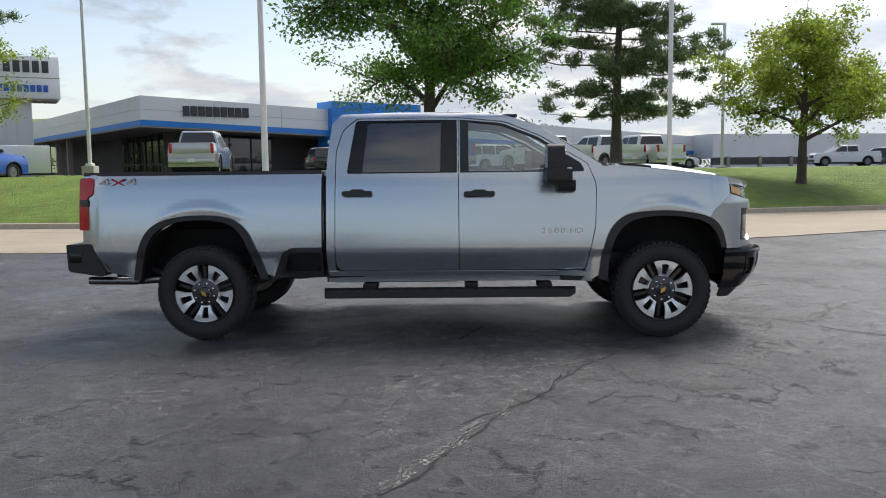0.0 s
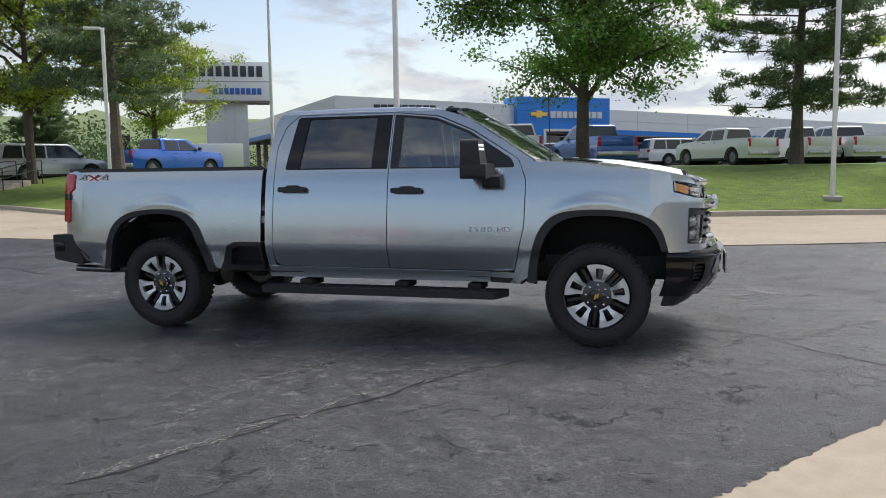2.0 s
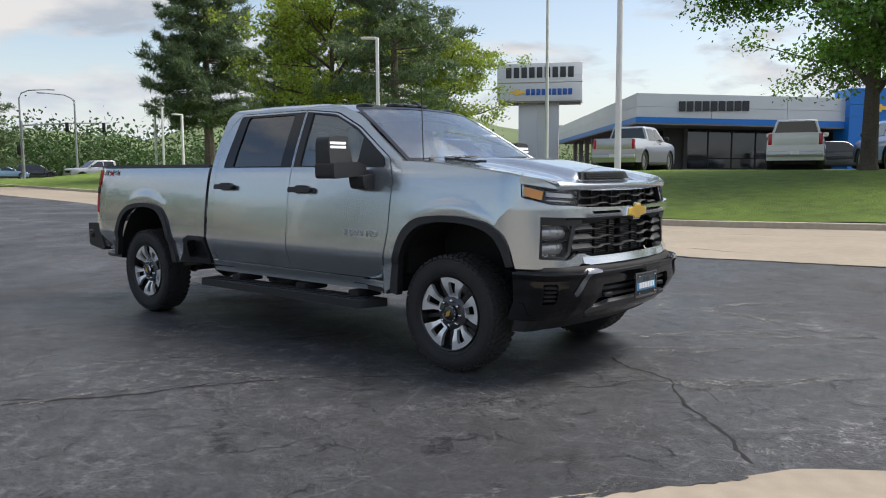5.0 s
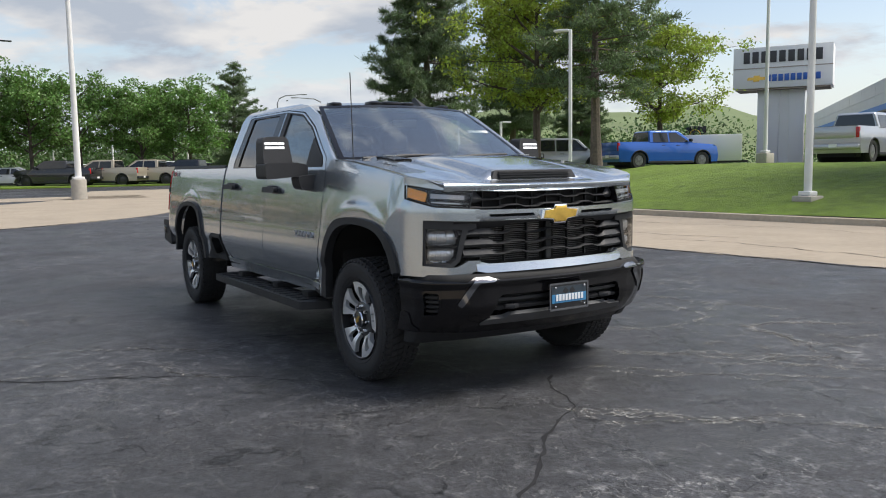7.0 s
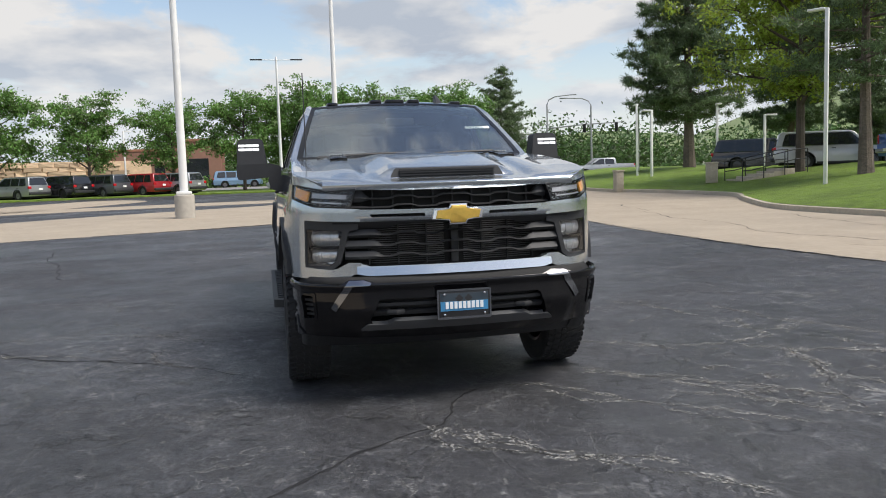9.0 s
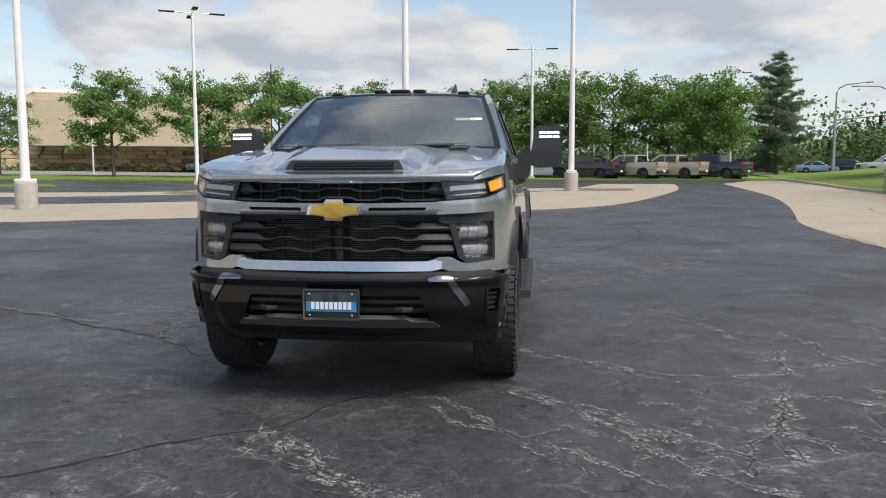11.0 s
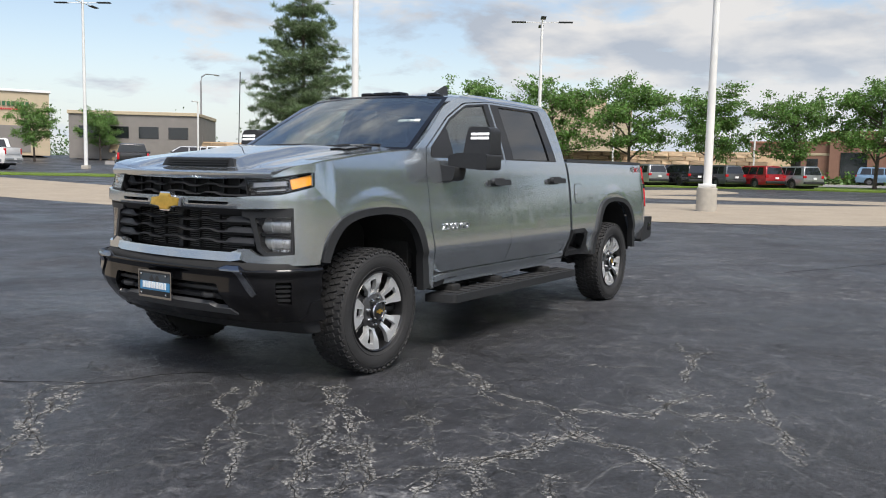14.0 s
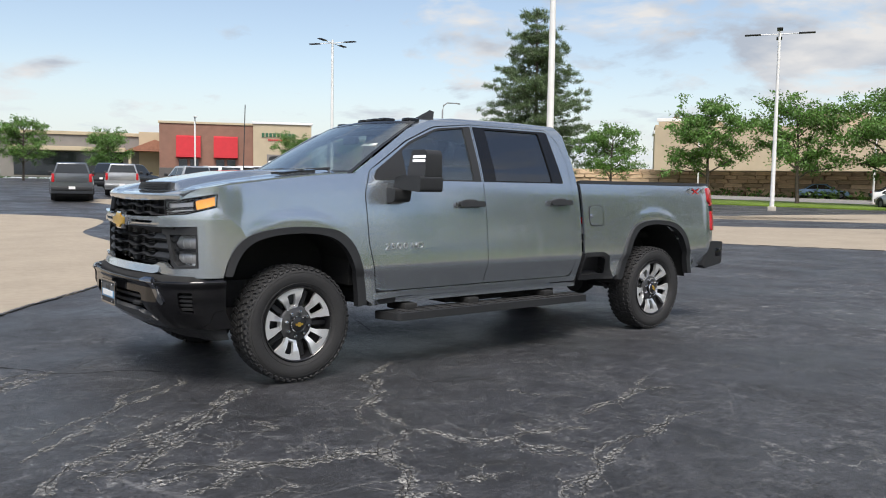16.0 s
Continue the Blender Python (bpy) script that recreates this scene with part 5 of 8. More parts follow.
part("air_dam", mapped([(-0.82, 0.345), (0.82, 0.345), (0.86, 0.42), (-0.86, 0.42)], bump(-0.03), step=(0.08, 0), thick=0.03, out=FWD), TRIM, truck)
# dealer plate
plate = part("dealer_plate", boxed((3.027, 0, 0.612), (0.012, 0.318, 0.172), bevel=0.005), BLACKINK, truck, "dark show plate with a pale bar of lettering")
part("plate_frame", mapped(fillet([(-0.162, 0.524), (0.162, 0.524), (0.162, 0.70), (-0.162, 0.70)], 0.01), lambda y, z: (3.037, y, z), holes=[[(-0.152, 0.538), (0.152, 0.538), (0.152, 0.688), (-0.152, 0.688)]], step=(0, 0), thick=0.012, out=FWD), DARKCHROME, plate, "bright plate frame")
part("plate_scene", boxed((3.034, 0, 0.600), (0.006, 0.285, 0.055)), BLUEPLATE, plate)
part("plate_sky", boxed((3.032, 0, 0.650), (0.006, 0.285, 0.05)), mat("dusk_plate", (0.035, 0.05, 0.065), 0.4), plate)
for y in (-0.03, 0.025):
    part("plate_peak", boxed((3.034, y, 0.645), (0.006, 0.035, 0.035), Euler((radians(45), 0, 0)).to_matrix()), BLACKINK, plate)
for i in range(9):
    part("plate_lettering", boxed((3.038, -0.104 + i * 0.026, 0.606), (0.006, 0.018, 0.040)), WHITEPLATE, plate, "white bar of lettering")
for y in (-0.12, 0.12):
    for z in (0.553, 0.672):
        part("plate_screw", boxed((3.043, y, z), (0.012, 0.014, 0.014), bevel=0.004), CHROME, plate)


# wheels
def wheel(x, sgn):
    w = thing("wheel", "", "")
    for k in ("label", "category"):
        if k in w:
            del w[k]
    w.parent = truck
    tyre = lathe(bmesh.new(), [(0.268, -0.112), (0.284, -0.128), (0.34, -0.139), (0.382, -0.134), (0.400, -0.118), (0.409, -0.085), (0.411, 0), (0.409, 0.085), (0.400, 0.118), (0.382, 0.134), (0.34, 0.139), (0.284, 0.128), (0.268, 0.112), (0.266, 0.0)], 64)
    ty = part("tyre", tyre, RUBBER, w)
    for r_ in (0.296, 0.372):
        part("sidewall_ring", lathe(bmesh.new(), [(r_ - 0.003, 0.130), (r_, 0.1375 if r_ > 0.33 else 0.1335), (r_ + 0.003, 0.130)], 64), RUBBER, ty)
    bm = bmesh.new()
    n = 52
    for i in range(n):
        for y, wd, sh, da in ((-0.105, 0.036, 0.02, 0), (0.105, 0.036, -0.02, 0.5), (-0.060, 0.04, 0.015, 0.35), (0.060, 0.04, -0.015, 0.8), (-0.018, 0.03, 0.012, 0.1), (0.020, 0.03, -0.012, 0.55)):
            a = (i + da) * 2 * math.pi / n
            rot = Euler((0, -a, 0)).to_matrix() @ Euler((0.3 * (1 if y > 0 else -1), 0, 0)).to_matrix()
            rr = 0.411 if abs(y) < 0.1 else 0.405
            box(bm, (rr * math.cos(a), y, rr * math.sin(a)), (0.016, wd, 0.030), rot)
    tagged(part("tread", bm, RUBBER, ty, "", smooth=0), kind="stuff")
    bm = bmesh.new()
    for i in range(n):
        a = i * 2 * math.pi / n
        rot = Euler((0, -a, 0)).to_matrix() @ Euler((0, 0, radians(-38))).to_matrix()
        box(bm, (0.392 * math.cos(a), 0.1245, 0.392 * math.sin(a)), (0.012, 0.024, 0.022 if i % 2 else 0.03), rot)
    tagged(part("shoulder_lug", bm, RUBBER, ty, "", smooth=0), kind="stuff")
    rim = part("rim", lathe(bmesh.new(), [(0.271, 0.118), (0.266, 0.126), (0.258, 0.120), (0.253, 0.09), (0.247, 0.02), (0.250, -0.11), (0.271, -0.12)], 64), RIMBLACK, w, "black painted rim")
    part("rim_lip", lathe(bmesh.new(), [(0.269, 0.121), (0.264, 0.129), (0.259, 0.124), (0.262, 0.115)], 64), RIMBLACK, rim)
    part("brake_disc", lathe(bmesh.new(), [(0.06, -0.01), (0.18, -0.01), (0.18, -0.04), (0.06, -0.04)], 40), STEEL, w)
    part("rim_back", lathe(bmesh.new(), [(0.02, 0.025), (0.250, 0.0), (0.250, -0.015), (0.02, 0.005)], 40), RIMBLACK, rim)
    dep = lambda r: 0.082 + 0.034 * sm(r, 0.10, 0.20)
    for i in range(5):
        a = i * 2 * math.pi / 5 + 0.05
        # a forked spoke: two machined legs joined at the rim, with a slot between them
        put = lambda r, t: (r * math.cos(a) - t * math.sin(a), dep(math.hypot(r, t)), r * math.sin(a) + t * math.cos(a))
        arc_ = [(0.260 * math.cos(q_), 0.260 * math.sin(q_)) for q_ in np.linspace(-0.43, 0.43, 11)]
        rim_ = [(0.112, -0.042), (0.150, -0.054)] + arc_ + [(0.150, 0.054), (0.112, 0.042)]
        slot = fillet([(0.128, -0.020, 0.006), (0.222, -0.032, 0.008), (0.225, 0.0), (0.222, 0.032, 0.008), (0.128, 0.020, 0.006)])
        part("spoke", mapped(rim_, put, holes=[slot], step=(0.03, 0.03), thick=0.030, out=Vector((0, 1, 0))), ALLOY, rim, "machined forked spoke")
        b_ = a + math.pi / 5
        bm = box(bmesh.new(), (0.185 * math.cos(b_), 0.052, 0.185 * math.sin(b_)), (0.14, 0.03, 0.05), Euler((0, -b_, 0)).to_matrix(), 0.012, 1)
        part("rim_web", bm, RIMBLACK, rim)
    part("hub", lathe(bmesh.new(), [(0.012, 0.088), (0.112, 0.088), (0.128, 0.076), (0.134, 0.03), (0.012, 0.03)], 32), mat("dark_grey_hub", (0.06, 0.061, 0.064), 0.35, 0.4, 0.3), rim)
    cap = part("hub_cap", lathe(bmesh.new(), [(0.008, 0.128), (0.045, 0.126), (0.056, 0.118), (0.058, 0.08), (0.008, 0.08)], 24), RIMBLACK, rim)
    bm = bmesh.new()
    prism(bm, [(y * 0.19, z * 0.25) for y, z in tie], lambda y, z: (y, 0.124, z), lambda y, z: (y, 0.132, z))
    part("cap_ring", lathe(bmesh.new(), [(0.052, 0.118), (0.056, 0.127), (0.060, 0.118)], 28), CHROME, cap)
    part("cap_badge", bm, GOLD, cap, "gold cap badge", smooth=0)
    for i in range(8):
        a = i * math.pi / 4 + 0.2
        bm = lathe(bmesh.new(), [(0.003, 0.118), (0.010, 0.115), (0.013, 0.10), (0.013, 0.08), (0.003, 0.08)], 8)
        bmesh.ops.translate(bm, verts=bm.verts[:], vec=(0.088 * math.cos(a), 0, 0.088 * math.sin(a)))
        part("lug_nut", bm, CHROME, rim, "chrome wheel nut")
    w.matrix_basis = pose(x, sgn * 0.868, 0.417, 0, 0, 0 if sgn > 0 else 180)
    return w


w0 = wheel(2.018, 1)
for x, sgn in ((2.018, -1), (-2.018, 1), (-2.018, -1)):
    copy_thing(w0, pose(x, sgn * 0.868, 0.417, 0, 0, 0 if sgn > 0 else 180) @ pose(0, 0, 0, 0, 25 * x, 0))

# wheel houses, chassis
for xa in AXLES:
    for sgn in (-1, 1):
        bm = bmesh.new()
        prev = None
        for k in range(15):
            a = math.pi * k / 14
            p = [bm.verts.new((xa + 0.60 * math.cos(a), sgn * y, 0.50 + 0.60 * math.sin(a))) for y in (0.94, 0.45)]
            if prev:
                bm.faces.new((prev[0], prev[1], p[1], p[0]))
            prev = p
        c = [v for v in bm.verts if abs(abs(v.co.y) - 0.45) < 0.01]
        bm.faces.new(c)
        part("wheel_housing", bm, DARK, truck)
    part("axle", tube(bmesh.new(), [(xa, -0.8, 0.42), (xa, -0.15, 0.42), (xa, 0.15, 0.42), (xa, 0.8, 0.42)], [0.05, 0.06, 0.06, 0.05], 10), STEEL, truck)
    part("differential", lathe(bmesh.new(), [(0.02, -0.12), (0.14, -0.10), (0.17, 0), (0.14, 0.10), (0.02, 0.12)], 16, "x", False), STEEL, truck).location = (xa, 0.1 if xa > 0 else 0, 0.42)
for sgn in (-1, 1):
    part("frame_rail", boxed((-0.1, sgn * 0.47, 0.60), (5.8, 0.08, 0.20), bevel=0.01), STEEL, truck)
    part("shock", tube(bmesh.new(), [(-1.75, sgn * 0.62, 0.40), (-1.6, sgn * 0.6, 0.85)], 0.035, 8), STEEL, truck)
    part("leaf_spring", tube(bmesh.new(), [(-2.7, sgn * 0.62, 0.62), (-2.3, sgn * 0.62, 0.47), (-2.0, sgn * 0.62, 0.44), (-1.7, sgn * 0.62, 0.47), (-1.3, sgn * 0.62, 0.62)], 0.035, 6), STEEL, truck)
part("driveshaft", tube(bmesh.new(), [(-1.9, 0.0, 0.45), (0.9, 0.1, 0.52)], 0.05, 10), STEEL, truck)
part("transmission", boxed((0.9, 0.0, 0.55), (1.3, 0.42, 0.28), bevel=0.06), DARK, truck)
part("fuel_tank", boxed((-0.4, 0.22, 0.47), (1.3, 0.42, 0.22), bevel=0.05), DARK, truck)
part("exhaust_pipe", tube(bmesh.new(), [(-3.12, -0.80, 0.515), (-2.7, -0.80, 0.51), (-2.4, -0.70, 0.52), (-1.2, -0.40, 0.50)], 0.036, 12), mat("exhaust_steel", (0.25, 0.25, 0.25), 0.3, 1.0), truck, "steel exhaust pipe")
part("engine_bay", boxed((2.1, 0, 0.86), (1.1, 1.0, 0.66), bevel=0.05), DARK, truck)
part("cab_floor", boxed((0.28, 0, 0.60), (2.3, 1.82, 0.16), bevel=0.02), DARK, truck)
part("bulkhead", boxed((1.50, 0, 1.05), (0.06, 1.72, 0.80), bevel=0.01), DARK, truck)

# load bed
part("bed_floor", boxed((-2.0, 0, 0.93), (2.14, 1.16, 0.06)), DARK, truck)
for sgn in (-1, 1):
    part("bed_wall", boxed((-2.0, sgn * 0.80, 1.31), (2.14, 0.05, 0.34)), PAINT, truck)
# dark sheet added to stand for the shade between cab and bed
part("gap_seal", boxed((-0.935, 0, 1.0), (0.02, 1.74, 0.88)), DARK, truck)
part("bed_front", boxed((-0.985, 0, 1.16), (0.05, 1.62, 0.64), bevel=0.01), PAINT, truck)
tg = part("tailgate", boxed((-3.07, 0, 1.17), (0.07, 1.66, 0.60), bevel=0.02), PAINT, truck)
part("tailgate_handle", boxed((-3.11, 0, 1.36), (0.02, 0.26, 0.07), bevel=0.01), TRIM, tg)
rb = bmesh.new()
prism(rb, fillet([(-3.23, 0.86, 0.02), (-3.0, 0.865, 0.03), (-2.88, 0.60, 0.02), (-2.92, 0.575), (-3.22, 0.62, 0.04)]), lambda x, z: (x, -0.99, z), lambda x, z: (x, 0.99, z))
rb = part("rear_bumper", rb, TRIM, truck, "black rear step bumper")
for sgn in (-1, 1):
    part("corner_step", boxed((-3.15, sgn * 0.955, 0.745), (0.12, 0.09, 0.10), bevel=0.02), GLOSS, rb)
part("hitch", boxed((-3.14, 0, 0.53), (0.2, 0.1, 0.1), bevel=0.01), STEEL, truck)

# cab back
part("cab_back", mapped([(-0.88, 0.6), (0.88, 0.6), (0.90, 1.46), (0.70, 1.95), (-0.70, 1.95), (-0.90, 1.46)], lambda y, z: (-0.90 + 0.06 * sm(z, 1.46, 1.95), y, z), holes=[fillet([(-0.62, 1.50), (0.62, 1.50), (0.53, 1.86), (-0.53, 1.86)], 0.05)], step=(0.2, 0.1), thick=0.04, out=Vector((-1, 0, 0))), PAINT, truck)
part("rear_window", mapped([(-0.63, 1.49), (0.63, 1.49), (0.54, 1.87), (-0.54, 1.87)], lambda y, z: (-0.885 + 0.06 * sm(z, 1.46, 1.95), y, z), step=(0.2, 0.1), thick=0.005, out=Vector((-1, 0, 0))), TINT, truck).visible_shadow = False


# mirrors
def mirror(sgn, out):
    bm = bmesh.new()
    prism(bm, fillet([(1.07, 1.47, 0.02), (1.30, 1.47, 0.02), (1.295, 1.68, 0.05), (1.10, 1.685, 0.04)]), lambda y, z: (1.15 - 0.12 * (z - 1.47), sgn * y, z), lambda y, z: (0.985, sgn * y, z))
    m = part("door_mirror", bm, TRIM, truck, "black extended towing mirror")
    bm = bmesh.new()
    prism(bm, fillet([(0.97, 1.39, 0.02), (1.30, 1.365, 0.03), (1.305, 1.485, 0.02), (1.05, 1.49, 0.03), (0.97, 1.47, 0.02)]), lambda y, z: (1.19, sgn * y, z), lambda y, z: (0.98, sgn * y, z))
    part("mirror_arm", bm, TRIM, m)
    bm = bmesh.new()
    prism(bm, fillet([(0.93, 1.275, 0.03), (1.055, 1.29, 0.04), (1.075, 1.385, 0.02), (0.93, 1.40, 0.02)]), lambda y, z: (1.25, sgn * y, z), lambda y, z: (1.10, sgn * y, z))
    part("mirror_mount", bm, TRIM, m)
    for z in (1.600, 1.630):
        for i in range(3):
            y = 1.125 + i * 0.052 + 0.03
            part("mirror_light", boxed((1.148 - 0.12 * (z - 1.47), sgn * y, z), (0.014, 0.049, 0.019), bevel=0.003), MIRRORLED, m, "white light segment")
    part("mirror_glass", boxed((0.984, sgn * 1.19, 1.575), (0.006, 0.17, 0.17)), CHROME, m)
    sail = [(1.035, 1.455), (1.035, 1.685), (1.30, 1.53), (1.335, 1.455)]
    part("mirror_sail", mapped(sail, side(sgn, 0.004), step=(0.1, 0.06), thick=0.03, out=out), TRIM, truck)


both(mirror)
# roof lamps, aerials
for y, w in ((-0.52, 0.09), (-0.16, 0.10), (0.0, 0.16), (0.16, 0.10), (0.52, 0.09)):
    part("roof_marker", boxed((0.72, y, roof_z(0.72, y) + 0.022), (0.13, w, 0.035), bevel=0.014), GLOSS, truck, "smoked roof marker lamp")
bm = bmesh.new()
prism(bm, [(0.60, 0.0), (0.42, 0.0), (0.40, 0.075), (0.44, 0.085)], lambda x, z: (x, 0.42 - 0.02 * (1 - z / 0.085) - 0.004, roof_z(0.5, 0.42) + z), lambda x, z: (x, 0.42 + 0.02 * (1 - z / 0.085) + 0.004, roof_z(0.5, 0.42) + z))
part("shark_fin_aerial", bm, TRIM, truck)
part("mast_aerial", tube(bmesh.new(), [(1.62, -0.80, 1.48), (1.60, -0.80, 2.12)], 0.004, 6), TRIM, truck)

# cabin
dash = part("dashboard", boxed((1.28, 0, 1.28), (0.42, 1.56, 0.34), bevel=0.08, seg=3), CABIN, truck)
part("instrument_hood", boxed((1.10, 0.42, 1.44), (0.2, 0.42, 0.10), bevel=0.04), CABIN, dash)
bm = bmesh.new()
ring = [(0.0, 0.18 * math.cos(k * math.pi / 12), 0.18 * math.sin(k * math.pi / 12)) for k in range(25)]
tube(bm, ring, 0.016, 8, False)
box(bm, (0.02, 0, 0), (0.03, 0.34, 0.05), bevel=0.01)
sw = part("steering_wheel", bm, CABIN, truck)
sw.matrix_basis = pose(0.86, 0.42, 1.32, 0, -25, 0)
for x, ys in ((0.30, (-0.42, 0.42)), (-0.58, (-0.48, 0.0, 0.48))):
    for y in ys:
        w = 0.52 if x > 0 else 0.48
        st = part("seat", boxed((x + 0.1, y, 0.98), (0.52, w, 0.18), bevel=0.06, seg=3), SEAT, truck)
        part("seat_back", boxed((x - 0.18, y, 1.30), (0.16, w, 0.62), Euler((0, radians(-12), 0)).to_matrix(), 0.06, 3), SEAT, st)
        part("headrest", boxed((x - 0.27, y, 1.69), (0.10, 0.27, 0.17), Euler((0, radians(-10), 0)).to_matrix(), 0.04, 3), SEAT, st)
part("interior_mirror", boxed((0.98, 0, 1.80), (0.03, 0.24, 0.07), bevel=0.015), CABIN, truck)
part("inspection_sticker", boxed((1.18, 0.60, 1.735), (0.004, 0.20, 0.035), Euler((0, radians(-58), 0)).to_matrix()), mat("pale_sticker", (0.7, 0.72, 0.7), 0.6), truck)


# ---- land beyond the lot ----
def arc(r0, r1, a0, a1, n=28, c=(6.0, 3.0)):
    """A band between two radii round the lot, angles in degrees."""
    pts = lambda r, q: [(c[0] + r * math.cos(radians(a)), c[1] + r * math.sin(radians(a))) for a in q]
    ang = np.linspace(a0, a1, n)
    return pts(r0, ang) + pts(r1, ang[::-1])


spread("verge_west", arc(61.5, 72, 150, 228), 0.10, GRASS, "green grass verge with street trees", "verge", step=(5, 5), thick=0.12)
spread("road_west", arc(74, 87, 140, 236), 0.03, ROAD, "pale grey public road", "road", step=(5, 5), thick=0.12)
spread("concrete_ring", arc(40, 44, 176, 232), 0.012, CONCRETE, "tan concrete strip across the lot", step=(4, 4), thick=0.05)
spread("verge_south", arc(50, 53, 215, 246, 12), 0.06, GRASS, "narrow green grass strip in the lot", "verge", step=(4, 4), thick=0.1)
spread("island_west", smooth_line([(-44, -8), (-37, -10.5), (-31.5, -13.5), (-29.6, -16.5), (-33, -17.6), (-41, -15.5), (-48, -11.5)], 6, True), 0.012, CONCRETE, "tan concrete island in the lot", step=(4, 4), thick=0.05)
LOT_N = 1.37
ob = spread("asphalt_north", [(-20, 27.5), (-14, 26.5), (0, 27), (9, 30), (20, 33), (95, 60), (95, 140), (-75, 140), (-75, 34), (-40, 30)], 0.0, ASPHALT, "dark asphalt sales lot before the showroom", "asphalt", step=(6, 6))
for v in ob.data.vertices:
    v.co.z = LOT_N - 0.35 * sm(-v.co.x, 18, 40)
lawn2 = spread("lawn_west", [(-80, 21), (-60, 20), (-44, 19), (-33, 18), (-28, 21), (-24, 26), (-30, 36), (-80, 60)], 0.0, GRASS, "green lawn under the pines", "lawn", step=(4, 4))
for v in lawn2.data.vertices:
    v.co.z = gz(v.co.x, v.co.y) + 0.12 + 0.75 * sm(v.co.y, 19, 27) * sm(v.co.x, -70, -30)

HILL = mat("dry_green_hill", (0.13, 0.17, 0.07), 0.95, grain=(0.012, 0.35, 8))
bm = bmesh.new()
prev = None
for i in range(60):
    a = radians(96 + i * 1.6)
    h = 42 + 26 * noise.noise((i * 0.16, 3.1, 0)) + 9 * noise.noise((i * 0.6, 1.7, 0))
    h *= sm(i, 0, 14) * (1 - 0.75 * sm(i, 30, 48))
    ring = [bm.verts.new((math.cos(a) * r, math.sin(a) * r, z)) for r, z in ((480, -2), (620, h * 0.55 + 4), (760, h + 5), (980, h * 0.6))]
    if prev:
        for k in range(3):
            bm.faces.new((prev[k], prev[k + 1], ring[k + 1], ring[k]))
    prev = ring
tagged(part("hill", bm, HILL, None), "low grassy green hills on the skyline", "hill", kind="structure")


# ---- trees ----
def leaf_material(name, color, var=0.5, trans=0.35):
    m = bpy.data.materials.new(name)
    m.use_nodes = True
    n, l = m.node_tree.nodes, m.node_tree.links
    n.remove(n["Principled BSDF"])
    geo = n.new("ShaderNodeNewGeometry")
    mr = n.new("ShaderNodeMapRange")
    mr.inputs["To Min"].default_value, mr.inputs["To Max"].default_value = 1 - var, 1 + var
    l.new(geo.outputs["Random Per Island"], mr.inputs["Value"])
    hsv = n.new("ShaderNodeHueSaturation")
    hsv.inputs["Color"].default_value = (*color, 1)
    l.new(mr.outputs[0], hsv.inputs["Value"])
    mh = n.new("ShaderNodeMapRange")
    mh.inputs["To Min"].default_value, mh.inputs["To Max"].default_value = 0.485, 0.515
    l.new(geo.outputs["Random Per Island"], mh.inputs["Value"])
    l.new(mh.outputs[0], hsv.inputs["Hue"])
    d, t, g, mx, mx2 = n.new("ShaderNodeBsdfDiffuse"), n.new("ShaderNodeBsdfTranslucent"), n.new("ShaderNodeBsdfGlossy"), n.new("ShaderNodeMixShader"), n.new("ShaderNodeMixShader")
    g.inputs["Roughness"].default_value = 0.5
    mx.inputs[0].default_value, mx2.inputs[0].default_value = trans, 0.05
    l.new(hsv.outputs[0], d.inputs["Color"]), l.new(hsv.outputs[0], t.inputs["Color"])
    l.new(d.outputs[0], mx.inputs[1]), l.new(t.outputs[0], mx.inputs[2])
    l.new(mx.outputs[0], mx2.inputs[1]), l.new(g.outputs[0], mx2.inputs[2])
    l.new(mx2.outputs[0], n["Material Output"].inputs["Surface"])
    return m


LEAF = leaf_material("green_leaf", (0.125, 0.245, 0.034), 0.6, 0.45)
LEAF_LIGHT = leaf_material("yellow_green_leaf", (0.27, 0.35, 0.04), 0.5, 0.5)
LEAF_FAR = leaf_material("street_tree_leaf", (0.125, 0.235, 0.048))
LEAF_WOODS = leaf_material("woodland_leaf", (0.065, 0.12, 0.032))
NEEDLE = leaf_material("pine_needle", (0.125, 0.182, 0.078), 0.55, 0.42)
BARK = mat("grey_brown_bark", (0.085, 0.068, 0.055), 0.95, grain=(14, 0.4, 8), bump=(25, 0.03))
PINEBARK = mat("pine_bark", (0.15, 0.12, 0.10), 0.95, grain=(9, 0.4, 8), bump=(16, 0.04))


def leaves(spots, size, rng, per, spread_, flat=0.6):
    """Small two-triangle leaves in clumps round the given spots."""
    vs, fs = [], []
    for p in spots:
        c = np.array(p[:3])
        k = int(per * p[3])
        q = rng.normal(0, 1, (k, 3)) * spread_ * np.array((1, 1, flat)) * p[3] ** 0.5
        nrm = rng.normal(0, 1, (k, 3)) + np.array((0, 0, 0.7))
        nrm /= np.linalg.norm(nrm, axis=1)[:, None]
        u = np.cross(nrm, rng.normal(0, 1, (k, 3)))
        u /= np.linalg.norm(u, axis=1)[:, None]
        v = np.cross(nrm, u)
        s = size * rng.uniform(0.6, 1.35, (k, 1))
        for i in range(k):
            b = len(vs)
            o = c + q[i]
            a_, b_ = u[i] * s[i], v[i] * s[i] * 0.55
            vs += [tuple(o - a_), tuple(o + b_), tuple(o + a_ * 1.05), tuple(o - b_)]
            fs.append((b, b + 1, b + 2, b + 3))
    return vs, fs


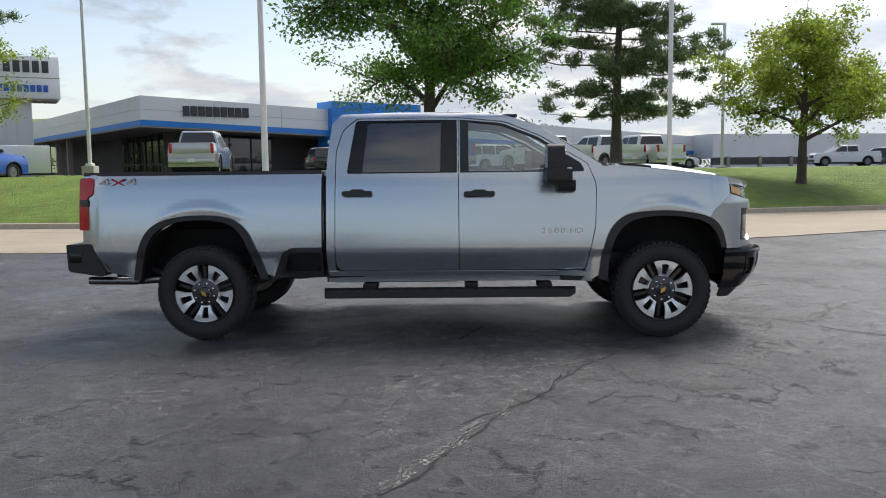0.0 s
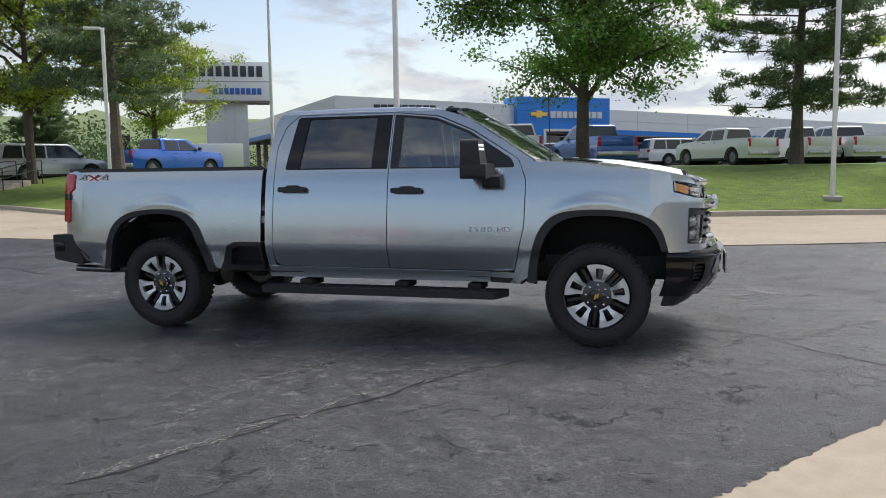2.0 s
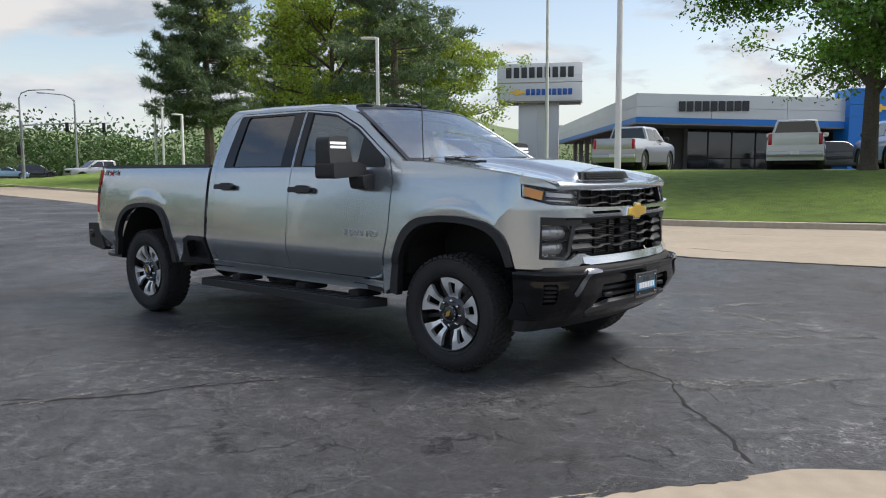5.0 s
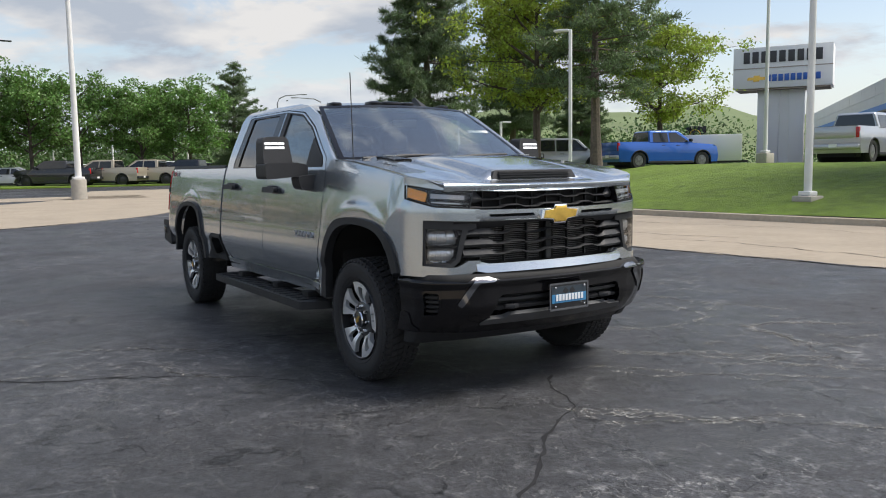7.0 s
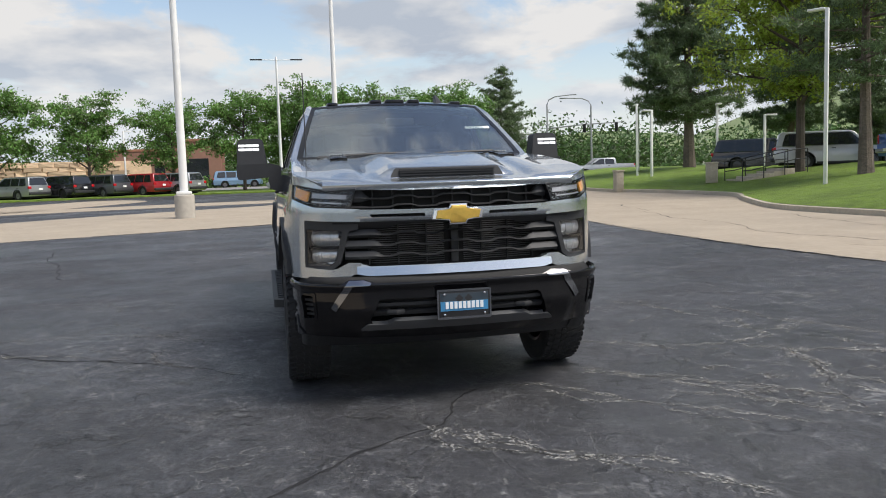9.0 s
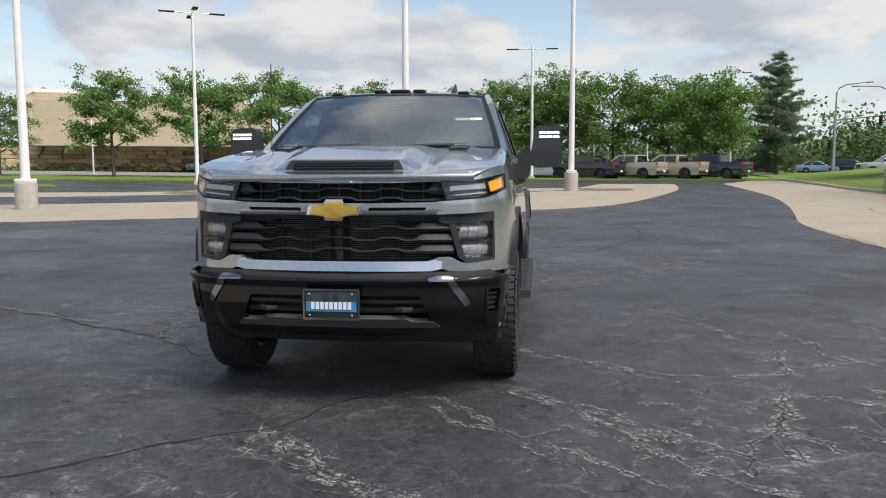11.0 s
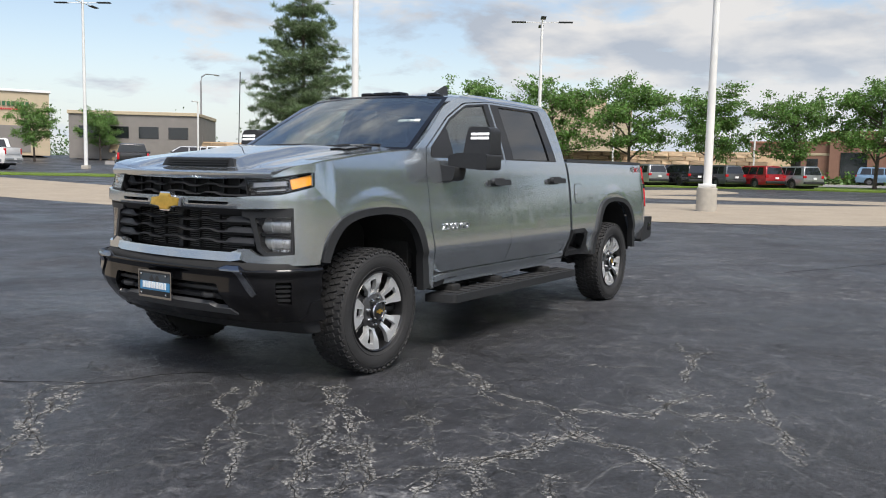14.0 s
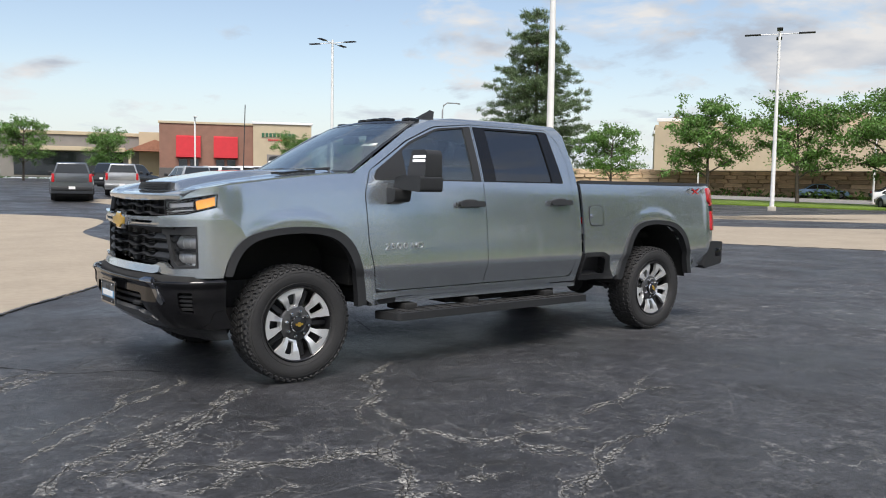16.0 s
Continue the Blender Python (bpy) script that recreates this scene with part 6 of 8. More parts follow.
def raw_part(name, vs, fs, material, parent, label="", kind=""):
    me = bpy.data.meshes.new(name)
    me.from_pydata(vs, [], fs)
    me.materials.append(material)
    ob = new(name, me)
    ob.parent = parent
    return tagged(ob, label, kind=kind)


def broadleaf(label, h, crown, trunk_h, seed, leaf, leaf_size, n_limbs=9, per=46, trunk_r=0.16, twigs=7, group=""):
    """A branching tree: h its height, crown its crown's radius, trunk_h the clear trunk's height."""
    rng = np.random.default_rng(seed)
    t = thing("tree", label, "tree", group)
    bm = bmesh.new()
    lean = rng.normal(0, 0.04, 2)
    top = np.array((lean[0] * h, lean[1] * h, h * 0.86))
    stem = [np.array((0, 0, -0.1)), np.array((0.02, 0, 0.25)), np.array((lean[0] * trunk_h, lean[1] * trunk_h, trunk_h)), np.array((lean[0] * h * 0.5 + rng.normal(0, 0.1), lean[1] * h * 0.5, (trunk_h + h) / 2)), top]
    tube(bm, stem, [trunk_r * 1.5, trunk_r * 1.05, trunk_r * 0.85, trunk_r * 0.45, trunk_r * 0.08], 9)
    part("trunk", bm, BARK, t)
    spots = [(*(top + np.array((0, 0, h * 0.06))), 1.0)]
    for i in range(n_limbs):
        f = (i + 0.3) / n_limbs
        z0 = trunk_h * 0.92 + (h * 0.80 - trunk_h) * f
        a = i * 2.4 + rng.normal(0, 0.35)
        prof_ = math.sin(math.pi * min(1.0, 0.24 + 0.78 * f)) ** 0.7
        reach = crown * (0.55 + 0.5 * prof_) * rng.uniform(0.78, 1.1)
        rise = (h - z0) * rng.uniform(0.28, 0.55) * (0.40 + 0.72 * f)
        p0 = np.array((lean[0] * z0, lean[1] * z0, z0))
        d = np.array((math.cos(a), math.sin(a), 0))
        pts = [p0, p0 + d * reach * 0.3 + np.array((0, 0, rise * 0.5)), p0 + d * reach * 0.65 + np.array((0, 0, rise * 0.85)), p0 + d * reach + np.array((0, 0, rise))]
        pts = [p + rng.normal(0, 0.05 * reach, 3) * (k > 0) for k, p in enumerate(pts)]
        r = trunk_r * (0.55 - 0.25 * f)
        bm = bmesh.new()
        tube(bm, pts, [r, r * 0.7, r * 0.42, r * 0.12], 6)
        for k in range(twigs):
            f2 = rng.uniform(0.3, 1.0)
            j = min(2, int(f2 * 3))
            base = pts[j] + (pts[j + 1] - pts[j]) * (f2 * 3 - j)
            e = base + rng.normal(0, 0.30 * crown * 0.8, 3) * np.array((1, 1, 0.65)) + np.array((0, 0, 0.06 * crown))
            tube(bm, [base, (base + e) / 2 + rng.normal(0, 0.05, 3), e], [r * 0.28, r * 0.18, r * 0.05], 4, False)
            spots.append((*e, rng.uniform(0.55, 1.2)))
            spots.append((*((base + e) / 2), 0.35))
        spots.append((*pts[-1], 1.0))
        part("limb", bm, BARK, t)
    vs, fs = leaves(spots, leaf_size, rng, per, crown * 0.10)
    raw_part("crown", vs, fs, leaf, t, "", "stuff")
    return t


def pine(label, h, reach, trunk_h, seed, per=30, size=0.22, trunk_r=0.2, whorls=14, group="", dense=1.0, cone=1.0):
    rng = np.random.default_rng(seed)
    t = thing("pine_tree", label, "pine tree", group)
    bm = bmesh.new()
    bend = rng.normal(0, 0.25, 2)
    stem = [np.array((bend[0] * math.sin(f * 3), bend[1] * math.sin(f * 2.4), f * h - 0.1)) for f in np.linspace(0, 1, 7)]
    tube(bm, stem, [trunk_r * (1.25 if k == 0 else 1 - 0.92 * k / 6) for k in range(7)], 9)
    part("trunk", bm, PINEBARK, t)
    at = lambda z: stem[min(5, int(z / h * 6))] + (stem[min(5, int(z / h * 6)) + 1] - stem[min(5, int(z / h * 6))]) * (z / h * 6 - min(5, int(z / h * 6)))
    spots = []
    for i in range(whorls):
        f = i / (whorls - 1)
        z = trunk_h + (h * 0.97 - trunk_h) * f
        wide = reach * ((1 - f) ** (0.85 * cone) * 0.93 + 0.07) * (0.72 + 0.28 * sm(f, 0, 0.16))
        nb = 6 if f < 0.85 else 4
        for k in range(nb):
            if rng.random() > 0.93 * dense + 0.05:
                continue
            a = (k + 0.5 * (i % 2)) * 2 * math.pi / nb + rng.normal(0, 0.25)
            L = wide * rng.uniform(0.50, 1.15)
            p0 = at(min(h * 0.98, max(trunk_h * 0.9, z + rng.normal(0, 0.45 * h / 15))))
            d = np.array((math.cos(a), math.sin(a), 0))
            droop = -0.08 * L + 0.34 * L * f + rng.normal(0, 0.06) * L
            pts = [p0, p0 + d * L * 0.5 + np.array((0, 0, droop * 0.4)), p0 + d * L + np.array((0, 0, droop + 0.12 * L))]
            part("branch", tube(bmesh.new(), pts, [0.05 * (1 - 0.6 * f), 0.03, 0.01], 5, False), PINEBARK, t)
            for g_ in np.linspace(0.32, 1.0, max(2, int(L / 0.42))):
                c = p0 + d * L * g_ + np.array((0, 0, (droop + 0.1 * L) * g_)) + rng.normal(0, 0.20, 3)
                sidew = np.array((-d[1], d[0], 0))
                spots.append((*c, 0.8))
                for s_ in (-1, 1):
                    spots.append((*(c + sidew * s_ * (0.22 + 0.25 * L * (1.1 - g_) * 0.5) + rng.normal(0, 0.06, 3)), 0.55))
    spots.append((*stem[-1], 0.6))
    vs, fs = [], []
    for p in spots:
        c = np.array(p[:3])
        k = int(per * p[3])
        dd = rng.normal(0, 1, (k, 3)) + np.array((0, 0, 0.45))
        dd /= np.linalg.norm(dd, axis=1)[:, None]
        u = np.cross(dd, rng.normal(0, 1, (k, 3)))
        u /= np.linalg.norm(u, axis=1)[:, None]
        o = c + rng.normal(0, 0.13, (k, 3)) * np.array((1, 1, 0.5))
        L = size * rng.uniform(0.6, 1.3, (k, 1))
        for i in range(k):
            b = len(vs)
            vs += [tuple(o[i] - u[i] * 0.028), tuple(o[i] + u[i] * 0.028), tuple(o[i] + dd[i] * L[i])]
            fs.append((b, b + 1, b + 2))
    raw_part("needles", vs, fs, NEEDLE, t, "", "stuff")
    return t


def lawn_z(x, y):
    """Height of the bank at a place."""
    best = min(range(len(KERB_N)), key=lambda i: (KERB_N[i][0] - x) ** 2 + (KERB_N[i][1] - y) ** 2)
    return gz(x, y) + berm(max(0.2, math.dist(KERB_N[best], (x, y)) * 0.96), x)


big = broadleaf("large spreading green shade tree on the grass bank", 12.5, 4.4, 2.5, 11, LEAF, 0.08, 20, 240, 0.27, 12)
big.matrix_world = pose(-1.1, 24.6, LOT_N - 0.02)
p1 = pine("tall open dark green pine leaning over the bank", 12.5, 5.9, 3.0, 5, 75, 0.24, 0.27, 15, dense=0.86)
p1.matrix_world = pose(7.3, 29.8, LOT_N - 0.05, 0, 2, 0)
small = broadleaf("small yellow-green young tree on the grass bank", 6.3, 2.75, 1.7, 23, LEAF_LIGHT, 0.07, 13, 170, 0.17, 10)
small.matrix_world = pose(12.9, 22.8, lawn_z(12.9, 22.8) - 0.05)
p2 = pine("dense dark green pine beside a lamp post", 13.5, 4.6, 4.4, 9, 54, 0.25, 0.27, 16, dense=0.88)
p2.matrix_world = pose(-21.2, 23.0, 0.85)
p3 = pine("tall dark green pine with a bare grey trunk", 18.5, 5.2, 4.6, 14, 50, 0.48, 0.38, 27)
p3.matrix_world = pose(-44, 27.9, 0.8)
lt = broadleaf("bright yellow-green tree among dark pines", 11.5, 3.7, 3.4, 31, LEAF_LIGHT, 0.10, 15, 130, 0.22, 10)
lt.matrix_world = pose(-27.3, 24.4, 0.9)
lt2 = copy_thing(lt, pose(-26.5, 33.0, 0.9, 0, 0, 140) @ Matrix.Scale(0.82, 4))
for x, y, s, rz in ((-50, 40, 0.9, 100), (-40, 39, 0.5, 160)):
    tagged(copy_thing(p3, pose(x, y, 0.7, 0, 0, rz) @ Matrix.Scale(s, 4)), "dark green pine in a grove", "pine tree", "pine grove")
p4 = pine("broad dark green pine on the road verge", 17.6, 6.6, 1.6, 41, 34, 0.44, 0.33, 31, cone=0.75)
p4.matrix_world = pose(-51.5, -51.0, gz(-51.5, -51))
tagged(copy_thing(p4, pose(-74, 23.5, gz(-74, 23.5), 0, 0, 70) @ Matrix.Scale(0.66, 4)), "dark green pine on the road verge", "pine tree")

st = [broadleaf("green street tree on the grass verge", 9.0, 3.4, 2.0, 50 + i, LEAF_FAR, 0.115, 13, 84, 0.15, 9, "street trees") for i in range(3)]
spots_w = [(-52.4, -31.9, 0.94), (-55.4, -26.0, 0.98), (-57.8, -20.2, 1.0), (-59.6, -14.2, 0.95), (-61.0, -8.2, 0.86), (-61.7, -2.6, 0.94), (-63.5, 0.6, 1.0), (-61.9, 3.5, 1.05), (-63.4, 7.2, 1.0), (-61.5, 11.5, 1.0), (-61.0, 15.2, 1.0), (-48.9, -39.0, 0.72), (-33.0, -65.0, 0.62), (-43, -70.5, 0.6), (-86, 17, 1.1), (-85, 20, 1.05), (-18, -74, 0.6), (-12, -80, 0.7)]
for i, (x, y, s) in enumerate(spots_w):
    m = pose(x, y, gz(x, y) + 0.05, 0, 0, 67 * i) @ Matrix.Diagonal((s, s, s, 1))
    if i < 3:
        st[i].matrix_world = m
    else:
        copy_thing(st[i % 3], m)

# far woods, one band of leaf clumps with an uneven outline
rng = np.random.default_rng(77)
sp = []
for i in range(820):
    a = radians(rng.uniform(128, 196) if i < 430 else rng.uniform(-150, 128))
    r = rng.uniform(125, 200) if i < 430 else rng.uniform(170, 260)
    hh = rng.uniform(1.5, 9.0) if i < 430 else rng.uniform(2, 11)
    for k in range(3):
        sp.append((r * math.cos(a) + rng.normal(0, 2.2), r * math.sin(a) + rng.normal(0, 2.2), max(0.6, hh * (k + 0.6) / 3 + 0.5), 1.0))
vs, fs = leaves(sp, 0.36, rng, 62, 1.9, 0.8)
tagged(raw_part("far_woods", vs, fs, LEAF_WOODS, None), "distant green woodland along the horizon", "woods", kind="stuff")
sp = []
for i in range(150):
    a = radians(rng.uniform(170, 226))
    r = rng.uniform(88, 89.5)
    sp.append((6 + r * math.cos(a), 3 + r * math.sin(a), gz(-70, -30) + rng.uniform(0.1, 0.6), 1.0))
vs, fs = leaves(sp, 0.22, rng, 26, 0.5, 0.6)
tagged(raw_part("low_shrubs", vs, fs, LEAF_FAR, None), "low green shrubs along the far road", "shrubs", kind="stuff")


# ---- poles and lamps ----
POLEWHITE = mat("white_painted_steel", (0.74, 0.74, 0.72), 0.45, grain=(3, 0.08))
BASEGREY = mat("pole_base_concrete", (0.42, 0.39, 0.34), 0.9, grain=(6, 0.15, 8), bump=(60, 0.003))


def tall_pole(x, y, z, h, r0, r1, base=(0.66, 0.80), label="tall white tapered pole on a concrete pier", round_base=True, flange=True):
    p = thing("flagpole" if not round_base else "light_pole", label, "pole", at=pose(x, y, z))
    if base:
        bm = lathe(bmesh.new(), [(base[0] / 2, -0.1), (base[0] / 2, base[1] - 0.03), (base[0] / 2 - 0.03, base[1]), (0.02, base[1])], 20, "z", False) if round_base else boxed((0, 0, base[1] / 2 - 0.05), (base[0], base[0], base[1] + 0.1), bevel=0.03)
        part("pier", bm, BASEGREY, p, "tan concrete pier")
    b = base[1] if base else 0
    part("shaft", tube(bmesh.new(), [(0, 0, b), (0, 0, b + h / 2), (0, 0, h)], [r0, (r0 + r1) / 2, r1], 14), POLEWHITE, p)
    if flange:
        part("flange", boxed((0, 0, b + 0.06), (r0 * 3.4, r0 * 3.4, 0.12), bevel=0.03), POLEWHITE, p)
    return p


tall_pole(-34.4, 2.65, gz(-34, 2), 13.5, 0.15, 0.08, (0.70, 0.95))
tall_pole(-22.8, -3.9, gz(-23, -4), 13.5, 0.15, 0.08, (0.70, 0.85))
tall_pole(-17.8, -15.9, gz(-18, -16), 13.5, 0.15, 0.08, (0.70, 0.9))
tall_pole(-5.5, 15.5, lawn_z(-5.5, 15.5), 13.0, 0.10, 0.05, (0.55, 0.10), "tall white flagpole standing in the lawn", False)
tall_pole(-17.7, 30.6, LOT_N, 14.0, 0.10, 0.05, (0.6, 0.5), "tall white flagpole before the showroom", False)


def head_lamp_pole(x, y, z, h, az, label="white lamp post with one flat lamp head"):
    p = thing("street_lamp", label, "street lamp", at=pose(x, y, z, 0, 0, az))
    part("base", boxed((0, 0, 0.03), (0.5, 0.5, 0.14), bevel=0.03), BASEGREY, p)
    part("shaft", boxed((0, 0, h / 2), (0.13, 0.13, h), bevel=0.02), POLEWHITE, p)
    part("lamp_head", boxed((0.36, 0, h - 0.03), (0.62, 0.30, 0.09), bevel=0.03), POLEWHITE, p)
    return p


head_lamp_pole(6.86, 18.3, lawn_z(6.86, 18.3), 6.75, 175)
head_lamp_pole(-18.6, 19.1, lawn_z(-18.6, 19.1) - 0.1, 6.5, 215)
head_lamp_pole(13.3, 33.5, LOT_N, 7.2, 180)
for x, y, h in ((-38, 22, 4.6), (-41, 22.5, 5.2), (-36.5, 25.5, 4.8), (-70, 6, 5.5), (-71, 11, 5.5), (-69, -13, 5.5), (-66, -25, 5.5), (-60, -38, 5.5), (-45, -58, 6.0), (-25, -70, 6.5), (-34, 27, 4.0), (-47, 25.5, 5.2)):
    head_lamp_pole(x, y, gz(x, y), h, 40 * x, "slim white far lamp post")


def double_lamp(x, y, z, h, az, cross=False):
    p = thing("street_lamp", "tall white lot light with spread arms", "street lamp", "lot lights", at=pose(x, y, z, 0, 0, az))
    part("base", boxed((0, 0, 0.12), (0.5, 0.5, 0.3), bevel=0.03), BASEGREY, p)
    part("shaft", tube(bmesh.new(), [(0, 0, 0), (0, 0, h + 0.25)], [0.14, 0.08], 12), POLEWHITE, p)
    for a in ((0, 180, 90, 270) if cross else (0, 180)):
        q = Matrix.Rotation(radians(a), 3, "Z")
        bm = bmesh.new()
        tube(bm, [q @ Vector((0, 0, h)), q @ Vector((1.2, 0, h + 0.02))], 0.03, 6)
        part("arm", bm, POLEWHITE, p)
        bm = boxed((1.55, 0, h + 0.02), (0.95, 0.34, 0.07), bevel=0.025)
        bmesh.ops.transform(bm, matrix=q.to_4x4(), verts=bm.verts[:])
        part("lamp_head", bm, TRIM, p, "flat dark lamp head")


double_lamp(-58.5, 0.35, gz(-58, 0), 10.3, 90)
double_lamp(-43.0, -21.0, gz(-43, -21), 10.9, 120, True)
double_lamp(-27.9, -49.3, gz(-28, -49), 11.6, 30, True)
double_lamp(-88.0, 22.3, gz(-80, 22), 11.2, 80)

# ---- showroom ----
WHITEPANEL = mat("white_metal_panel", (0.78, 0.78, 0.78), 0.4, 0.2, grain=(0.5, 0.05))
BLUE = mat("bright_blue_panel", (0.02, 0.23, 0.72), 0.35, grain=(0.6, 0.06))
SOFFIT = mat("beige_soffit", (0.36, 0.31, 0.26), 0.8, grain=(1, 0.08))
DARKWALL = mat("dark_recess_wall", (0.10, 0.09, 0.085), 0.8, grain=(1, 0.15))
SHOWGLASS = mat("dark_showroom_glass", (0.02, 0.024, 0.028), 0.05, 0, 0.0, spec=0.9)
MULLION = mat("bronze_mullion", (0.03, 0.028, 0.026), 0.5)
SIGNWHITE = mat("white_sign_face", (0.78, 0.78, 0.77), 0.5)
SIGNGREY = mat("dark_grey_letters", (0.05, 0.05, 0.055), 0.5)
SIGNBLUE = mat("blue_letters", (0.03, 0.12, 0.45), 0.4)

show = thing("showroom", "low white and blue car showroom with dark glass", "showroom", at=pose(-24.5, 54.0, LOT_N))
dirs = {"r": Vector((math.cos(radians(38.7)), math.sin(radians(38.7)), 0)), "l": Vector((math.cos(radians(129)), math.sin(radians(129)), 0))}
inw = {"r": Vector((-dirs["r"].y, dirs["r"].x, 0)), "l": Vector((dirs["l"].y, -dirs["l"].x, 0))}


def slab(name, key, s0, s1, z0, z1, out0, out1, material, label="", drop=(0.0, 0.0)):
    """A box along one front: from s0 to s1 along it, from z0 to z1, between two depths behind the front line."""
    u, w = dirs[key], inw[key]
    bm = bmesh.new()
    vs = [bm.verts.new(u * s + w * o + Vector((0, 0, z - drop[0] * max(0, s) * (1 if z > 3.0 else 0)))) for s in (s0, s1) for o in (out0, out1) for z in (z0, z1)]
    for f in ((0, 1, 3, 2), (4, 6, 7, 5), (0, 4, 5, 1), (2, 3, 7, 6), (0, 2, 6, 4), (1, 5, 7, 3)):
        bm.faces.new([vs[i] for i in f])
    return part(name, bm, material, show, label, smooth=0)


DR = (0.030, 0)
for i in range(12):
    s0, s1 = i * 5.9, i * 5.9 + 5.87
    for z0, z1 in ((4.22, 5.02), (5.04, 6.06)):
        slab("fascia_panel", "r", s0, s1, z0, z1, 0.0, 0.3, WHITEPANEL, "", DR)
slab("fascia_stripe", "r", -0.06, 70.5, 3.78, 4.20, -0.04, 0.3, BLUE, "bright blue stripe", DR)
slab("soffit", "r", 0, 70, 3.66, 3.78, 0.0, 5.0, SOFFIT, "", DR)
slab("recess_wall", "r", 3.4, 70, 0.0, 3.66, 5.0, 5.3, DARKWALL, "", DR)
slab("roof", "r", 0.3, 70, 5.75, 5.9, 0.3, 18, WHITEPANEL, "", DR)
for i in range(8):
    s0, s1 = i * 6.4, i * 6.4 + 6.37
    for z0, z1 in ((4.22, 5.02), (5.04, 6.06)):
        slab("fascia_panel", "l", s0 + 0.3, s1 + 0.3, z0, z1, 0.0, 0.3, WHITEPANEL)
slab("fascia_stripe", "l", 0.3, 51.5, 3.78, 4.20, -0.04, 0.3, BLUE, "bright blue stripe")
slab("soffit", "l", 0.3, 51.5, 3.66, 3.78, 0.0, 5.0, SOFFIT)
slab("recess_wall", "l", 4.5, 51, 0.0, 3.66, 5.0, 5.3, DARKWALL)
# glass bays
for key, n0, n1, wd in (("r", 5.1, 15.0, 2.0), ("l", 5.2, 24.0, 1.9), ("r", 26.5, 64.0, 2.4)):
    s = n0
    while s + wd < n1:
        z1 = 3.60 if n0 < 20 else 2.05
        dk = 0.03 * s if key == "r" else 0
        slab("glass_pane", key, s + 0.05, s + wd - 0.05, 0.15, z1 - dk, 4.9, 4.96, SHOWGLASS, "dark reflecting glass")
        slab("mullion", key, s - 0.05, s + 0.05, 0.0, z1 - dk, 4.82, 4.98, MULLION)
        if n0 > 20:
            slab("glass_pane", key, s + 0.05, s + wd - 0.05, 2.2, 2.75, 4.9, 4.96, SHOWGLASS, "upper window")
        s += wd
    slab("transom", key, n0, s, 0.9 if n0 < 20 else 2.06, 1.0 if n0 < 20 else 2.18, 4.82, 4.98, MULLION)
for s in (28, 33, 38, 43):
    slab("pillar", "l", s, s + 0.5, 0, 3.66, 1.0, 1.5, SOFFIT)
# entrance portal
slab("portal_pier", "r", 16.3, 19.0, 0.0, 3.2, -0.7, 2.0, BLUE, "bright blue entrance panel")
slab("portal_pier", "r", 24.2, 25.9, 0.0, 3.2, -0.7, 2.0, BLUE, "bright blue entrance panel")
for z0, z1 in ((3.2, 4.1), (4.12, 5.0), (5.02, 5.62), (5.64, 6.25)):
    slab("portal_panel", "r", 16.3, 25.9, z0, z1, -0.7, 2.0, BLUE, "bright blue entrance panel")
slab("portal_frame", "r", 18.9, 19.15, 0, 3.2, -0.8, 0.4, SIGNWHITE)
slab("portal_frame", "r", 24.05, 24.3, 0, 3.2, -0.8, 0.4, SIGNWHITE)
slab("portal_frame", "r", 18.9, 24.3, 3.2, 3.42, -0.8, 0.4, SIGNWHITE)
slab("glass_pane", "r", 19.1, 24.1, 0.1, 3.2, 1.6, 1.7, SHOWGLASS, "entrance glass")


def letter_bars(parent, key, s0, s1, z0, z1, n, material, proud=-0.16, label="row of plain dark letter blocks", gapf=0.78, at0=None):
    step = (s1 - s0) / n
    for i in range(n):
        slab("letter_block", key, s0 + i * step, s0 + (i + gapf) * step, z0, z1, proud, proud + 0.14, material, label if i == 0 else "")


letter_bars(show, "r", 3.3, 8.9, 4.60, 5.38, 9, SIGNGREY)
letter_bars(show, "r", 19.6, 25.1, 4.40, 4.98, 9, SIGNWHITE, -0.85, "row of plain white letter blocks")
u_, w_ = dirs["r"], inw["r"]
bm = bmesh.new()
c_ = u_ * 18.4 + w_ * -0.86 + Vector((0, 0, 4.72))
prism(bm, [(a * 5.2, b * 5.0) for a, b in tie], lambda a, b: c_ + u_ * a + Vector((0, 0, b)), lambda a, b: c_ + u_ * a + Vector((0, 0, b)) + w_ * 0.15)
part("portal_badge", bm, GOLD, show, "gold cross-shaped badge", smooth=0)
# lower service wing beyond
wing = thing("service_wing", "long low white service building behind the lot", "building", at=pose(31, 92.0, LOT_N, 0, 0, 14))
part("wall", boxed((35, 4, 2.6), (70, 6, 3.0)), WHITEPANEL, wing, "white wall band")
part("dark_band", boxed((35, 1.2, 0.75), (70, 0.5, 0.9)), DARKWALL, wing)
part("plinth", boxed((35, 1.3, 0.15), (70, 0.6, 0.4)), WHITEPANEL, wing)
for i in range(16):
    part("pillar", boxed((2 + i * 4.4, 0.85, 0.65), (0.4, 0.4, 1.3)), SOFFIT, wing)

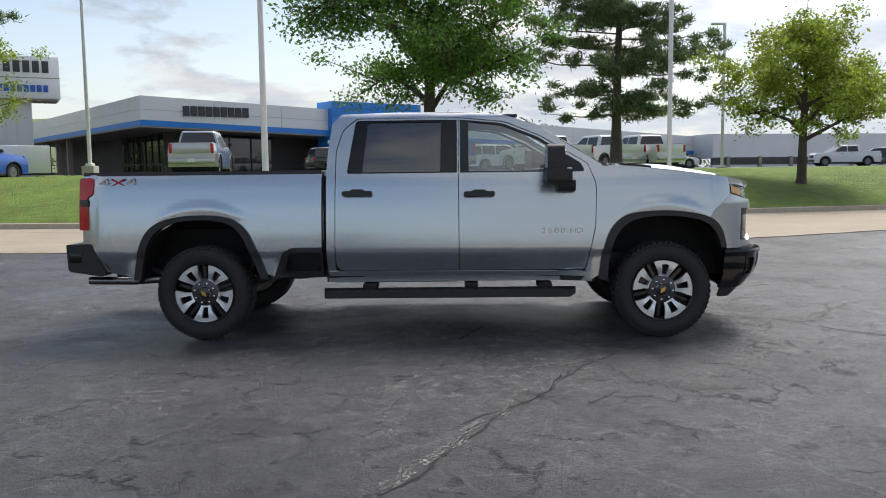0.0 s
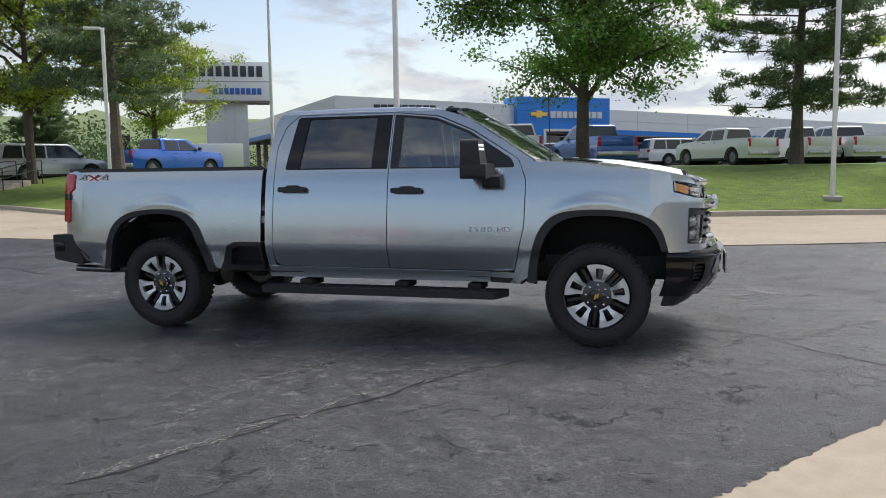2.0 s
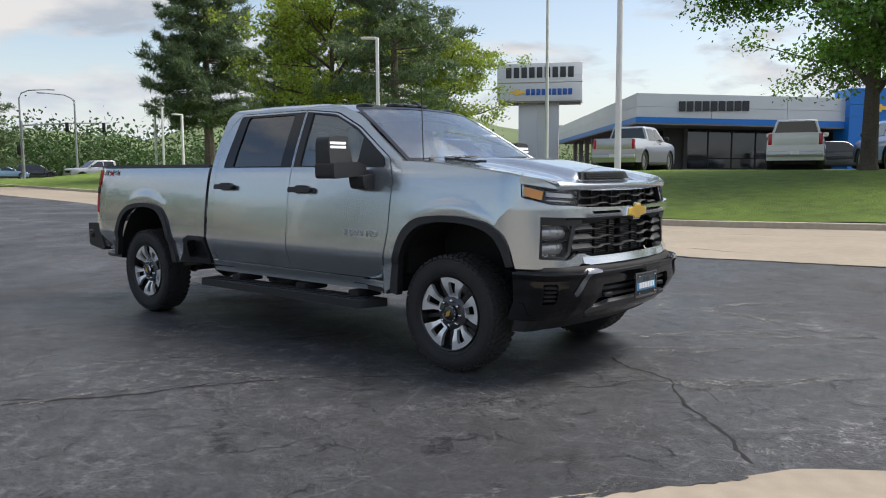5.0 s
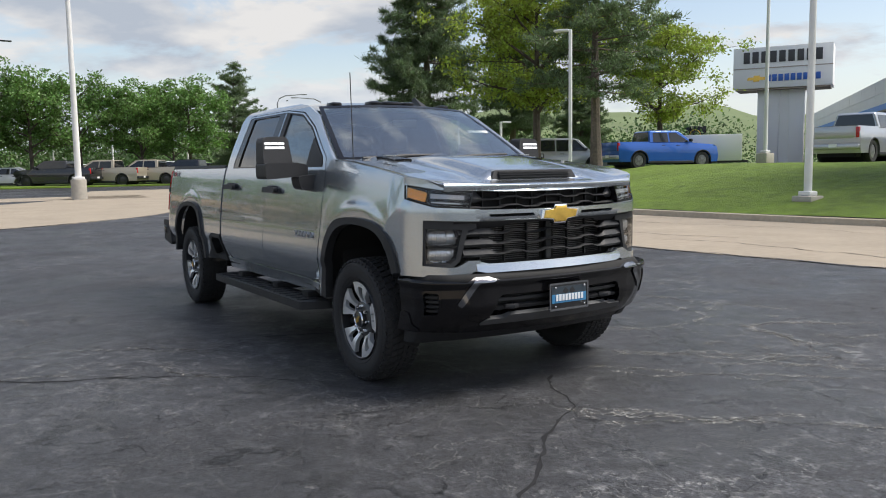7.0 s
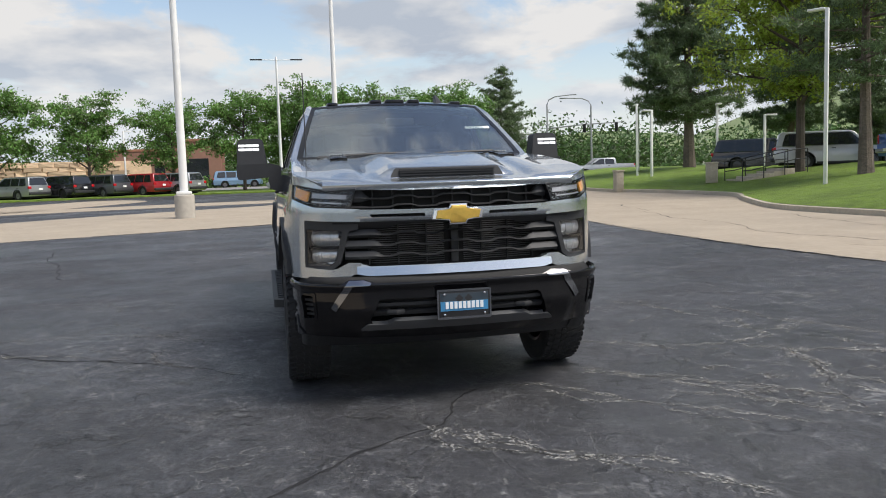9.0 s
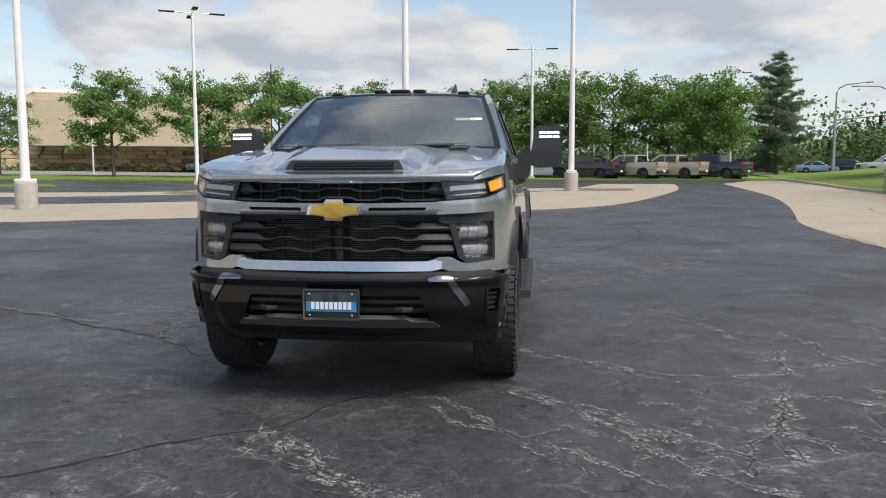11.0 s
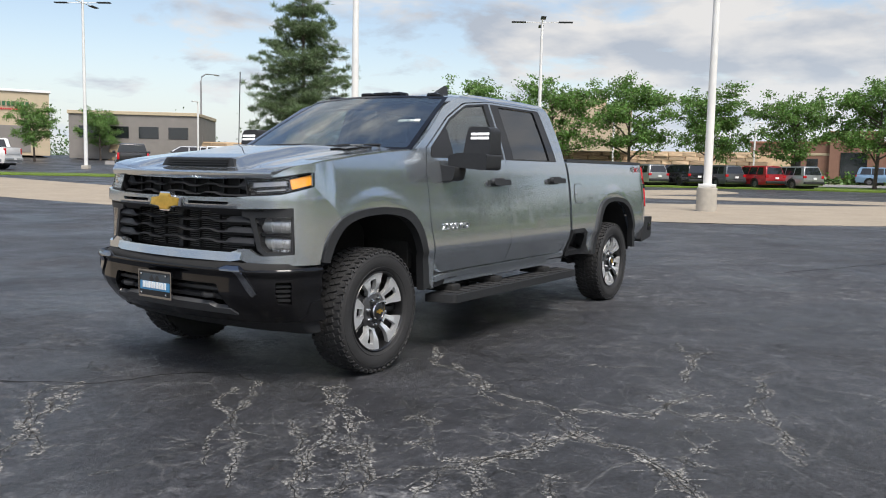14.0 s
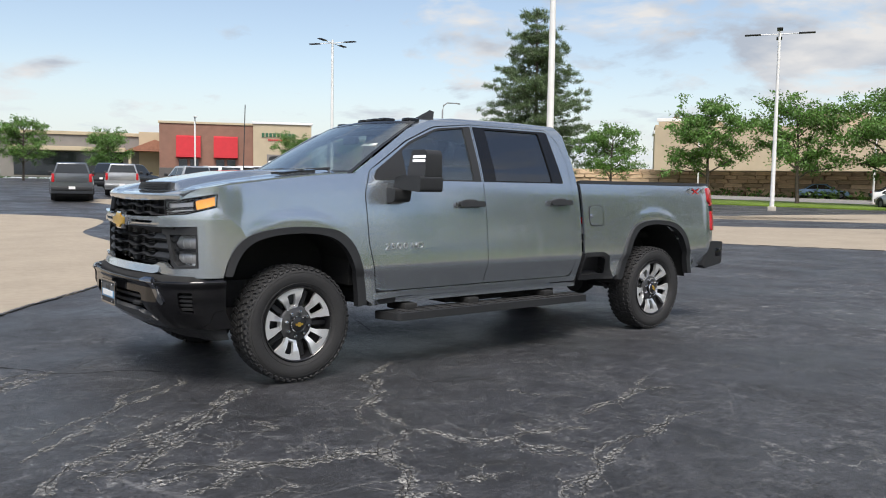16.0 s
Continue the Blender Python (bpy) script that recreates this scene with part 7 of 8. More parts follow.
# pylon sign
sg = thing("pylon_sign", "tall white box sign on twin white columns", "sign", at=pose(-41.5, 66.0, LOT_N - 0.3, 0, 0, 30))
for x in (-1.25, 1.25):
    part("column", boxed((x, 0, 3.6), (1.9 if x < 0 else 1.3, 1.5, 7.2), bevel=0.04), SIGNWHITE, sg)
part("column_web", boxed((0, 0, 3.6), (1.2, 0.9, 7.2)), WHITEPANEL, sg)
part("sign_soffit", boxed((0, 0, 7.22), (8.2, 3.4, 0.14)), SOFFIT, sg)
part("sign_box", boxed((0, 0, 9.2), (8.6, 3.8, 3.8), bevel=0.05), SIGNWHITE, sg)
part("sign_divider", boxed((0, -1.92, 9.15), (8.6, 0.03, 0.08)), SOFFIT, sg)
for i in range(9):
    part("letter_block", boxed((-3.1 + i * 0.78, -1.94, 10.15), (0.56, 0.05, 1.05), bevel=0.01), SIGNGREY, sg, "plain dark letter block")
for i in range(9):
    part("letter_block", boxed((-1.15 + i * 0.53, -1.94, 8.2), (0.40, 0.05, 0.62), bevel=0.01), SIGNBLUE, sg, "plain blue letter block")
bm = bmesh.new()
prism(bm, [(a * 5, b * 4.5) for a, b in tie], lambda a, b: (-2.2 + a, -1.91, 8.2 + b), lambda a, b: (-2.2 + a, -1.97, 8.2 + b))
part("badge", bm, GOLD, sg, "gold cross-shaped badge", smooth=0)
sl = thing("neighbour_sign", "black box sign with a round gold mark", "sign", at=pose(-89.9, 110.8, 0.2, 0, 0, 40) @ Matrix.Scale(1.55, 4))
part("post", boxed((0, 0, 0.6), (0.9, 0.5, 4.2)), GLOSS, sl)
part("sign_box", boxed((0, 0, 3.75), (2.4, 0.6, 2.4), bevel=0.05), GLOSS, sl)
part("mark", lathe(bmesh.new(), [(0.52, -0.33), (0.60, -0.33), (0.60, -0.30), (0.52, -0.30)], 28), GOLD, sl).location = (0, 0, 4.0)
for i in range(5):
    part("letter_block", boxed((-0.56 + i * 0.28, -0.31, 2.95), (0.19, 0.04, 0.22)), GOLD, sl)

# ---- far buildings ----
BRICK = mat("red_brown_stucco", (0.24, 0.13, 0.095), 0.9, grain=(1.5, 0.14, 8))
TAN = mat("tan_stucco", (0.48, 0.40, 0.28), 0.9, grain=(1.2, 0.08, 6))
TILE = mat("clay_roof_tile", (0.30, 0.14, 0.09), 0.9, grain=(4, 0.25))
REDCLOTH = mat("red_awning_cloth", (0.50, 0.025, 0.035), 0.8, grain=(3, 0.08))
BLACKCLOTH = mat("black_awning_cloth", (0.02, 0.02, 0.022), 0.8)
GREYSTUCCO = mat("grey_stucco", (0.22, 0.205, 0.19), 0.9, grain=(1.5, 0.1))
WINDOW = mat("dark_window", (0.015, 0.018, 0.022), 0.08, spec=0.9)
STONE = mat("tan_ledge_stone", (0.50, 0.37, 0.24), 0.9, grain=(2.5, 0.25, 8), vary=0.35)


def block(t, name, x0, x1, y0, y1, z0, z1, m, bevel=0.03, label=""):
    return part(name, boxed(((x0 + x1) / 2, (y0 + y1) / 2, (z0 + z1) / 2), (x1 - x0, y1 - y0, z1 - z0), bevel=bevel), m, t, label, smooth=0)


def frame_at(p, q, z):
    """A pose at p whose x axis runs to q; the front faces its -y side."""
    return pose(p[0], p[1], z, 0, 0, math.degrees(math.atan2(q[1] - p[1], q[0] - p[0])))


# brick restaurant with red awnings
rb_ = thing("restaurant", "brown brick restaurant with red awnings", "restaurant", at=frame_at((-26.5, -84), (-41, -77.4), 1.9))
rb_.matrix_world = frame_at((-41.0, -77.4), (-26.5, -84.0), 1.9) @ pose(0, 0, 0)
block(rb_, "wall", 5.9, 16.0, -14, 0, 0, 6.2, BRICK, label="brown brick wall")
block(rb_, "coping", 5.8, 16.1, -14.1, 0.12, 6.2, 6.45, TAN)
block(rb_, "plinth", 5.85, 16.05, -0.2, 0.06, 0, 1.3, DARKWALL)
block(rb_, "wall", -0.6, 5.9, -14, 0.5, 0, 6.4, TAN, label="tan stucco wall")
block(rb_, "coping", -0.75, 6.0, -14, 0.65, 6.4, 6.65, SIGNWHITE)
for x in (7.6, 11.6):
    bm = bmesh.new()
    prism(bm, [(0.02, 4.9), (0.35, 4.75), (0.62, 2.5), (0.02, 2.4)], lambda y, z: (x, y, z), lambda y, z: (x + 2.6, y, z))
    part("awning", bm, REDCLOTH, rb_, "red cloth awning", smooth=0)
    for k in range(2):
        block(rb_, "window", x + 0.25 + 1.2 * k, x + 1.15 + 1.2 * k, -0.1, 0.04, 0.9, 2.3, WINDOW, 0.01)
for i in range(9):
    block(rb_, "letter_block", 1.3 + i * 0.42, 1.6 + i * 0.42, 0.5, 0.62, 4.95, 5.4, mat("green_letters", (0.03, 0.12, 0.06), 0.5) if i == 0 else bpy.data.materials["green_letters"], 0.01)
for i in range(12):
    block(rb_, "letter_block", 1.9 + i * 0.2, 2.04 + i * 0.2, 0.5, 0.6, 4.55, 4.72, REDCLOTH, 0)
block(rb_, "window", 1.2, 4.4, 0.42, 0.53, 0.3, 3.0, GREYSTUCCO, 0.02)
gs = thing("shop_building", "low grey stucco shop with a pale cornice", "shop", at=frame_at((-27.5, -94.2), (-16.0, -98.0), 2.0))
block(gs, "wall", 0, 15, -12, 0, 0, 5.2, GREYSTUCCO)
block(gs, "cornice", -0.15, 15.2, -12, 0.2, 5.0, 5.4, TAN)
block(gs, "canopy", 1.5, 14, 0, 1.2, 3.1, 3.6, TAN)
block(gs, "shopfront", 1.8, 13.6, -0.1, 0.06, 0.2, 3.0, WINDOW)
block(gs, "wall", -6, 0, -12, 0.4, 0, 5.6, TAN)
bm = bmesh.new()
prism(bm, [(-5.0, 3.2), (1.5, 3.2), (-1.8, 4.6)], lambda x, z: (x, 3.0, z), lambda x, z: (x, 0.2, z))
part("porch_roof", bm, TILE, gs, smooth=0)
for x in (-4.6, 1.0):
    block(gs, "porch_post", x - 0.15, x + 0.15, 2.5, 2.8, 0, 3.2, TAN)
g2 = thing("shop_building", "plain grey-tan flat-roofed shop", "shop", at=frame_at((-47.2, -68.4), (-41.0, -76.0), 1.7))
block(g2, "wall", -5, 8, -10, 0, 0, 4.8, GREYSTUCCO)
block(g2, "cornice", -5.1, 8.1, -10, 0.15, 4.6, 4.95, TAN)
for i in range(4):
    block(g2, "window", -4 + i * 3, -2 + i * 3, -0.1, 0.05, 2.2, 3.4, WINDOW, 0.01)
# brown bank
bb = thing("bank_building", "red-brown stucco building with a flat roof", "building", at=frame_at((-106.0, -22.0), (-107.8, -6.0), 1.2))
block(bb, "wall", 0, 16, 0, 12, 0, 4.4, BRICK)
block(bb, "wall", 9.5, 15.5, -0.6, 11, 0, 5.6, BRICK)
block(bb, "coping", -0.1, 16.1, -0.1, 12, 4.4, 4.7, TILE)
block(bb, "coping", 9.4, 15.6, -0.75, 11, 5.6, 5.95, TILE)
for i in range(4):
    block(bb, "window", 0.9 + i * 2.0, 2.2 + i * 2.0, -0.06, 0.1, 1.2, 2.5, WINDOW, 0.01)
block(bb, "doorway", 10.8, 13.8, -0.7, -0.5, 0.1, 3.3, WINDOW, 0.01)
block(bb, "band", 0, 9.5, -0.05, 0.1, 2.9, 3.2, TAN)
# tan plaza with tiled tower, on the stone terrace
tp = thing("plaza_building", "tan stucco plaza with a clay tile tower and black awnings", "building", at=frame_at((-86.5, -56.5), (-83.0, -60.8), 3.4))
block(tp, "tower", 0, 5.4, 0, 5, 0, 6.3, TAN)
block(tp, "cornice", -0.2, 5.6, -0.2, 5.2, 5.2, 5.6, SIGNWHITE)
bm = bmesh.new()
a_ = [bm.verts.new(c) for c in ((0.6, 0.2, 6.3), (5.0, 0.2, 6.3), (5.0, 4.6, 6.3), (0.6, 4.6, 6.3))]
b_ = bm.verts.new((2.8, 2.4, 7.6))
bm.faces.new(a_)
for i in range(4):
    bm.faces.new((a_[i], a_[(i + 1) % 4], b_))
part("tower_roof", bm, TILE, tp, "clay tile roof", smooth=0)
block(tp, "wall", -14, 0, 0.6, 9, 0, 4.4, TAN)
block(tp, "cornice", -14.2, 0.1, 0.4, 9, 4.2, 4.6, SIGNWHITE)
for i in range(3):
    x = 0.5 + i * 1.6
    bm = bmesh.new()
    prism(bm, [(0.0, 3.7), (-0.9, 2.4), (0.0, 2.4)], lambda y, z: (x, y, z), lambda y, z: (x + 1.35, y, z))
    part("awning", bm, BLACKCLOTH, tp, "black awning", smooth=0)
    block(tp, "window", x + 0.1, x + 1.2, -0.06, 0.1, 0.2, 2.3, WINDOW, 0.01)
tl = thing("plaza_building", "long tan stucco shopping plaza with awnings", "building", at=frame_at((-89.0, -22.0), (-74.0, -51.5), 3.6))
block(tl, "wall", 10.5, 33, 0, 10, 0, 4.4, TAN)
for x0, x1, z in ((13, 19, 5.6), (27, 33, 5.2)):
    block(tl, "bay", x0, x1, -0.7, 8, 0, z, TAN)
    block(tl, "cornice", x0 - 0.2, x1 + 0.2, -0.9, 8, z, z + 0.35, SIGNWHITE)
for x in (14.5, 21, 24, 28.5):
    bm = bmesh.new()
    yo = -0.7 if x in (14.5, 28.5) else 0
    prism(bm, [(yo, 3.4), (yo - 1.0, 2.5), (yo, 2.5)], lambda y, z: (x, y, z), lambda y, z: (x + 2.6, y, z))
    part("awning", bm, BLACKCLOTH, tl, "black awning", smooth=0)
    block(tl, "window", x + 0.2, x + 2.4, yo - 0.06, yo + 0.1, 0.2, 2.3, WINDOW, 0.01)
# terrace wall of ledge stones
wl_ = tagged(new("terrace_wall"), "tan rough ledge-stone terrace wall beyond the road", "stone wall", kind="structure")
ang = np.linspace(190, 236, 40)
rr = random.Random(5)
bm = bmesh.new()
for a, b in zip(ang, ang[1:]):
    p, q = [Vector((6 + 90.5 * math.cos(radians(k)), 3 + 90.5 * math.sin(radians(k)), 0)) for k in (a, b)]
    z = gz(p.x, p.y)
    zb = 2.9
    m = (p + q) / 2
    rot = Matrix.Rotation(math.atan2(q.y - p.y, q.x - p.x), 3, "Z")
    box(bm, (m.x - 0.6 * math.cos(radians(a)) * -1, m.y, zb / 2 + 0.3), ((q - p).length + 0.05, 0.6, zb + 1.2), rot)
part("wall_core", bm, STONE, wl_, smooth=0)
mesh_cache = []
for k in range(6):
    b2 = boxed((0, 0, 0), (1.0, 0.5, 1.0), bevel=0.06, seg=1)
    for v in b2.verts:
        v.co += Vector([rr.uniform(-0.05, 0.05) for _ in range(3)])
    me = bpy.data.meshes.new("stone")
    b2.to_mesh(me), b2.free()
    me.materials.append(STONE)
    mesh_cache.append(me)
for row in range(6):
    a = 191 + rr.uniform(0, 1)
    while a < 235:
        w = rr.uniform(0.9, 2.2)
        da = math.degrees(w / 90)
        am = a + da / 2
        s = new("stone", rr.choice(mesh_cache))
        s.parent = wl_
        px, py = 6 + 90.0 * math.cos(radians(am)), 3 + 90.0 * math.sin(radians(am))
        s.matrix_basis = pose(px, py, 1.35 + row * 0.42, 0, 0, am + 90 + rr.uniform(-2, 2)) @ Matrix.Diagonal((w * 0.97, rr.uniform(0.6, 1.3), 0.40, 1))
        a += da
# small furniture of the lot
ub = thing("utility_box", "dark green transformer cabinet on a slab", "utility box", at=pose(-39.3, -35.8, gz(-39.3, -35.8), 0, 0, 35))
part("slab", boxed((0, 0, 0.08), (2.4, 2.0, 0.3), bevel=0.03), BASEGREY, ub)
GREENBOX = mat("green_cabinet", (0.03, 0.075, 0.05), 0.5, grain=(2, 0.1))
part("cabinet", boxed((0, 0, 0.85), (1.9, 1.5, 1.35), bevel=0.05), GREENBOX, ub)
part("lid", boxed((0, 0, 1.55), (1.98, 1.58, 0.1), bevel=0.03), GREENBOX, ub)
for x in (-0.2, 0.15):
    part("notice", boxed((x, 0.76, 1.2), (0.2, 0.02, 0.22)), SIGNWHITE, ub)
bo = thing("bollard", "tan concrete post at the kerb", "bollard", at=pose(-31.0, 16.6, 0.2))
part("post", boxed((0, 0, 0.5), (0.42, 0.42, 1.05), bevel=0.04), KERB, bo)
part("cap", boxed((0, 0, 1.05), (0.48, 0.48, 0.08), bevel=0.02), KERB, bo)
lb = thing("litter_bin", "square tan litter bin with a dark opening", "litter bin", at=pose(-28.2, 20.2, 0.55, 0, 0, -32))
part("body", boxed((0, 0, 0.45), (0.56, 0.56, 0.92), bevel=0.03), KERB, lb)
part("lid", boxed((0, 0, 0.95), (0.62, 0.62, 0.10), bevel=0.03), KERB, lb)
part("opening", boxed((0, -0.275, 0.70), (0.34, 0.03, 0.24), bevel=0.01), DARK, lb, "dark opening")
for dx in (0.0, 1.5):
    hr = thing("handrail", "dark steel handrail beside steps up the bank", "handrail", "handrails", at=pose(-28.2 + dx, 20.9, 0))
    for up_ in (0.45, 0.92):
        part("rail", tube(bmesh.new(), [(0, 0, 0.62 + up_), (0, 0.5, 0.66 + up_), (0.1, 2.8, 1.12 + up_), (0.1, 3.4, 1.14 + up_)], 0.025, 6), STEEL, hr)
    for py, pz in ((0.0, 0.62), (1.1, 0.80), (2.2, 1.02), (3.4, 1.14)):
        part("post", tube(bmesh.new(), [(0.03 * py, py, pz - 0.2), (0.03 * py, py, pz + 0.92)], 0.025, 6), STEEL, hr)
stp = tagged(new("steps"), "tan concrete steps up the grass bank", "steps", kind="structure")
for k in range(5):
    part("step", boxed((-27.4, 21.2 + k * 0.55, 0.45 + k * 0.11), (1.4, 0.6, 0.5), bevel=0.02), KERB, stp)
GALV = mat("weathered_grey_steel", (0.34, 0.345, 0.35), 0.5, 0.5, grain=(2, 0.1))
for x, y, h, az in ((-90.7, 34.4, 10.0, 65), (-84.0, 37.5, 9.2, 245), (-52.0, -66.0, 9.5, 200)):
    cl = thing("street_lamp", "grey road lamp with a long curved arm", "street lamp", "road lamps", at=pose(x, y, gz(x, y), 0, 0, az))
    part("base", boxed((0, 0, 0.1), (0.5, 0.5, 0.3), bevel=0.03), BASEGREY, cl)
    part("shaft", tube(bmesh.new(), [(0, 0, 0), (0, 0, h - 0.9), (0.25, 0, h - 0.35), (1.0, 0, h), (3.0, 0, h + 0.15)], [0.13, 0.09, 0.08, 0.07, 0.05], 8), GALV, cl)
    part("lamp_head", boxed((3.3, 0, h + 0.14), (0.8, 0.3, 0.12), bevel=0.04), GALV, cl)
ts = thing("traffic_light", "grey mast-arm traffic light at the far junction", "traffic light", at=pose(-88.0, 33.4, gz(-88, 33), 0, 0, 60))
part("mast", tube(bmesh.new(), [(0, 0, 0), (0, 0, 6.4)], [0.16, 0.12], 8), GALV, ts)
part("arm", tube(bmesh.new(), [(0, 0, 5.9), (4.5, 0, 6.2), (9.0, 0, 6.3)], [0.09, 0.07, 0.05], 8), GALV, ts)
for dx in (-0.35, 4.6, 8.4):
    part("signal", boxed((dx, -0.2, 5.75 if dx > 0 else 3.2), (0.36, 0.24, 1.05), bevel=0.04), DARK, ts, "dark signal head")


# ---- parked vehicles ----
PAINTS = {
    "white": mat("white_car_paint", (0.72, 0.72, 0.71), 0.3, 0, 1.0),
    "blue": mat("blue_car_paint", (0.012, 0.10, 0.42), 0.3, 0.4, 1.0),
    "silver": mat("silver_car_paint", (0.42, 0.43, 0.44), 0.3, 0.7, 1.0),
    "grey": mat("grey_car_paint", (0.12, 0.13, 0.14), 0.3, 0.6, 1.0),
    "black": mat("black_car_paint", (0.012, 0.012, 0.014), 0.25, 0, 1.0),
    "tan": mat("sand_car_paint", (0.40, 0.35, 0.27), 0.35, 0.2, 1.0),
    "red": mat("red_car_paint", (0.38, 0.02, 0.025), 0.3, 0.3, 1.0),
    "lightblue": mat("pale_blue_car_paint", (0.20, 0.32, 0.45), 0.3, 0.4, 1.0),
}
WHEELGREY = mat("grey_wheel", (0.22, 0.22, 0.23), 0.4, 0.6, grain=(14, 0.6, 2))
CARGLASS = mat("dark_car_glass", (0.012, 0.014, 0.016), 0.06, 0, 0.0, spec=0.8)


def arch(x, r, z=0.36, n=7):
    return [(x + r * math.cos(a), z + r * math.sin(a)) for a in np.linspace(math.pi, 0, n)]


def vehicle(kind, color, x, y, z, heading, label):
    """A parked vehicle seen from afar; its nose points along the heading."""
    spec = {
        "pickup": dict(L=5.9, W=2.0, H=1.93, wb=3.75, r=0.42, deck=1.34, belt=1.30),
        "suv": dict(L=4.7, W=1.88, H=1.68, wb=2.75, r=0.36, deck=1.0, belt=1.02),
        "big_suv": dict(L=5.5, W=2.0, H=1.92, wb=3.1, r=0.40, deck=1.1, belt=1.16),
        "car": dict(L=4.7, W=1.84, H=1.46, wb=2.75, r=0.33, deck=0.95, belt=0.92),
        "minivan": dict(L=5.1, W=1.98, H=1.76, wb=3.05, r=0.34, deck=1.0, belt=1.04),
    }[kind]
    L, W, H, wb, r = spec["L"], spec["W"], spec["H"], spec["wb"], spec["r"]
    xf, xr = L / 2, -L / 2
    af = xf - 0.98 * L / 5.9
    ar = af - wb
    names = {"pickup": "pickup_truck", "suv": "suv", "big_suv": "suv", "car": "car", "minivan": "minivan"}
    v = thing(names[kind], label, names[kind].replace("_", " "), at=pose(x, y, z, 0, 0, heading))
    m = PAINTS[color]
    w2 = W / 2
    bl = spec["belt"]
    sill = r * 0.85
    nose_z = bl - (0.14 if kind in ("pickup", "big_suv") else 0.2)
    if kind == "pickup":
        topl = [(xr, bl + 0.06), (xr + 1.78, bl + 0.06), (xr + 1.79, bl), (xf - 1.55, bl), (xf - 0.25, nose_z + 0.05), (xf - 0.06, nose_z - 0.06)]
        cab = [(xr + 1.80, bl), (xr + 1.86, H - 0.05), (xr + 2.0, H), (xf - 2.45, H), (xf - 2.25, H - 0.04), (xf - 1.45, bl)]
    elif kind == "car":
        topl = [(xr + 0.05, bl), (xr + 0.6, bl + 0.03), (xf - 1.4, bl), (xf - 0.2, nose_z), (xf - 0.05, nose_z - 0.1)]
        cab = [(xr + 0.55, bl), (xr + 1.35, H - 0.04), (xr + 1.6, H), (xf - 2.1, H - 0.01), (xf - 1.25, bl)]
    else:
        topl = [(xr + 0.02, bl), (xf - 1.25, bl), (xf - 0.2, nose_z), (xf - 0.05, nose_z - 0.1)]
        cab = [(xr + 0.08, bl), (xr + 0.28, H - 0.06), (xr + 0.45, H), (xf - 2.0, H - 0.02), (xf - 1.75, H - 0.08), (xf - 1.05 if kind != "minivan" else xf - 0.7, bl)]
    low = [(xf, 0.62), (xf - 0.04, sill * 0.9), (af + r * 1.22, sill * 0.9)] + arch(af, r * 1.18, r)[::-1] + [(af - r * 1.22, sill * 0.85), (ar + r * 1.22, sill * 0.85)] + arch(ar, r * 1.18, r)[::-1] + [(ar - r * 1.22, sill), (xr + 0.05, sill), (xr, 0.7)]
    outline = topl + low
    bm = sheet(outline, step=(0, 0.16))
    top_y = max(p[1] for p in outline)

    def place(sgn):
        return lambda px, pz: (px, sgn * (w2 - 0.10 * sm(pz, bl - 0.35, bl + 0.1) - 0.06 * sm(px, xf - 0.8, xf) - 0.05 * sm(-px, -xr - 0.5, -xr)), pz)
    verts = [(vv.co.x, vv.co.y) for vv in bm.verts]
    tris = [[vv.index for vv in f.verts] for f in bm.faces]
    rim = [(e.verts[0].index, e.verts[1].index) for e in bm.edges if len(e.link_faces) == 1]
    bm.free()
    bm = bmesh.new()
    a = [bm.verts.new(place(1)(*p)) for p in verts]
    b = [bm.verts.new(place(-1)(*p)) for p in verts]
    for f in tris:
        bm.faces.new([a[i] for i in f]), bm.faces.new([b[i] for i in reversed(f)])
    for i, j in rim:
        bm.faces.new((a[i], a[j], b[j], b[i]))
    def rounded(ob, w):
        md = ob.modifiers.new("edge", "BEVEL")
        md.width, md.segments, md.limit_method, md.angle_limit = w, 2, "ANGLE", radians(40)
    body = part("body", bm, m, v, color.replace("lightblue", "pale blue") + " body")
    ct = lambda pz: w2 - 0.11 - (pz - bl) / (H - bl) * 0.20
    bm = bmesh.new()
    prism(bm, cab, lambda px, pz: (px, ct(pz), pz), lambda px, pz: (px, -ct(pz), pz))
    rounded(body, 0.05)
    rounded(part("cab", bm, m, v), 0.045)
    x0, x1 = cab[0][0], cab[-1][0]
    for sgn in (-1, 1):
        zt, zb = H - 0.11, bl + 0.03
        fr = lambda px, pz: (px, sgn * (ct(pz) + 0.008), pz)
        spans = [(x0 + 0.22, x0 + 0.18 + (x1 - x0) * 0.36), (x0 + 0.26 + (x1 - x0) * 0.36, x1 - 0.25)]
        if kind in ("big_suv", "suv", "minivan"):
            spans = [(x0 + 0.30, x0 + (x1 - x0) * 0.28), (x0 + (x1 - x0) * 0.30, x0 + (x1 - x0) * 0.53), (x0 + (x1 - x0) * 0.55, x1 - 0.22)]
        for i, (s0, s1) in enumerate(spans):
            last, first = i == len(spans) - 1, i == 0
            slope = (x1 - cab[-2][0]) * 0.95
            back = (cab[1][0] - x0) * 0.9
            q = [(s0, zb), (s1, zb), (s1 - (slope if last else 0), zt), (s0 + (back if first else 0), zt)]
            part("side_window", mapped(fillet(q, 0.04), fr, step=(0, 0), thick=0.012, out=Vector((0, sgn, 0))), CARGLASS, v, "dark glass")
        part("mirror", boxed((x1 - 0.32, sgn * (w2 + 0.06), bl + 0.12), (0.14, 0.2, 0.16), bevel=0.04), TRIM if color != "white" else m, v)
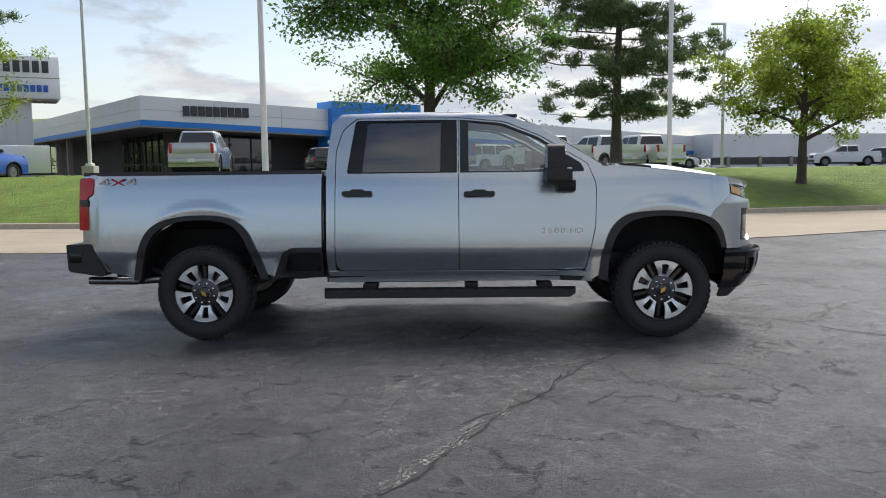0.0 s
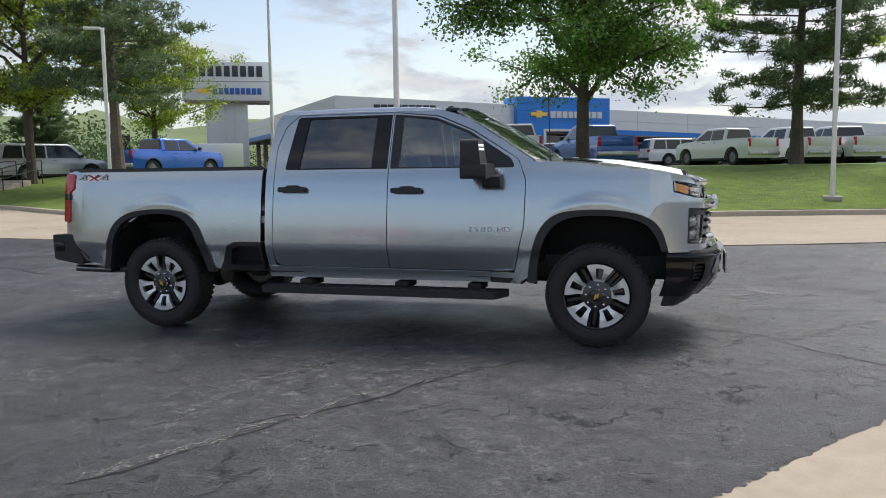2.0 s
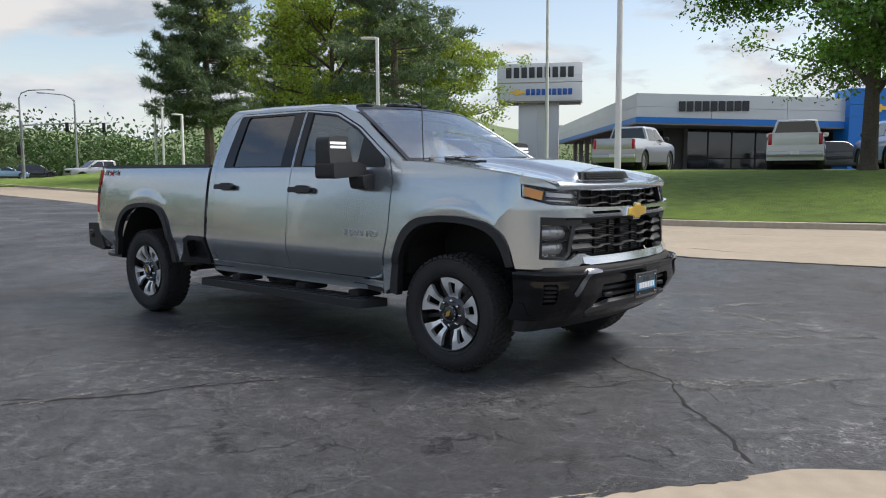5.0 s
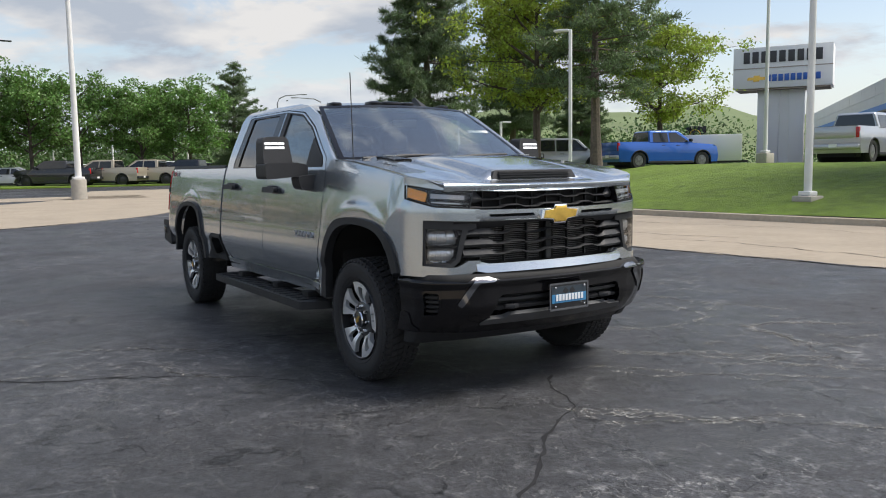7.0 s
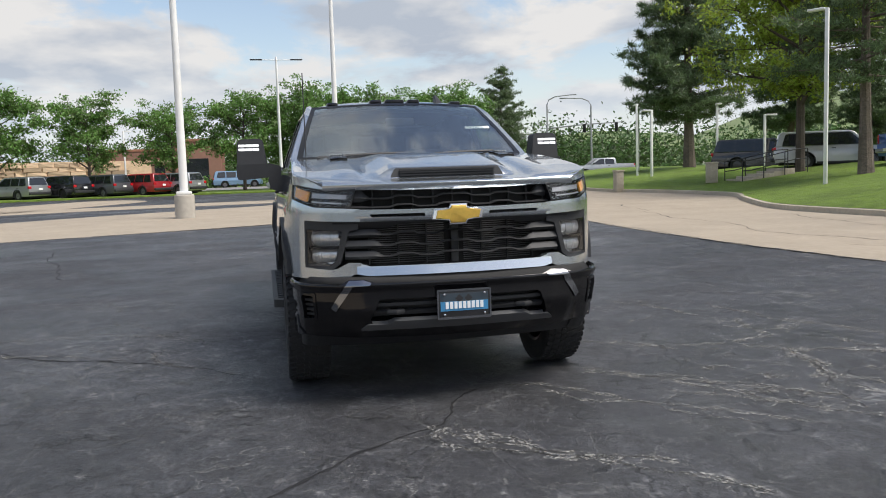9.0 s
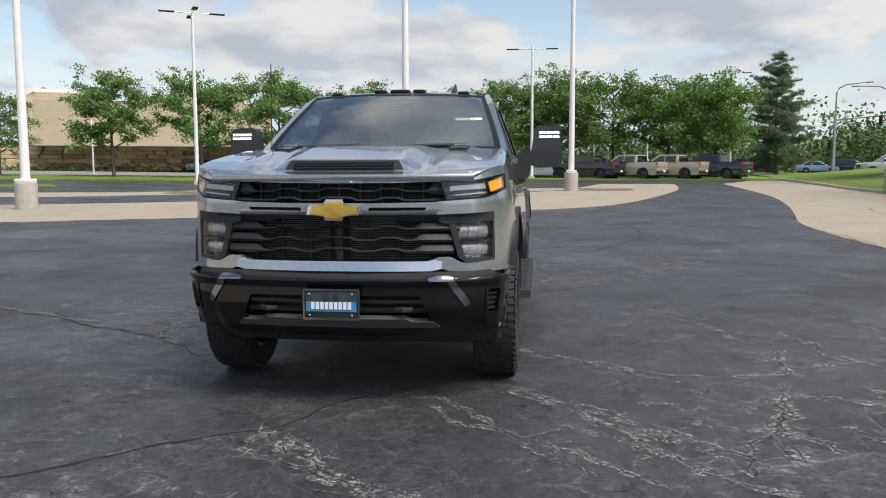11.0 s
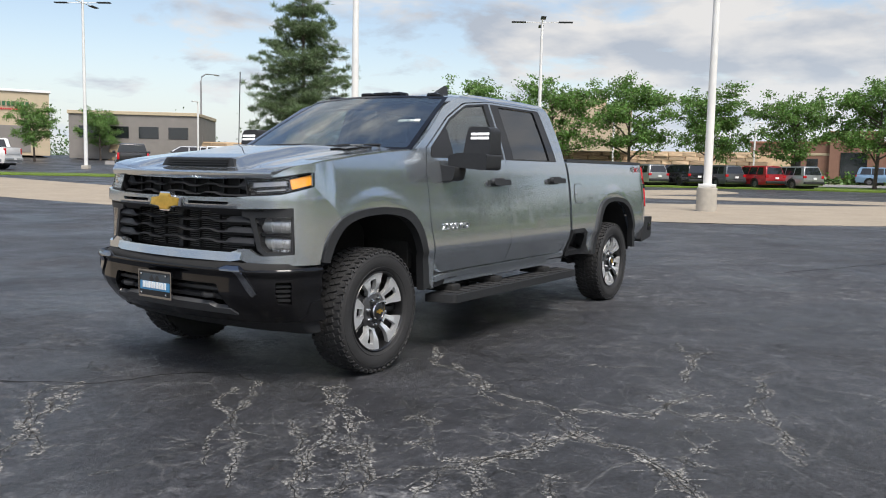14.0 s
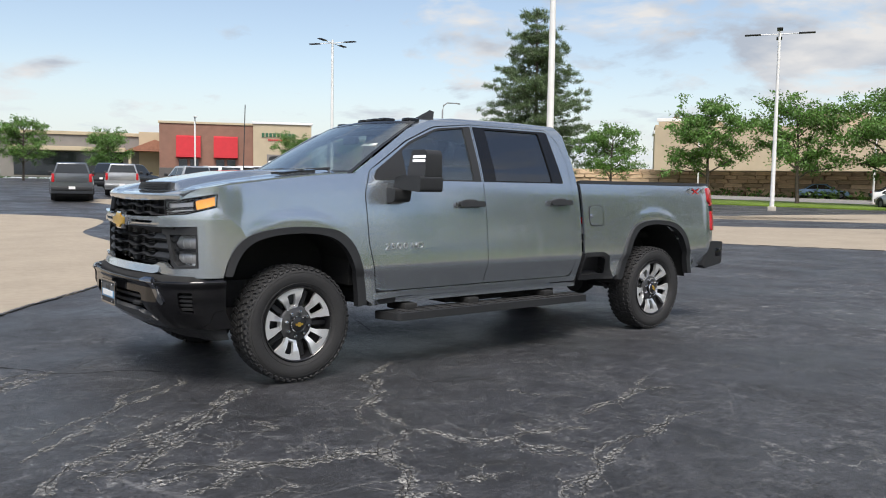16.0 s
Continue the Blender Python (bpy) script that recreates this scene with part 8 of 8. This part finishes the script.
        for fx in (0.30, 0.62) if kind != "car" else (0.35, 0.65):
            xs_ = x0 + (x1 - x0) * fx
            part("door_handle", boxed((xs_, sgn * (w2 - 0.06), bl - 0.13), (0.2, 0.04, 0.04), bevel=0.01), TRIM, v)
        part("sill", boxed(((af + ar) / 2, sgn * (w2 - 0.03), sill * 0.9), (wb - 2.6 * r, 0.08, 0.14), bevel=0.02), TRIM, v)
    # screens
    for end, (p0, p1) in (("windscreen", (cab[-1], cab[-2])), ("rear_window", (cab[0], cab[1]))):
        bm = bmesh.new()
        q0, q1 = Vector((p0[0], p0[1])), Vector((p1[0], p1[1]))
        s_ = 1 if end == "windscreen" else -1
        vs = []
        for f in (0.1, 0.93):
            c = q0.lerp(q1, f)
            for sg_ in (-1, 1):
                vs.append(bm.verts.new((c.x + s_ * 0.012, sg_ * (ct(c.y) - 0.09), c.y + 0.006)))
        bm.faces.new((vs[0], vs[1], vs[3], vs[2]))
        shell(bm, 0.015, Vector((s_, 0, 0.3)))
        part(end, bm, CARGLASS, v, "dark glass")
    if kind == "pickup":
        part("bed_liner", boxed((xr + 0.93, 0, bl + 0.062), (1.62, W - 0.42, 0.02)), DARK, v)
        part("tailgate_line", boxed((xr - 0.004, 0, bl - 0.18), (0.02, W * 0.72, 0.42), bevel=0.008), m, v)
    for sgn in (-1, 1):
        tz = bl - (0.18 if kind == "pickup" else 0.1)
        part("tail_lamp", boxed((xr + 0.04, sgn * (w2 - 0.16), tz), (0.12, 0.13 if kind == "pickup" else 0.24, 0.40 if kind == "pickup" else 0.18), bevel=0.02), REDLENS, v, "red tail lamp")
        part("head_lamp", boxed((xf - 0.13, sgn * (w2 - 0.30), nose_z - 0.17), (0.14, 0.36, 0.14), bevel=0.03), LED, v)
    part("rear_bumper", boxed((xr - 0.02, 0, 0.60 if kind == "pickup" else 0.5), (0.2, W * 0.93, 0.2), bevel=0.04), PAINTS["silver"] if kind == "pickup" and color in ("white", "silver", "blue") else TRIM, v)
    part("front_bumper", boxed((xf - 0.05, 0, 0.52), (0.16, W * 0.86, 0.22), bevel=0.05), TRIM, v)
    part("grille", boxed((xf - 0.05, 0, nose_z - 0.26), (0.06, W * 0.55, 0.24), bevel=0.02), GLOSS, v)
    part("plate_bar", boxed((xr - 0.125, 0, 0.64 if kind == "pickup" else 0.8), (0.012, 0.3, 0.14)), SIGNWHITE, v, "blank plate")
    part("underbody", boxed((0, 0, sill * 0.85), (L * 0.9, W * 0.7, 0.16)), DARK, v)
    for px in (af, ar):
        part("wheel_well", tube(bmesh.new(), [(px, -w2 + 0.22, r + 0.02), (px, w2 - 0.22, r + 0.02)], r * 1.15, 18), DARK, v)
        for sgn in (-1, 1):
            ring_ = [(px + r * 1.20 * math.cos(a_), sgn * (w2 - 0.005), r + r * 1.20 * math.sin(a_)) for a_ in np.linspace(-0.2, math.pi + 0.2, 13)]
            part("arch_trim", tube(bmesh.new(), ring_, 0.03, 5), TRIM if kind != "car" else m, v)
            wbm = lathe(bmesh.new(), [(r * 0.62, -0.1), (r * 0.94, -0.115), (r, -0.08), (r, 0.08), (r * 0.94, 0.115), (r * 0.62, 0.1)], 22)
            wh = part("wheel", wbm, RUBBER, v)
            part("rim", lathe(bmesh.new(), [(0.02, 0.09), (r * 0.2, 0.10), (r * 0.6, 0.075), (r * 0.62, 0.0), (0.02, 0.0)], 14, close=False), WHEELGREY if color not in ("black", "tan") else RIMBLACK, wh)
            wh.matrix_basis = pose(px, sgn * (w2 - 0.14), r, 0, 0, 0 if sgn > 0 else 180)
    return v


ZN = LOT_N
# north side
for k, c, x, y, z, h, lab in (
    ("pickup", "silver", -11.5, 28.4, ZN, 99, "silver pickup parked tail-on before the showroom"),
    ("pickup", "white", -4.5, 28.2, ZN, 106, "white pickup parked tail-on behind the grass bank"),
    ("pickup", "blue", -1.4, 31.0, ZN, 118, "blue pickup parked behind the shade tree"),
    ("pickup", "white", 4.8, 38.2, ZN, 126, "white crew cab pickup on the sales lot"),
    ("pickup", "white", 8.0, 38.9, ZN, 118, "white pickup behind the leaning pine"),
    ("pickup", "white", 10.4, 39.2, ZN, 112, "white pickup at the end of the near row"),
    ("car", "white", 14.6, 51.0, ZN, 8, "white saloon car on the sales lot"),
    ("big_suv", "white", 2.5, 53.0, ZN, 25, "white utility car near the entrance"),
    ("suv", "white", 6.0, 55.0, ZN, 20, "white utility car near the service doors"),
    ("suv", "black", -8.0, 47.0, ZN, 30, "black utility car by the showroom"),
    ("suv", "silver", -5.5, 50.0, ZN, 80, "silver utility car at the entrance"),
    ("pickup", "white", 35.7, 69.0, ZN, 175, "white pickup at the end of the sales lot"),
    ("suv", "black", 39.5, 70.0, ZN, 160, "black utility car at the end of the lot"),
    ("suv", "black", 16.5, 57.0, ZN, 10, "dark utility car far across the lot"),
    ("suv", "white", 11.5, 56.0, ZN, 10, "white utility car far across the lot"),
    ("pickup", "blue", -22.9, 29.0, 1.20, 76, "bright blue pickup parked on the grassy rise"),
    ("big_suv", "silver", -29.1, 27.5, 1.05, 58, "silver utility car under the pines"),
    ("big_suv", "black", -35.0, 27.6, 0.95, 42, "black utility car under the pines"),
    ("suv", "black", -36.6, 29.6, 0.9, 42, "black utility car among the pines"),
):
    vehicle(k, c, x, y, gz(x, y) + 0.005 if z is None else z, h, lab)
# west row
for k, c, x, y, z, h, lab in (
    ("suv", "silver", -56.0, -18.4, None, 232, "silver-grey utility car in a row"),
    ("suv", "black", -56.7, -15.6, None, 232, "black utility car in a row"),
    ("suv", "grey", -57.2, -13.0, None, 232, "grey utility car in a row"),
    ("suv", "red", -57.7, -10.3, None, 232, "red utility car in a row"),
    ("suv", "silver", -58.0, -7.8, None, 232, "silver utility car in a row"),
    ("car", "silver", -61.0, 1.6, None, 250, "silver saloon car beside the pickups"),
    ("pickup", "black", -58.9, 4.9, None, 232, "black pickup in the far row"),
    ("pickup", "tan", -58.6, 8.1, None, 232, "sand-coloured pickup in the far row"),
    ("pickup", "tan", -58.3, 11.2, None, 232, "sand-coloured pickup in the far row"),
    ("pickup", "black", -57.9, 14.2, None, 232, "black pickup at the end of the far row"),
    ("pickup", "silver", -66.0, 31.0, None, 265, "silver pickup crossing the far drive"),
    ("pickup", "grey", -6.4, -39.4, None, 256, "dark grey pickup parked tail-on"),
    ("pickup", "silver", -11.0, -46.0, None, 252, "silver pickup parked tail-on"),
    ("pickup", "silver", -13.0, -40.0, None, 268, "pale silver pickup parked at an angle"),
    ("pickup", "white", -18.0, -48.5, None, 300, "white pickup in the south row"),
    ("pickup", "white", -20.5, -50.5, None, 300, "white pickup in the south row"),
    ("pickup", "black", -25.8, -41.0, None, 236, "black pickup parked tail-on by the verge"),
    ("pickup", "white", -33.0, -41.4, None, 232, "white pickup parked tail-on by the verge"),
):
    vehicle(k, c, x, y, gz(x, y) + 0.005 if z is None else z, h, lab)
# south rows and far road
for k, c, x, y, z, h, lab in (
    ("big_suv", "black", -14.5, -56.5, None, 215, "black utility car near the shops"),
    ("suv", "black", -24.0, -58.0, None, 300, "black utility car near the restaurant"),
    ("big_suv", "white", -28.5, -66.0, None, 330, "white utility car by the restaurant"),
    ("big_suv", "white", -4.5, -66.0, None, 200, "white utility car near the shops"),
    ("minivan", "silver", -47.0, -62.0, None, 320, "silver minivan on the far road"),
    ("minivan", "lightblue", -82.0, -3.8, None, 95, "pale blue minivan on the far road"),
    ("car", "lightblue", -75.5, -34.0, None, 115, "pale blue car on the far road"),
    ("car", "grey", -78.0, -28.0, None, 115, "grey car on the far road"),
    ("car", "white", -73.0, -25.5, None, 110, "white car on the far road"),
    ("suv", "black", -76.0, -21.0, None, 100, "black utility car on the far road"),
    ("suv", "white", -83.0, 12.0, None, 85, "white utility car on the far road"),
    ("car", "red", -84.0, 8.0, None, 85, "red car on the far road"),
    ("pickup", "white", -84.0, 19.5, None, 80, "white pickup on the far road"),
    ("suv", "black", -86.0, 24.5, None, 80, "black utility car on the far road"),
    ("car", "lightblue", -92.0, 33.0, None, 75, "blue car at the far junction"),
    ("suv", "black", -96.0, 38.0, None, 75, "black car at the far junction"),
):
    vehicle(k, c, x, y, gz(x, y) + 0.005 if z is None else z, h, lab)

tr_ = thing("box_trailer", "plain white box trailer behind the grass rise", "trailer", at=pose(-23.2, 32.4, 1.15, 0, 0, 40))
part("body", boxed((0, 0, 1.1), (4.4, 2.0, 1.4), bevel=0.04), PAINTS["white"], tr_)
part("skirt", boxed((0, 0, 0.36), (5.0, 1.9, 0.12), bevel=0.01), TRIM, tr_)
for x in (-0.6, 0.4):
    for sgn in (-1, 1):
        part("wheel", tube(bmesh.new(), [(x, sgn * 0.78, 0.32), (x, sgn * 0.98, 0.32)], 0.32, 18), RUBBER, tr_)
